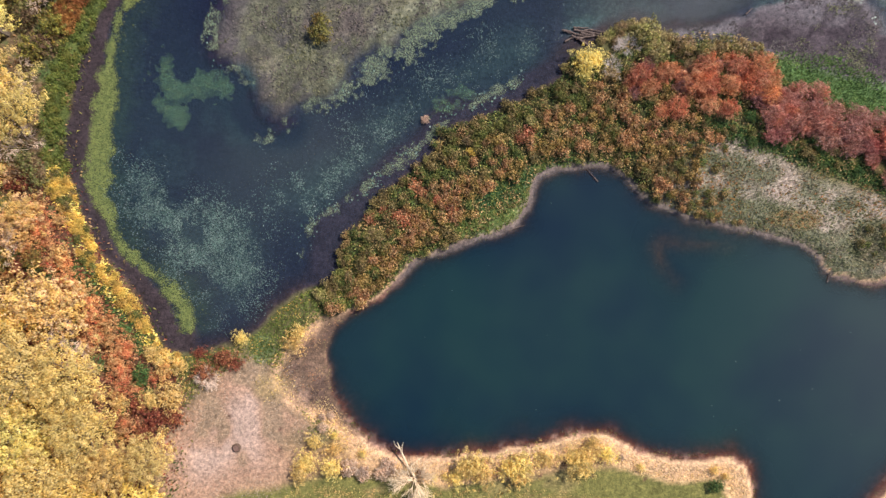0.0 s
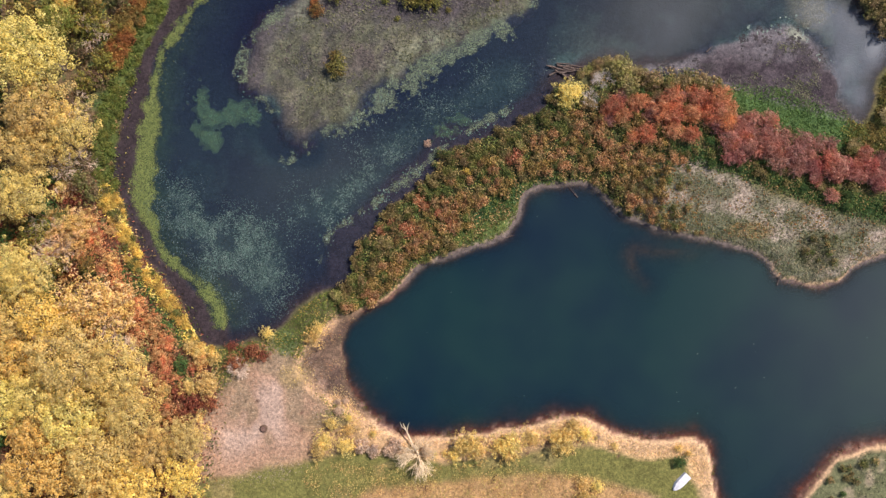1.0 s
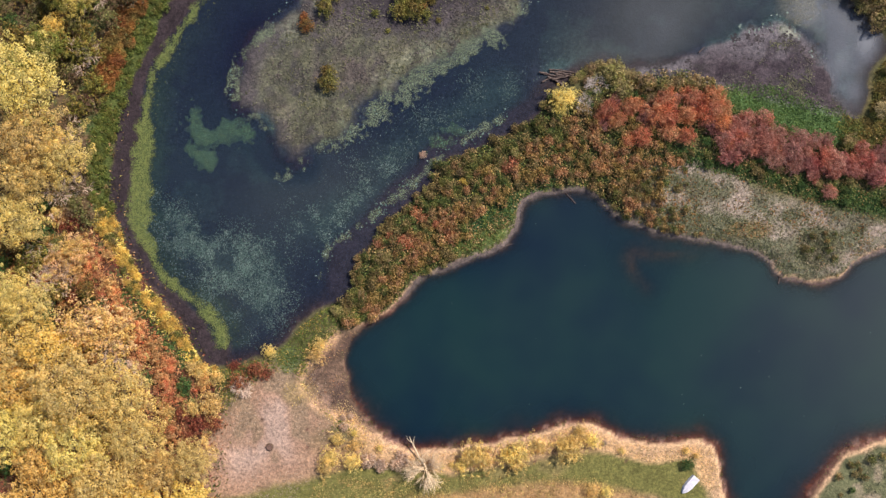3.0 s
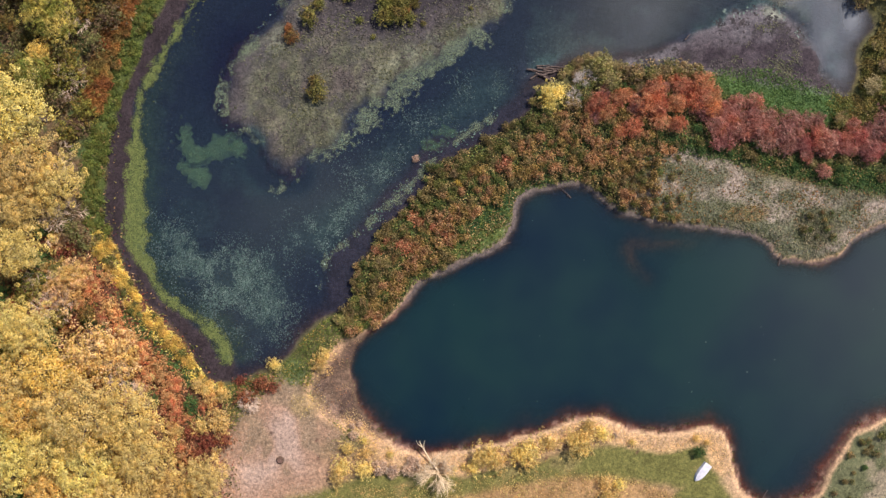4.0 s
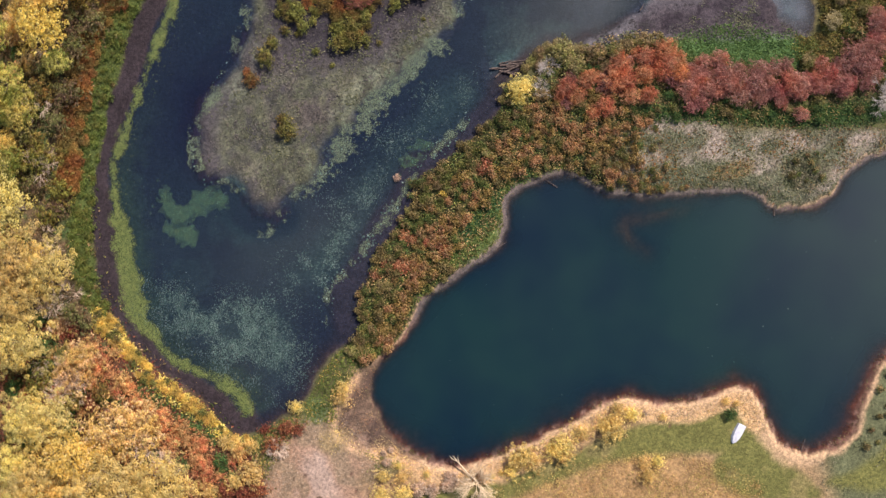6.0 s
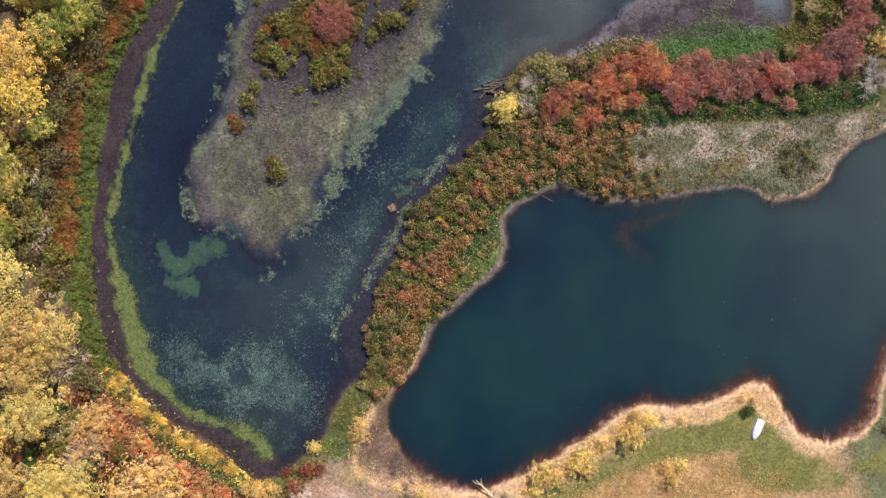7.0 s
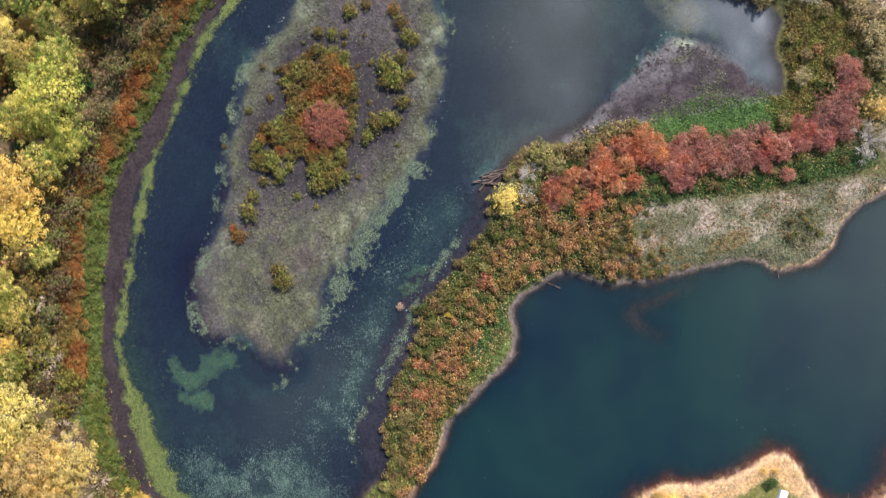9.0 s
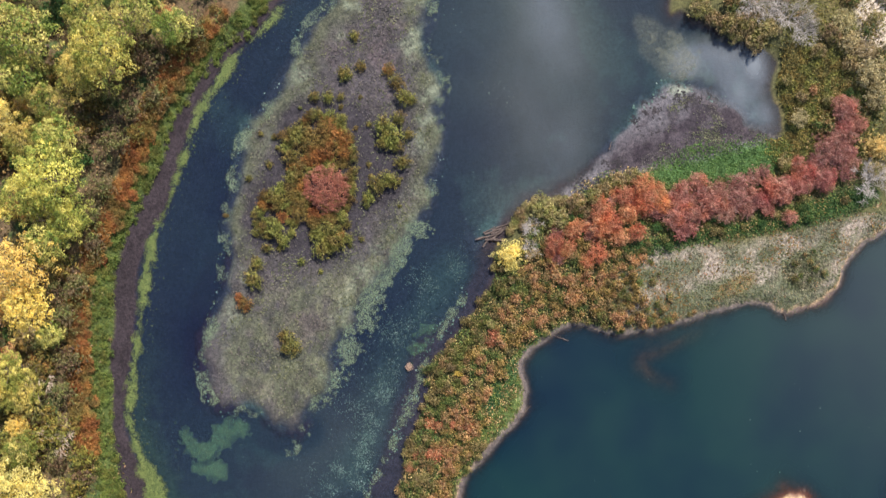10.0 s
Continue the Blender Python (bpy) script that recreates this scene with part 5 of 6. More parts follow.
    tip = np.stack([x + tx + lean[:, 0], y + ty + lean[:, 1], z + tall], -1)
    return np.stack([base, right, tip, left], 1)


def tufts(name, box, count, weight, size, tall, leaf, label, seed, category="grass"):
    x, y = scatter(box, count, weight, seed)
    r = np.random.default_rng(seed + 1)
    z = height_at(x, y)
    q = blades(x, y, z, r.uniform(*size, len(x)), r.uniform(*tall, len(x)), r)
    me = mesh_of(name, q.reshape(-1, 3), np.arange(len(q) * 4).reshape(-1, 4))
    me.materials.append(LEAF[leaf])
    return tagged(new(name, me), label, category, kind="stuff")


def dry(x, y, gap=0.6):
    """1 on land, 0 over water and bare shore."""
    dp, dm, _, _ = depths(x, y)
    return ramp(np.minimum(-dp, -dm), gap, gap + 0.5)


tufts("sedge", (-46, 44, 20, 110), 90000, lambda x, y: ramp(island_depth(x, y, x, y), -0.5, 1.0) * np.clip(0.55 + 0.8 * fbm(x, y, 5, 403), 0, 1) * (0.25 + 0.75 * ramp(beside(moat, x, y), 3.0, 8.0)) * (1 - 0.8 * ramp(depth_in(dark_core, x, y), -1, 1)), (0.18, 0.50), (0.08, 0.28), "sedge", "grey-green dying sedge on the marsh island", 401)
tufts("meadow_grass", (32, 118, -6, 24), 60000, lambda x, y: ramp(depth_in(meadow, x, y), -2, 0.5) * dry(x, y) * (0.05 + 0.5 * meadow_bare(x, y)), (0.15, 0.36), (0.06, 0.2), "hay", "pale pinkish tan meadow grass on the spit", 411)
tufts("meadow_sedge", (32, 118, -6, 24), 60000, lambda x, y: ramp(depth_in(meadow, x, y), -2, 0.5) * dry(x, y) * np.clip(0.95 - 0.85 * meadow_bare(x, y), 0, 1), (0.15, 0.4), (0.1, 0.3), "heath", "muted green clumps of sedge in the meadow", 413)
tufts("meadow_herbs", (30, 118, -6, 26), 26000, lambda x, y: ramp(depth_in(meadow, x, y), -4, 0) * dry(x, y) * np.clip(0.15 + 1.4 * fbm(x, y, 4, 417) + 0.8 * ramp(-x, -54, -38) + 0.9 * ramp(-np.hypot((x - 58.8) / 5, (y - 6) / 2), -1.2, -0.6), 0, 1), (0.18, 0.42), (0.11, 0.33), "mix", "low yellow and green herbs in the meadow", 415, "herbs")
tufts("green_grass", (46, 88, 16, 40), 34000, lambda x, y: ramp(depth_in(green_patch, x, y) + 1.6 * fbm(x, y, 3, 422), -2.2, 0.6) * 0.9, (0.18, 0.42), (0.11, 0.33), "grass", "lush green reed grass beside the mudbank", 421)
tufts("field_herbs", (74, 112, 14, 60), 60000, lambda x, y: np.maximum(ramp(depth_in(herb_field, x, y), -3, 0), 0.3 * ramp(x, 84, 90)) * dry(x, y) * 0.9, (0.21, 0.48), (0.17, 0.50), "marsholive", "olive and rust herb thicket on the far bank", 431, "herbs")
tufts("bank_grass", (-70, 14, -20, 106), 110000, lambda x, y: ramp(-beside(green_bank, x, y), -3.2, -2.2) * dry(x, y, -0.4) * np.clip(0.7 + 0.6 * fbm(x, y, 4, 441), 0, 1), (0.18, 0.42), (0.11, 0.33), "bankgrass", "yellow-green grass strip along the muddy bank", 441)
tufts("bank_sedge", (-76, 8, -10, 112), 110000, lambda x, y: ramp(-beside(rust_line, x, y), -2.4, -1.0) * np.clip(0.6 + 0.8 * fbm(x, y, 3, 451), 0, 1), (0.24, 0.48), (0.22, 0.55), "russet", "rust brown sedge behind the green bank", 451)
tufts("bank_herbs", (-78, -36, -24, 26), 60000, lambda x, y: ramp(-beside(yellow_line, x, y), -2.3, -1.0) * dry(x, y, 0.0) * np.clip(0.65 + 0.8 * fbm(x, y, 3, 461), 0, 1), (0.21, 0.48), (0.17, 0.50), "gold", "golden yellow herbs along the marsh edge", 461, "herbs")
tufts("forest_floor_litter", (-104, -44, -60, 16), 40000, lambda x, y: ramp(depth_in(forest, x, y), -2, 1) * np.clip(0.6 + 0.8 * fbm(x, y, 5, 475), 0, 1), (0.24, 0.55), (0.1, 0.5), "maroon", "dark red fallen leaves and low shoots under the trees", 475, "leaves")
tufts("forest_floor_herbs", (-104, -2, -66, 126), 87400, lambda x, y: ramp(depth_in(forest, x, y), -4, 0) * np.clip(0.5 + 0.9 * fbm(x, y, 6, 471), 0, 1), (0.24, 0.60), (0.17, 0.61), "thicket", "brown and green undergrowth below the trees", 471, "herbs")
tufts("spit_herbs", (-30, 100, -14, 44), 170000, lambda x, y: np.maximum(ramp(depth_in(spit, x, y), -5, -3.5), ramp(-beside(hedge, x, y), -8, -4)) * dry(x, y, -0.2) * ramp(-depth_in(pond, x, y), 0.8, 1.4) * np.clip(0.8 - 0.9 * ramp(depth_in(meadow, x, y), -1, 1) - ramp(depth_in(green_patch, x, y), -1, 1), 0, 1), (0.21, 0.48), (0.17, 0.50), "thicket", "mixed green, gold and rust herbs on the spit", 481, "herbs")
tufts("spit_greens", (36, 112, 4, 26), 50000, lambda x, y: ramp(depth_in(spit_green, x, y), -2, 0.3) * 0.9, (0.21, 0.48), (0.17, 0.50), "leafgreen", "dark green herbs below the red hedge", 491, "herbs")
tufts("verge_grass", (-32, 82, -60, -24), 150000, lambda x, y: ramp(-beside(verge, x, y), -3.2, -1.6) * dry(x, y, 0.5) * 0.9, (0.10, 0.24), (0.08, 0.28), "straw", "straw-coloured dry grass along the pond's bank", 501)
tufts("field_grass", (-34, 52, -68, -36), 110000, lambda x, y: ramp(depth_in(dry_field, x, y), -1.0, 0.5) * np.clip(0.6 + 0.8 * fbm(x, y, 3, 511), 0, 1), (0.10, 0.26), (0.08, 0.28), "tawny", "tawny unmown grass and weeds in the field", 511)
tufts("lawn_grass", (-50, 78, -66, -34), 57000, lambda x, y: np.maximum(np.maximum(ramp(depth_in(lawn, x, y), -0.8, 0.4), ramp(depth_in(lawn_two, x, y), -1.5, 0.4)), ramp(depth_in(lawn_three, x, y), -1.5, 0.4)) * 0.5, (0.09, 0.24), (0.02, 0.06), "lawn", "short mown green lawn with fallen leaves", 521)
tufts("clearing_grass", (-56, -16, -50, -10), 26600, lambda x, y: ramp(depth_in(clearing, x, y), -4, -0.5) * (1 - 0.6 * ramp(depth_in(clearing, x, y), 3, 7)) * np.clip(0.45 + 0.9 * fbm(x, y, 4, 531), 0, 1) * dry(x, y, 0.5), (0.12, 0.30), (0.03, 0.12), "hay", "pale pinkish withered grass in the clearing", 531)
tufts("neck_herbs", (-46, -14, -30, 0), 30000, lambda x, y: dry(x, y, 0.4) * ramp(-depth_in(clearing, x, y), -1, 1) * ramp(-depth_in(forest, x, y), 0, 2) * ramp(-depth_in(mudflat, x, y), 0.5, 1.5) * 0.8, (0.18, 0.42), (0.11, 0.33), "bankgrass", "yellow and green herbs on the narrow neck of land", 541, "herbs")
tufts("rim_grass", (-34, -12, -34, -6), 9000, lambda x, y: np.maximum(ramp(-beside(neck_rim, x, y), -1.6, -0.4), 0.6 * ramp(-np.hypot((x + 29.6) / 3.6, (y + 22.4) / 3.2), -1.2, -0.5)) * dry(x, y, 0.6) * np.clip(0.5 + 0.9 * fbm(x, y, 2.5, 549), 0, 1), (0.12, 0.32), (0.10, 0.35), "butter", "straw-yellow grass along the rim of the mudflat", 549)
tufts("neck_grass", (-46, -14, -30, 0), 16000, lambda x, y: dry(x, y, 0.4) * ramp(-depth_in(clearing, x, y), -1, 1) * ramp(-depth_in(forest, x, y), 0, 2) * ramp(-depth_in(mudflat, x, y), 0.5, 1.5) * np.clip(0.3 + 1.2 * fbm(x, y, 3, 546), 0, 1), (0.12, 0.28), (0.11, 0.33), "amber", "tall yellow grass on the narrow neck of land", 545, "herbs")
tufts("mudbank_weeds", (36, 84, 26, 48), 26000, lambda x, y: ramp(depth_in(mudbank, x, y), -1, 1) * np.clip(-0.25 + 1.2 * fbm(x, y, 3, 551) + 0.9 * ramp(depth_in(green_patch, x, y), -6, -1), 0, 1), (0.18, 0.42), (0.06, 0.22), "sedge", "scattered grey-green weeds on the purple-brown mudbank", 551, "herbs")
tufts("mud_clods", (38, 84, 26, 50), 24000, lambda x, y: ramp(depth_in(mudbank, x, y), -2, 0.5) * np.clip(-0.05 + 1.6 * fbm(x, y, 1.8, 553), 0, 1), (0.35, 0.95), (0.02, 0.08), "clod", "dark clods of mud and dead stalks on the mudbank", 553, "mud")
tufts("shore_debris", (-32, 92, -54, 20), 90000, lambda x, y: ramp(-np.abs(depths(x, y)[0] + 0.1), -0.8, -0.1) * np.clip(0.35 + 1.2 * fbm(x, y, 3, 555), 0, 1), (0.08, 0.28), (0.02, 0.10), "brown", "dark leaf litter and sticks along the waterline", 555, "litter")
tufts("shore_pebbles", (-24, 82, -54, -26), 60000, lambda x, y: ramp(-np.abs(depths(x, y)[0] - 0.5), -1.0, -0.3) * np.clip(0.15 + 1.3 * fbm(x, y, 3, 559), 0, 1), (0.10, 0.32), (0.20, 0.45), "brown", "brown stones and sodden leaves in the shallows", 559, "litter")
tufts("mudflat_litter", (-32, -10, -34, -8), 9000, lambda x, y: ramp(depth_in(mudflat, x, y), -1.0, 0.5) * np.clip(0.2 + 1.2 * fbm(x, y, 2.5, 557), 0, 1), (0.06, 0.22), (0.01, 0.06), "rust", "brown leaf litter on the drying mudflat", 557, "litter")
tufts("meadow_thicket", (64, 80, -5, 10), 9000, lambda x, y: ramp(-np.hypot(x - 71.2, y - 2.2) + 1.6 * fbm(x, y, 3, 563), -4.4, -1.6) * dry(x, y, 0.8) * 0.6, (0.2, 0.5), (0.2, 0.5), "heath", "low olive thicket in the dry meadow", 563, "herbs")
tufts("shore_herbs", (50, 112, -62, -28), 17100, lambda x, y: dry(x, y, 1.0) * ramp(x, 56, 60) * np.clip(0.3 + 1.0 * fbm(x, y, 5, 561), 0, 1), (0.18, 0.42), (0.11, 0.33), "heath", "grey-green herbs and dry grass on the far shore", 561, "herbs")


tufts("spit_grass", (-22, 30, -12, 18), 30000, lambda x, y: np.maximum(ramp(depth_in(spit_grass, x, y), -1.2, 0.3), 0.8 * ramp(depth_in(spit, x, y), -4, -2) * ramp(-y, -18, -16)) * dry(x, y, 0.5) * ramp(depth_in(pond, x, y), -7, -6), (0.15, 0.4), (0.1, 0.35), "bankgrass", "fresh green grass between shrubs and pond", 571)
tufts("emerald_grass", (0, 26, 4, 22), 16000, lambda x, y: np.maximum(ramp(-beside(emerald, x, y), -2.3, -0.9), 0.7 * ramp(-np.hypot(x - 18, y - 17.4), -4, -2)) * dry(x, y, 0.6) * 0.9, (0.15, 0.4), (0.1, 0.35), "emerald", "emerald green grass between thicket and pond", 573)
tufts("bank_greens", (-74, -44, -28, 10), 26000, lambda x, y: ramp(-beside(green_line, x, y), -2.0, -1.0) * 0.95, (0.2, 0.5), (0.25, 0.5), "leafgreen", "dark green grass strip behind the yellow herbs", 581)
tufts("mud_flecks", (-68, 10, -20, 100), 16000, lambda x, y: ramp(depth_in(marsh, x, y), 0.2, 0.8) * ramp(-beside(lime_out, x, y), -8, -4) * np.clip(0.05 + 0.6 * fbm(x, y, 3, 591), 0, 1) * ramp(-y, -40, -10), (0.08, 0.2), (0.02, 0.08), "amber", "fallen yellow leaves on the dark mud", 591, "leaves")


# ---- plants ----
def tube(points, radii, sides=6):
    """Corners and faces of a tapered branch."""
    p = np.array(points, float)
    verts, faces = [], []
    for i, (q, rad) in enumerate(zip(p, radii)):
        d = p[min(i + 1, len(p) - 1)] - p[max(i - 1, 0)]
        d /= np.linalg.norm(d) + 1e-9
        s = np.cross(d, (0.3, 0.9, 0.1))
        s /= np.linalg.norm(s) + 1e-9
        t = np.cross(d, s)
        for k in range(sides):
            a = 6.28318 * k / sides
            verts.append(q + rad * (np.cos(a) * s + np.sin(a) * t))
    for i in range(len(p) - 1):
        for k in range(sides):
            a, b = i * sides + k, i * sides + (k + 1) % sides
            faces.append((a, b, b + sides, a + sides))
    faces.append(tuple(range((len(p) - 1) * sides, len(p) * sides)))
    faces.append(tuple(reversed(range(sides))))
    return verts, faces


def join_tubes(name, tubes):
    verts, faces = [], []
    for v, f in tubes:
        o = len(verts)
        verts += v
        faces += [tuple(i + o for i in q) for q in f]
    return mesh_list(name, verts, faces)


def leaf_quads(pos, nrm, size, r):
    n = len(pos)
    rand = r.normal(size=(n, 3))
    t = np.cross(nrm, rand)
    t /= np.linalg.norm(t, axis=1, keepdims=True) + 1e-9
    b = np.cross(nrm, t)
    s = size[:, None]
    droop = nrm * s * 0.12
    return np.stack([pos - t * s * 0.55 - droop, pos + b * s * 0.36, pos + t * s * 0.55 - droop, pos - b * s * 0.36], 1)


def crown_mesh(name, radius, height, base, seed, clump, leaf, dense=1.0, ragged=0.25, flat=0.75):
    """A crown of many leaf clumps on an uneven dome, with gaps between them."""
    r = np.random.default_rng(seed)
    n = max(int(dense * 2.9 * (radius / clump) ** 2), 6)
    i = np.arange(n) + 0.5
    ph, cz = i * 2.39996 + r.normal(0, 0.25, n), 1 - i / n * 1.15
    sz = np.sqrt(np.clip(1 - cz ** 2, 0, 1))
    d = np.stack([np.cos(ph) * sz, np.sin(ph) * sz, cz], -1)
    lob = 1 + ragged * (np.sin(ph * 2 + seed) * 0.4 * sz + r.normal(0, 0.55, n) * sz)
    mid = base + (height - base) * 0.42
    up = np.where(cz > 0, height - mid, mid - base)
    cr = clump * r.uniform(0.7, 1.3, n)
    c = np.stack([d[:, 0] * (radius - cr * 0.6) * lob, d[:, 1] * (radius - cr * 0.6) * lob, mid + d[:, 2] * (up - cr * 0.5) * (1 + 0.35 * ragged * r.normal(size=n))], -1)
    per = max(int(4.6 * (clump / leaf) ** 2), 5)
    idx = np.repeat(np.arange(n), per)
    dirs = r.normal(size=(len(idx), 3))
    dirs[:, 2] = np.abs(dirs[:, 2]) * 0.9 - 0.25
    dirs /= np.linalg.norm(dirs, axis=1, keepdims=True)
    pos = c[idx] + dirs * cr[idx][:, None] * r.uniform(0.65, 1.05, (len(idx), 1)) * np.array([1, 1, flat])
    nrm = dirs + 0.55 * r.normal(size=dirs.shape) + np.array([0, 0, 0.35])
    nrm /= np.linalg.norm(nrm, axis=1, keepdims=True)
    q1 = leaf_quads(pos, nrm, leaf * r.uniform(0.7, 1.4, len(idx)), r)
    m = int(len(idx) * 0.16)
    dd = r.normal(size=(m, 3))
    dd /= np.linalg.norm(dd, axis=1, keepdims=True)
    p2 = dd * r.uniform(0.35, 0.85, (m, 1)) * np.array([radius, radius, (height - base) * 0.45]) + np.array([0, 0, mid])
    n2 = dd * 0.4 + np.array([0, 0, 0.8]) + 0.4 * r.normal(size=(m, 3))
    n2 /= np.linalg.norm(n2, axis=1, keepdims=True)
    q2 = leaf_quads(p2, n2, leaf * r.uniform(1.1, 2.0, m), r)
    q = np.concatenate([q1, q2])
    q[..., 2] = np.maximum(q[..., 2], 0.03)
    return mesh_of(name, q.reshape(-1, 3), np.arange(len(q) * 4).reshape(-1, 4))


def trunk_mesh(name, radius, height, seed, stems=1):
    r = np.random.default_rng(seed)
    tubes = []
    girth = 0.035 * height + 0.02
    for s in range(stems):
        a = 6.28 * s / stems + r.uniform(0, 1)
        lean = (0.45 if stems > 1 else 0.06) * radius
        top = np.array([np.cos(a) * lean, np.sin(a) * lean, height * 0.72])
        g = girth * (0.5 if stems > 1 else 1)
        tubes.append(tube([(0, 0, -0.3), top * 0.35 + r.normal(0, 0.04, 3) * radius * 0.3, top * 0.7 + r.normal(0, 0.05, 3) * radius * 0.3, top], [g * 1.2, g, g * 0.7, g * 0.3], 6))
    if stems == 1:
        for k in range(6):
            a, z0 = 6.28 * k / 6 + r.uniform(-0.4, 0.4), height * r.uniform(0.3, 0.55)
            e = np.array([np.cos(a), np.sin(a), 0]) * radius * r.uniform(0.55, 0.8) + np.array([0, 0, height * r.uniform(0.65, 0.85)])
            s = np.array([0, 0, z0])
            tubes.append(tube([s, s * 0.5 + e * 0.5 + np.array([0, 0, -0.05 * height]), e], [girth * 0.45, girth * 0.3, girth * 0.1], 5))
    return join_tubes(name, tubes)


def empty(name):
    return new(name)


def part(name, me, mat, parent, label=""):
    """One mesh object under a thing."""
    me.materials.clear()
    me.materials.append(mat)
    ob = new(name, me)
    ob.parent = parent
    if label:
        ob["label"] = label
    return ob


class Kind:
    """A kind of plant in a few grown forms, planted by copying."""
    all_kinds = []

    def __init__(self, name, leaf, radius, height, base, clump, size, label, category, group, forms=3, stems=1, dense=1.0, ragged=0.25, wood=M_BARK, flat=0.75):
        self.radius, self.forms, self.used = radius, [], 0
        self.all_kinds.append(self)
        for k in range(forms):
            seed = sum(ord(ch) for ch in name) * 31 + k
            root = tagged(empty(name), label, category, group)
            part("trunk" if stems == 1 else "stem", trunk_mesh("trunk", radius, height, seed, stems), wood, root)
            part("crown" if stems == 1 else "foliage", crown_mesh("crown", radius, height, base, seed, clump, size, dense, ragged, flat), LEAF[leaf], root)
            self.forms.append([root, False])

    def plant(self, x, y, radius, r):
        slot = self.forms[self.used % len(self.forms)]
        self.used += 1
        k = radius / self.radius
        zk = k * r.uniform(0.9, 1.1)
        z = float(height_at(np.array([x]), np.array([y]))[0])
        m = Matrix.LocRotScale((x, y, z - 0.03), Euler((r.uniform(-0.05, 0.05), r.uniform(-0.05, 0.05), r.uniform(0, 6.28))), (k, k, zk))
        if not slot[1]:
            slot[1] = True
            slot[0].matrix_basis = m
            return slot[0]
        keep = slot[0].scale.copy()
        slot[0].scale = (1, 1, 1)
        made = copy_thing(slot[0], m)
        slot[0].scale = keep
        return made

    def finish(self):
        for root, used in self.forms:
            if not used:
                for o in (*root.children_recursive, root):
                    bpy.data.objects.remove(o)


taken = []


def put(kind, spots, seed, note=True):
    r = np.random.default_rng(seed)
    for x, y, rad in spots:
        kind.plant(x, y, rad, r)
        if note:
            taken.append((x, y, rad))


def fill(kinds, chances, box, count, weight, radius, seed, space=0.8, tries=12):
    """Plants strewn by weight, apart from one another and from those that stand already."""
    r = np.random.default_rng(seed)
    x, y = scatter(box, count * tries, weight, seed)
    done = 0
    for px, py in zip(x, y):
        rad = r.uniform(*radius)
        if done >= count:
            break
        if all((px - qx) ** 2 + (py - qy) ** 2 > (space * (rad + qr)) ** 2 for qx, qy, qr in taken):
            kinds[r.choice(len(kinds), p=np.array(chances) / sum(chances))].plant(px, py, rad, r)
            taken.append((px, py, rad))
            done += 1


WOOD_G, SPIT_G, ISLE_G, HEDGE_G, VERGE_G, FAR_G = "trees of the wood", "shrubs on the spit", "shrubs on the marsh island", "red hedge on the spit", "bushes along the pond's bank", "shrubs of the far bank"
tree_pale = Kind("broadleaf_tree", "pale", 6.0, 12.5, 3.0, 0.80, 0.21, "tall tree with pale yellow autumn leaves", "tree", WOOD_G, 4, ragged=0.5)
tree_lemon = Kind("broadleaf_tree", "lemon", 6.0, 12.5, 3.0, 0.80, 0.27, "tall lemon yellow tree with patches still green", "tree", WOOD_G, 4, ragged=0.35)
tree_gold = Kind("broadleaf_tree", "gold", 5.0, 11.0, 2.5, 0.72, 0.26, "tall tree with golden yellow autumn leaves", "tree", WOOD_G, 3, ragged=0.5)
tree_green = Kind("broadleaf_tree", "green", 4.6, 10.5, 2.5, 0.72, 0.27, "tall tree still mostly green, turning yellow", "tree", WOOD_G, 3)
tree_peach = Kind("small_tree", "peach", 4.0, 5.0, 0.4, 0.5, 0.22, "small tree with peach-coloured thinning leaves", "tree", WOOD_G, 2, ragged=0.7)
wood_brown = Kind("woodland_shrub", "brown", 2.8, 3.8, 0.3, 0.42, 0.30, "tall brown shrub with withered leaves", "shrub", WOOD_G, 4, 4, 0.8, 0.75)
wood_olive = Kind("woodland_shrub", "olive", 2.8, 4.0, 0.3, 0.45, 0.31, "tall olive green shrub at the wood's edge", "shrub", WOOD_G, 4, 4, 0.9, 0.6)
wood_red = Kind("woodland_shrub", "red", 2.5, 2.6, 0.2, 0.36, 0.20, "bright red autumn shrub at the wood's edge", "shrub", WOOD_G, 3, 4, 0.8, 0.8)
wood_rust = Kind("woodland_shrub", "rust", 2.0, 2.6, 0.2, 0.4, 0.24, "rust brown shrub by the clearing", "shrub", WOOD_G, 3, 4, 0.9, 0.7)
wood_maroon = Kind("woodland_shrub", "maroon", 2.0, 2.2, 0.2, 0.4, 0.24, "dark maroon shrub between clearing and marsh", "shrub", WOOD_G, 2, 4, 0.9, 0.75)
bush_gold = Kind("bush", "butter", 2.0, 2.1, 0.05, 0.30, 0.14, "soft yellow bush in dry grass", "bush", VERGE_G, 4, 4, 0.9, 0.8)
bush_blush = Kind("bush", "blush", 1.6, 1.5, 0.1, 0.32, 0.2, "pale pinkish withered bush", "bush", VERGE_G, 2, 4, 1.0, 0.3)
bush_olive = Kind("bush", "leafgreen", 1.2, 1.4, 0.1, 0.34, 0.18, "small dark green bush on the bank", "bush", VERGE_G, 1, 4)
hedge_fire = Kind("sumac", "fire", 2.1, 2.5, 0.05, 0.34, 0.135, "flame orange sumac shrub in a hedge", "shrub", HEDGE_G, 3, 4, 1.0, 0.34, flat=0.9)
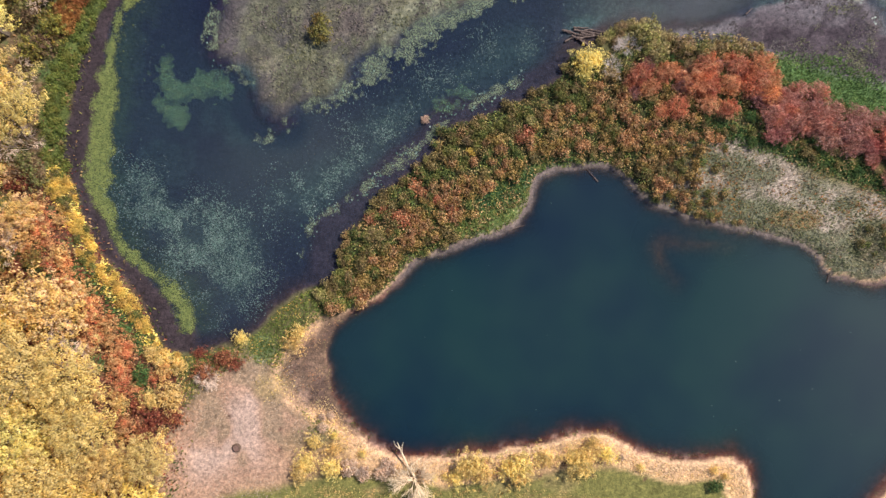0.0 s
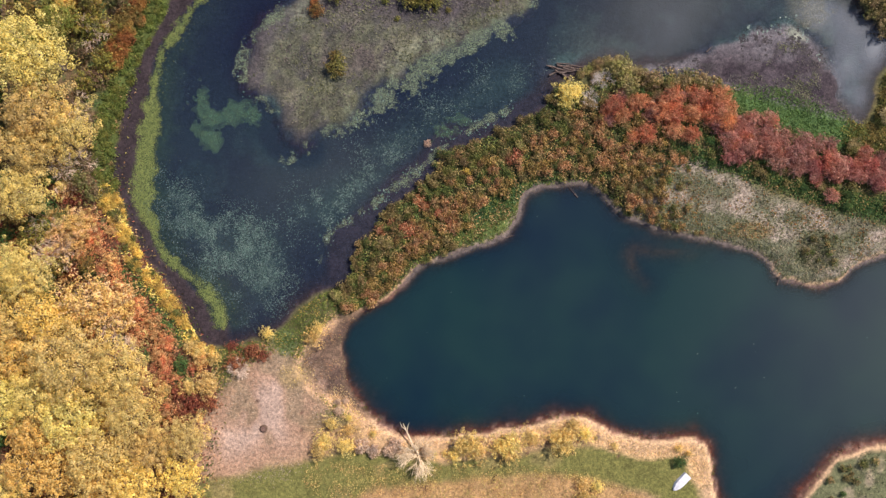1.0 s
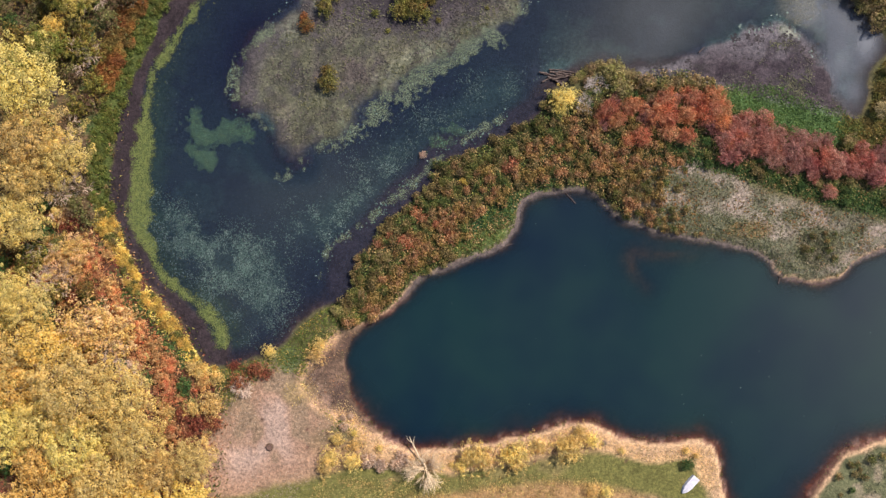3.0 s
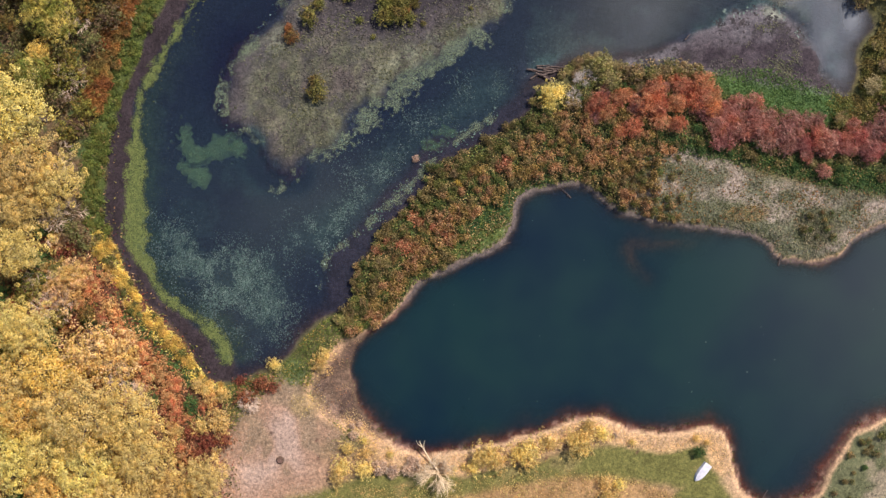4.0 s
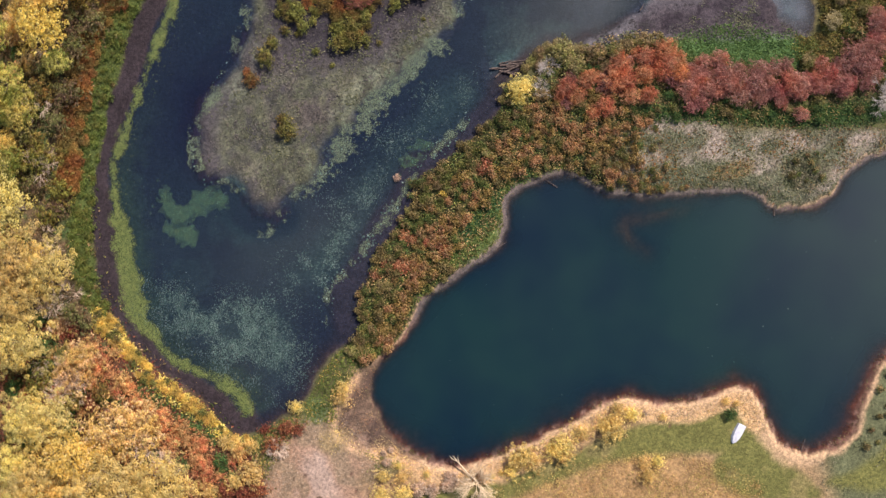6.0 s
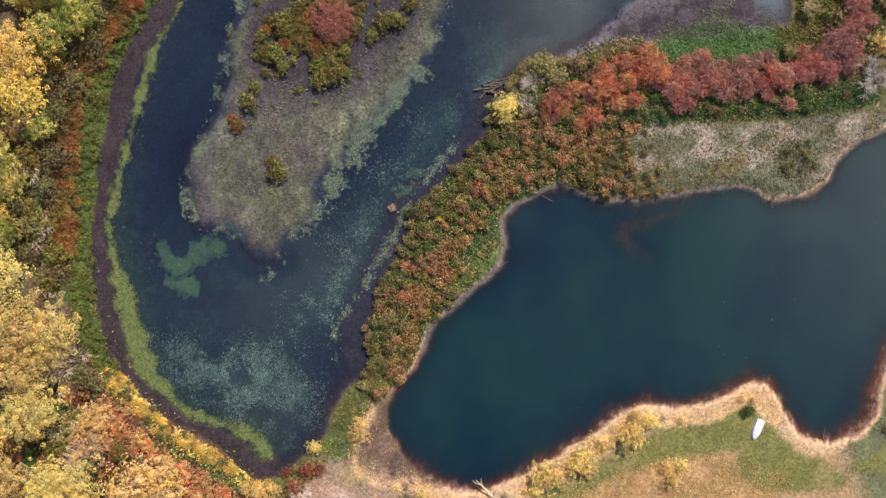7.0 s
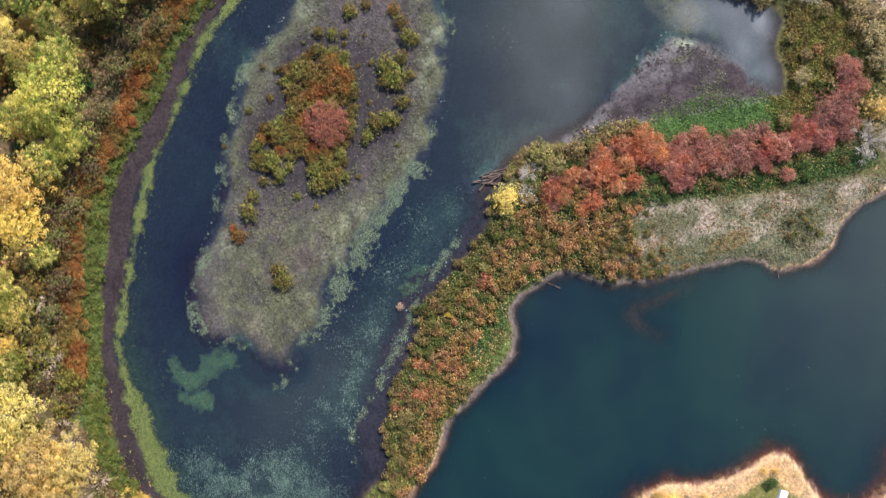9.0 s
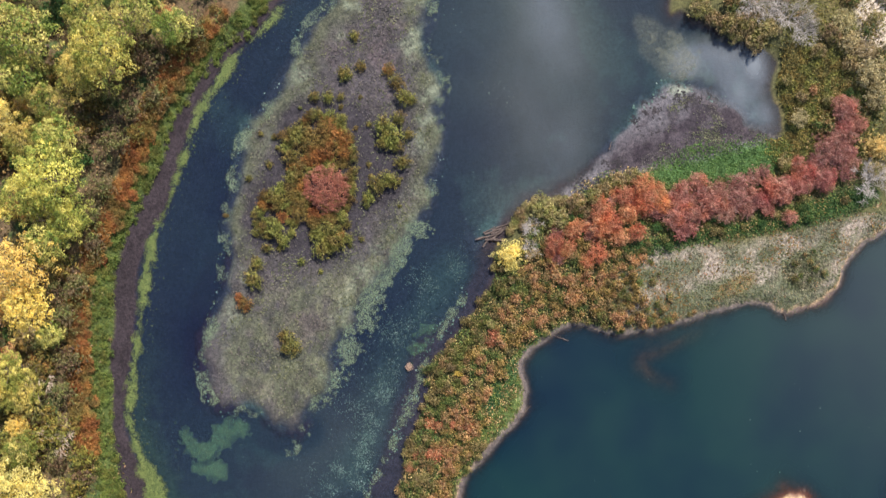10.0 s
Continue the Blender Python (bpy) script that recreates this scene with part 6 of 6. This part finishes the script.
hedge_crimson = Kind("sumac", "crimson", 2.1, 2.5, 0.05, 0.34, 0.135, "crimson sumac shrub in a hedge", "shrub", HEDGE_G, 3, 4, 1.0, 0.32, flat=0.9)
hedge_dusk = Kind("sumac", "dusk", 2.1, 2.2, 0.05, 0.34, 0.135, "dusky red half-bare sumac in a hedge", "shrub", HEDGE_G, 3, 4, 0.9, 0.45, flat=0.9)
isle_red = Kind("marsh_shrub", "salmon", 4.7, 3.0, 0.2, 0.42, 0.12, "wide round shrub of fine salmon red twigs", "shrub", ISLE_G, 1, 6, 0.9, 0.16)
isle_olive = Kind("marsh_shrub", "marsholive", 2.0, 2.0, 0.1, 0.45, 0.25, "olive and yellow-green shrub on dark mud", "shrub", ISLE_G, 4, 4, 1.0, 0.4)
isle_rust = Kind("marsh_shrub", "russet", 2.4, 2.2, 0.1, 0.42, 0.23, "rust and olive shrub on dark mud", "shrub", ISLE_G, 2, 4, 1.0, 0.35)
far_green = Kind("bank_shrub", "leafgreen", 2.0, 2.3, 0.1, 0.42, 0.26, "deep green shrub at the water's edge", "shrub", FAR_G, 2, 4, 1.0, 0.3)
far_tan = Kind("bank_shrub", "tan", 2.3, 2.6, 0.1, 0.42, 0.26, "straw-coloured shrub on the far bank", "shrub", FAR_G, 2, 4, 1.0, 0.3)
mossy = Kind("bank_shrub", "moss", 1.7, 1.7, 0.1, 0.38, 0.23, "mossy yellow-green shrub by the water", "shrub", SPIT_G, 3, 4, 1.0, 0.3)
spit_amber = Kind("low_shrub", "amber", 1.3, 1.5, 0.05, 0.30, 0.24, "low amber yellow shrub on the spit", "shrub", SPIT_G, 3, 4, 1.0, 0.5)
spit_orange = Kind("low_shrub", "embers", 1.3, 1.5, 0.05, 0.30, 0.25, "low orange-brown shrub on the spit", "shrub", SPIT_G, 4, 4, 1.0, 0.5)
spit_green_bush = Kind("leafy_shrub", "spitgreen", 1.3, 1.5, 0.05, 0.30, 0.24, "low green shrub on the spit", "shrub", SPIT_G, 3, 4, 1.0, 0.5)
spit_mixed = Kind("mixed_shrub", "thicket", 1.3, 1.5, 0.05, 0.30, 0.25, "low olive shrub with orange and yellow leaves", "shrub", SPIT_G, 4, 4, 1.0, 0.5)
spit_red = Kind("low_shrub", "spitred", 1.2, 1.0, 0.05, 0.28, 0.23, "low rose red shrub on the spit", "shrub", SPIT_G, 2, 4, 1.0, 0.5)
bank_rust = Kind("rust_shrub", "russet", 1.2, 1.2, 0.05, 0.32, 0.17, "low rust-coloured shrub behind the grassy bank", "shrub", WOOD_G, 3, 4, 1.0, 0.35)
bank_amber = Kind("bush", "amber", 1.1, 1.1, 0.05, 0.30, 0.16, "low amber bush above the mud", "bush", WOOD_G, 3, 4, 1.0, 0.4)

grass_clump = Kind("grass_clump", "clumps", 0.9, 0.7, 0.02, 0.26, 0.2, "clump of tall yellow-green grass on the bank", "grass", "grass clumps on the bank", 3, 4, 1.0, 0.6)

put(tree_pale, [p for p in PALE_TREES if p[1] < 44], 1)
put(tree_lemon, [p for p in PALE_TREES if p[1] >= 44], 1)
put(tree_gold, GOLD_TREES, 2)
put(tree_green, GREEN_TREES, 3)
put(tree_peach, PEACH_TREES, 4)
put(wood_brown, BROWN_SHRUBS, 5)
put(wood_olive, OLIVE_SHRUBS, 6)
put(wood_red, RED_SHRUBS, 7)
put(wood_rust, RUST_SHRUBS, 8)
put(far_green, UNDER_GREEN, 24)
put(wood_maroon, MAROON_SHRUBS, 8)
put(bush_gold, GOLD_SHRUBS, 9)
put(bush_blush, BLUSH_SHRUBS, 10)
put(bush_olive, OLIVE_SMALL, 11)
put(hedge_fire, FIRE_SHRUBS, 12)
put(hedge_crimson, CRIMSON_SHRUBS, 13)
put(hedge_dusk, DUSK_SHRUBS, 14)
put(isle_red, ISLAND_RED, 15)
put(isle_olive, ISLAND_OLIVE + ISLAND_EDGE, 16)
put(isle_rust, ISLAND_RUST, 17)
put(mossy, GREEN_SHRUBS, 18)
put(far_tan, TAN_SHRUBS, 19)
put(bush_gold, LEMON_SHRUBS, 20)
put(mossy, MOSSY_SHRUBS, 21)
put(bush_blush, [(-4.0, 23.2, 0.75)], 22)
put(mossy, [(27.4, 37.4, 1.1), (29.2, 38.6, 1.3), (25.9, 36.6, 0.9), (31.2, 39.3, 1.1), (28.6, 36.2, 1.0), (33.4, 39.4, 1.1)], 23)


def along(line, reach):
    return lambda x, y: ramp(-beside(line, x, y), -reach, -reach * 0.4)


seen = curve([(-103, -60), (-103, 52), (-50, 134), (10, 134), (120, 60), (118, -60)], True, 1)
in_wood = lambda x, y: ramp(depth_in(forest, x, y), 3, 5) * (depth_in(seen, x, y) > 3) * ramp(beside(rust_line, x, y), 2.2, 3.2) * ramp(beside(green_bank, x, y), 4, 5) * ramp(beside(green_line, x, y), 2.0, 2.8) * ramp(beside(yellow_line, x, y), 2.0, 2.8)
fill([bank_rust], [1], (-76, 8, 20, 112), 160, along(rust_line, 2.6), (0.8, 1.4), 33, 0.42, 90)
fill([bank_amber, spit_green_bush], [5, 1], (-78, -36, -24, 26), 70, lambda x, y: along(yellow_line, 2.0)(x, y) * ramp(beside(green_line, x, y), 1.2, 1.8) * dry(x, y, 0.5), (0.5, 1.0), 34, 0.5, 60)

fill([grass_clump], [1], (-72, 12, 8, 104), 230, along(green_bank, 2.6), (0.45, 0.95), 50, 0.5, 50)
fill([bank_amber, wood_olive, spit_green_bush], [0.1, 2, 3], (-74, 12, 8, 104), 120, lambda x, y: ramp(-np.abs(depth_in(marsh, x, y) + 0.7), -0.8, -0.2) * (beside(green_bank, x, y) < 4), (0.4, 0.75), 47, 0.75)
fill([tree_pale, tree_gold], [4, 1], (-104, -50, -66, 12), 24, lambda x, y: ramp(depth_in(forest, x, y), 12, 16) * (depth_in(seen, x, y) > 0), (3.2, 5.0), 30, 0.72)
fill([tree_lemon, tree_pale, tree_green], [2, 1.5, 4], (-104, 0, 10, 128), 30, lambda x, y: ramp(depth_in(forest, x, y), 17, 22) * (depth_in(seen, x, y) > 0), (3.6, 5.4), 31, 0.66)
fill([wood_brown, wood_olive, tree_peach, wood_rust, far_green], [4, 4, 1, 1, 2], (-104, 0, 14, 126), 170, in_wood, (1.2, 2.6), 32, 0.4)
fill([tree_peach, wood_rust, wood_olive, bush_gold, far_green, wood_red, wood_maroon], [4, 3, 1, 2, 1.2, 3, 2], (-90, -44, -50, 14), 90, in_wood, (1.0, 2.0), 41, 0.5)

def in_spit(lo, hi):
    """A share of the spit's breadth: 0 at the marsh, 1 at the pond."""
    def weight(x, y):
        dp, dm, _, _ = depths(x, y)
        t = -dm / np.maximum(-dm - dp, 0.1) + 0.12 * fbm(x, y, 6, 601)
        return ramp(depth_in(spit, x, y), -4.5, -3.2) * np.where(depth_in(pond, x, y) > -2.2, dry(x, y, 0.5), dry(x, y, -0.6)) * ramp(-depth_in(spit_grass, x, y), -0.5, 0.3) * ramp(beside(emerald, x, y), 1.4, 2.4) * (t > lo) * (t < hi)
    return weight


put(spit_red, [(-5.5, 11.6, 1.3), (-4.2, 10.6, 1.0), (-7.3, 6.2, 1.4), (-8.6, 6.8, 1.1), (13.2, 20.6, 1.3), (12.0, 19.8, 0.9), (0.7, 7.9, 1.2), (-13.2, 6.1, 1.0), (-10.8, 7.6, 1.0), (-2.0, 9.6, 0.9)], 61)
fill([spit_green_bush, mossy, spit_mixed], [6, 2, 2], (-26, 60, -12, 42), 170, in_spit(-1, 0.34), (0.65, 1.15), 35, 0.52, 16)
fill([spit_orange, spit_mixed, spit_green_bush, spit_amber], [11, 2, 1.2, 0.15], (-26, 60, -12, 42), 210, in_spit(0.28, 0.8), (0.7, 1.25), 42, 0.54, 16)
fill([spit_mixed, spit_green_bush, spit_orange], [3, 4, 2], (-26, 60, -12, 42), 60, in_spit(0.76, 2), (0.5, 0.95), 43, 0.6, 16)
fill([spit_mixed, spit_green_bush, spit_orange], [3, 3, 1.5], (30, 56, 4, 24), 60, lambda x, y: ramp(depth_in(meadow, x, y), -3, 0) * ramp(-x + 5 * fbm(x, y, 5, 603), -50, -38) * dry(x, y, 0.8), (0.35, 0.9), 62, 0.7)
fill([spit_green_bush, mossy, spit_mixed, far_green], [3, 0.5, 1, 2], (28, 100, 10, 42), 70, lambda x, y: np.maximum(ramp(depth_in(spit_green, x, y), -1, 1), along(hedge, 6)(x, y)) * dry(x, y, 1.0) * ramp(-depth_in(meadow, x, y), 0, 1) * ramp(-depth_in(green_patch, x, y), 0, 1), (0.5, 1.0), 36, 0.6)
fill([spit_green_bush, spit_mixed], [1, 2], (64, 82, -5, 10), 9, lambda x, y: ramp(-np.hypot(x - 72.3, y - 1.8), -5, -3.5) * dry(x, y, 0.8), (0.4, 0.75), 49, 0.7)
fill([hedge_fire, hedge_dusk], [1, 1], (30, 60, 22, 36), 30, along(hedge, 3.6), (0.9, 1.6), 44, 0.34)
fill([hedge_crimson, hedge_dusk], [2, 1], (50, 98, 14, 32), 46, along(hedge, 3.0), (1.0, 1.8), 45, 0.32)
fill([mossy, far_tan, spit_mixed, spit_orange], [3, 1, 3, 3], (78, 116, 12, 66), 70, lambda x, y: dry(x, y, 1.2) * ramp(-depth_in(meadow, x, y), 0, 2), (0.9, 1.9), 37, 0.7)
fill([bush_gold, bush_blush, bank_amber], [3, 3, 1], (-30, 50, -42, -24), 34, lambda x, y: along(verge, 2.2)(x, y) * dry(x, y, 1.4), (0.5, 1.0), 38, 0.8)
fill([isle_olive, isle_rust], [5, 1], (-30, 30, 30, 90), 90, lambda x, y: ramp(depth_in(thicket, x, y), -0.3, 0.8), (0.7, 1.4), 46, 0.4, 60)
fill([isle_olive], [1], (-30, 30, 30, 90), 26, lambda x, y: ramp(depth_in(dark_core, x, y) + 5, 0, 4) * 0.9, (0.35, 0.8), 39, 0.9)
fill([spit_green_bush, spit_mixed, bush_olive], [3, 3, 1], (66, 84, -52, -34), 16, lambda x, y: dry(x, y, 1.8) * ramp(depth_in(pond, x, y), -7, -5) * 0.8, (0.4, 0.9), 40, 0.8)


# ---- bare shrubs, dead tree, driftwood ----
def bare_plant(name, radius, height, wood, label, category, group, seed, arms=9, sprays=4, spread=0.3, girth=1.0):
    """Leafless branches that fork twice."""
    r = np.random.default_rng(seed)
    root = tagged(empty(name), label, category, group)
    thick, thin = [], []
    for k in range(arms):
        a = r.uniform(0, 6.283)
        foot = np.append(r.normal(0, spread * radius, 2), -0.12)
        e = foot + np.array([np.cos(a), np.sin(a), 0]) * radius * r.uniform(0.25, 0.75) + np.array([0, 0, height * r.uniform(0.45, 0.85)])
        mid = (foot + e) * 0.5 + r.normal(0, 0.09, 3) * radius
        g = (0.012 + 0.007 * radius) * girth
        thick.append(tube([foot, mid, e], [g * 1.3, g, g * 0.5], 4))
        for s in range(sprays):
            t = r.uniform(0.4, 1.0)
            p = mid * (1 - t) + e * t
            b = a + r.uniform(-0.9, 0.9)
            q = p + np.array([np.cos(b), np.sin(b), r.uniform(0.0, 0.7)]) * radius * r.uniform(0.25, 0.5)
            thin.append(tube([p, (p + q) / 2 + r.normal(0, 0.04, 3) * radius, q], [g * 0.6, g * 0.45, g * 0.2], 3))
            for _ in range(2):
                c = b + r.uniform(-0.9, 0.9)
                u = q + np.array([np.cos(c), np.sin(c), r.uniform(-0.2, 0.5)]) * radius * r.uniform(0.12, 0.28)
                thin.append(tube([(p + q) / 2, q * 0.4 + u * 0.6, u], [g * 0.4, g * 0.3, g * 0.15], 3))
    part("bough", join_tubes("bough", thick), wood, root)
    part("crown", join_tubes("crown", thin), wood, root)
    return root


def stand(ob, x, y, turn=0.0, drop=0.0):
    ob.matrix_basis = pose(x, y, float(height_at(np.array([x]), np.array([y]))[0]) - drop, 0, 0, turn)
    return ob


for k, (x, y, rad) in enumerate(BARE_SHRUBS):
    stand(bare_plant("bare_shrub", rad, rad * 0.9, M_TWIG, "leafless shrub of bleached grey twigs", "shrub", "bare shrubs", 900 + k, 26, 8), x, y)


M_PINKTWIG = wood_material("tan_twigs", (0.50, 0.36, 0.26), (0.74, 0.58, 0.44))
forms = [bare_plant("bare_shrub", 2.6, 4.6, M_PINKTWIG, "half-bare shrub of tan twigs at the wood's edge", "shrub", "bare shrubs", 920 + k, 14, 8) for k in range(2)]
r = np.random.default_rng(921)
for k, (x, y) in enumerate([(-76.7, 1.5), (-74.7, 4.8), (-73.9, 17.5), (-70.7, 19.1), (-62.0, -16.9), (-68.2, -7.2), (-64.6, -11.4), (-78.0, 8.0), (-81.0, -3.0), (-66.0, 56.0), (-61.0, 66.0), (-69.0, 44.0), (-50.0, 82.0), (-72.0, 30.0), (-74.8, 1.0), (-65.6, -8.6), (-69.4, -8.4), (-63.4, -13.6), (-80.5, -8.5), (-76.0, -14.5)]):
    m = pose(x, y, float(height_at(np.array([x]), np.array([y]))[0]), 0, 0, r.uniform(0, 360))
    if k < 2:
        forms[k].matrix_basis = m
    else:
        copy_thing(forms[k % 2], m)


stand(bare_plant("bare_shrub", 1.9, 1.5, M_PINKTWIG, "pale pinkish withered shrub of fine twigs", "shrub", "bare shrubs", 940, 40, 8, 0.1, 1.4), -40.6, -20.5)


def dead_tree():
    """A bleached dead tree that has toppled towards the pond."""
    root = bare_plant("dead_tree", 3.6, 3.0, M_DEAD, "bleached leafless dead tree leaning over the bank", "tree", "", 950, 26, 9, 0.03, 1.35)
    r = np.random.default_rng(951)
    part("trunk", join_tubes("trunk", [
        tube([(0.2, -0.4, 0.2), (-1.2, 2.2, 0.7), (-2.3, 4.6, 0.7), (-3.0, 6.3, 0.9)], [0.22, 0.17, 0.12, 0.05], 7),
        tube([(-2.2, 4.4, 0.7), (-2.2, 5.6, 1.1), (-1.9, 6.4, 1.2)], [0.09, 0.06, 0.03], 5),
        tube([(-2.5, 5.0, 0.7), (-3.3, 5.8, 1.1), (-3.6, 6.6, 1.0)], [0.08, 0.05, 0.02], 5),
        tube([(-1.0, 1.8, 0.6), (0.3, 3.2, 0.9), (1.4, 3.9, 0.9)], [0.09, 0.06, 0.02], 5)]), M_DEAD, root)
    return root


stand(dead_tree(), -5.6, -37.6)


def driftwood(name, points, girth, label, seed):
    r = np.random.default_rng(seed)
    p = np.array(points, float)
    root = tagged(empty(name), label, "log", "driftwood at the spit's tip")
    part("stem", join_tubes("stem", [tube(p, girth * np.linspace(1.0, 0.45, len(p)), 8)]), M_DRIFT, root)
    for _ in range(3):
        i = r.integers(1, len(p) - 1)
        e = p[i] + np.array([r.uniform(-0.4, 0.4), r.uniform(-0.4, 0.4), r.uniform(0.05, 0.25)])
        part("branch_stub", join_tubes("branch_stub", [tube([p[i], (p[i] + e) / 2 + (0, 0, 0.08), e], [girth * 0.45, girth * 0.3, girth * 0.12], 5)]), M_DRIFT, root)
    return root


for k, (x, y, turn, length, girth) in enumerate([(21.6, 37.9, -16, 4.0, 0.20), (23.6, 38.2, -8, 4.4, 0.22), (22.4, 36.8, -30, 3.2, 0.18), (25.2, 38.3, -4, 4.2, 0.16), (23.4, 37.2, 8, 3.2, 0.24), (21.0, 37.0, 18, 2.4, 0.16), (51.2, 41.6, 38, 1.6, 0.12), (24.2, 37.6, -14, 3.4, 0.20), (22.6, 38.8, -2, 2.6, 0.14), (23.0, 36.3, -40, 2.6, 0.16), (25.6, 37.4, -20, 2.8, 0.18), (20.2, 38.2, -24, 1.8, 0.12)]):
    r = np.random.default_rng(960 + k)
    line = [(t * length, r.uniform(-0.12, 0.12), 0.10 + 0.03 * (k % 5) + r.uniform(-0.02, 0.05)) for t in (-0.5, -0.25, 0, 0.25, 0.5)]
    ob = driftwood("driftwood_log", line, girth, "weathered brown driftwood log with broken stubs", 970 + k)
    ob.matrix_basis = pose(x, y, 0.02, 0, 0, turn)

# a dead snag in the pond's cove, one at the point, and one in the southern bay
for k, (x, y, turn, length) in enumerate([(24.4, 13.6, 130, 3.0), (64.4, -3.4, 70, 2.4), (56.8, -48.6, 60, 2.6), (11.6, 4.6, 20, 3.0)]):
    r = np.random.default_rng(985 + k)
    line = [(t * length, r.uniform(-0.15, 0.15), 0.05 + 0.1 * (t + 0.5)) for t in (-0.5, -0.2, 0.1, 0.5)]
    ob = driftwood("dead_branch", line, 0.10, "dead grey branch lying in shallow water", 990 + k)
    ob.matrix_basis = pose(x, y, 0.03, 0, 0, turn)


# ---- stump in the clearing ----
def stump():
    root = tagged(empty("tree_stump"), "dark weathered tree stump in the pale clearing", "stump")
    r = np.random.default_rng(77)
    bm = bmesh.new()
    rings = []
    for z, k in ((0.0, 1.35), (0.15, 1.05), (0.38, 0.92), (0.42, 0.86)):
        rings.append([bm.verts.new((0.62 * k * (1 + 0.08 * math.sin(5 * a + 1)) * math.cos(a), 0.62 * k * (1 + 0.08 * math.sin(3 * a)) * math.sin(a), z)) for a in [6.28318 * i / 18 for i in range(18)]])
    for lo, hi in zip(rings, rings[1:]):
        for i in range(18):
            bm.faces.new((lo[i], lo[(i + 1) % 18], hi[(i + 1) % 18], hi[i]))
    me = bpy.data.meshes.new("bark")
    bm.to_mesh(me)
    bm.free()
    part("bark", me, wood_material("stump_bark", (0.06, 0.04, 0.03), (0.14, 0.09, 0.06)), root)
    top = [(0.53 * (1 + 0.08 * math.sin(5 * a + 1)) * math.cos(a), 0.53 * (1 + 0.08 * math.sin(3 * a)) * math.sin(a), 0.40 + 0.02 * math.sin(3 * a)) for a in [6.28318 * i / 18 for i in range(18)]]
    part("cut_face", mesh_list("cut_face", top + [(0, 0, 0.36)], [(i, (i + 1) % 18, 18) for i in range(18)]), wood_material("stump_wood", (0.10, 0.06, 0.045), (0.20, 0.12, 0.09)), root)
    return root


stand(stump(), -35.9, -32.6, 20, 0.04)


# ---- boat ----
def boat():
    """A small flat-bottomed boat lying keel up on the lawn."""
    root = tagged(empty("rowing_boat"), "white flat-bottomed boat lying upturned on the lawn", "boat")
    white, nt, b = material("white_hull_paint", 0.45, 0.4)
    n = world_noise(nt, 1.5, 5, 0.7)
    nt.links.new(colour_ramp(nt, n, [(0.3, (0.55, 0.54, 0.57)), (0.55, (0.70, 0.68, 0.71)), (0.75, (0.76, 0.75, 0.77))]), b.inputs["Base Color"])
    bump(nt, b, n, 0.2, 0.02)
    stations = [(-2.1, 0.72, 0.64, 0.50), (-1.2, 0.74, 0.62, 0.54), (0.0, 0.76, 0.62, 0.56), (1.0, 0.66, 0.50, 0.52), (1.7, 0.40, 0.28, 0.46), (2.15, 0.08, 0.05, 0.34)]
    bm = bmesh.new()
    rows = []
    for x, rim, floor, top in stations:
        rows.append([bm.verts.new(v) for v in ((x, -rim, 0.04), (x, -(rim + floor) / 2 - 0.02, top * 0.6), (x, -floor, top - 0.03), (x, 0, top), (x, floor, top - 0.03), (x, (rim + floor) / 2 + 0.02, top * 0.6), (x, rim, 0.04))])
    for a, c in zip(rows, rows[1:]):
        for i in range(6):
            bm.faces.new((a[i], c[i], c[i + 1], a[i + 1]))
    bm.faces.new(list(reversed(rows[-1])))
    bmesh.ops.recalc_face_normals(bm, faces=bm.faces)
    bmesh.ops.solidify(bm, geom=bm.faces[:], thickness=0.03)
    me = bpy.data.meshes.new("hull")
    bm.to_mesh(me)
    bm.free()
    part("hull", me, white, root)

    def bar(name, x0, x1, y0, y1, z0, z1, mat, label=""):
        bm = bmesh.new()
        bmesh.ops.create_cube(bm, size=1.0, matrix=Matrix.Translation(((x0 + x1) / 2, (y0 + y1) / 2, (z0 + z1) / 2)) @ Matrix.Diagonal((x1 - x0, y1 - y0, z1 - z0, 1)))
        bmesh.ops.bevel(bm, geom=bm.edges[:], offset=0.012, segments=2, affect="EDGES")
        me = bpy.data.meshes.new(name)
        bm.to_mesh(me)
        bm.free()
        return part(name, me, mat, root, label)
    grey, _, gb = material("grey_aluminium", 0.4, 0.5)
    gb.inputs["Base Color"].default_value, gb.inputs["Metallic"].default_value = (0.5, 0.5, 0.52, 1), 0.6
    bar("transom", -2.16, -2.09, -0.62, 0.62, 0.04, 0.48, white, "square white transom board")
    bar("keel", -2.0, 1.9, -0.025, 0.025, 0.53, 0.60, white)
    for y in (-0.32, 0.32):
        bar("strake", -2.0, 1.2, y - 0.02, y + 0.02, 0.53, 0.585, white)
    for s in (-1, 1):
        rim = tube([(x, s * (r + 0.02), 0.05) for x, r, _, _ in stations], [0.03] * 6, 6)
        part("gunwale", join_tubes("gunwale", [rim]), grey, root, "grey metal gunwale")
    return root


b = boat()
b.matrix_basis = pose(45.0, -42.7, float(height_at(np.array([45.0]), np.array([-42.7]))[0]) - 0.02, 0, 0, 226) @ Matrix.Diagonal((0.95, 1.12, 1.0, 1.0))

for kind in Kind.all_kinds:
    kind.finish()
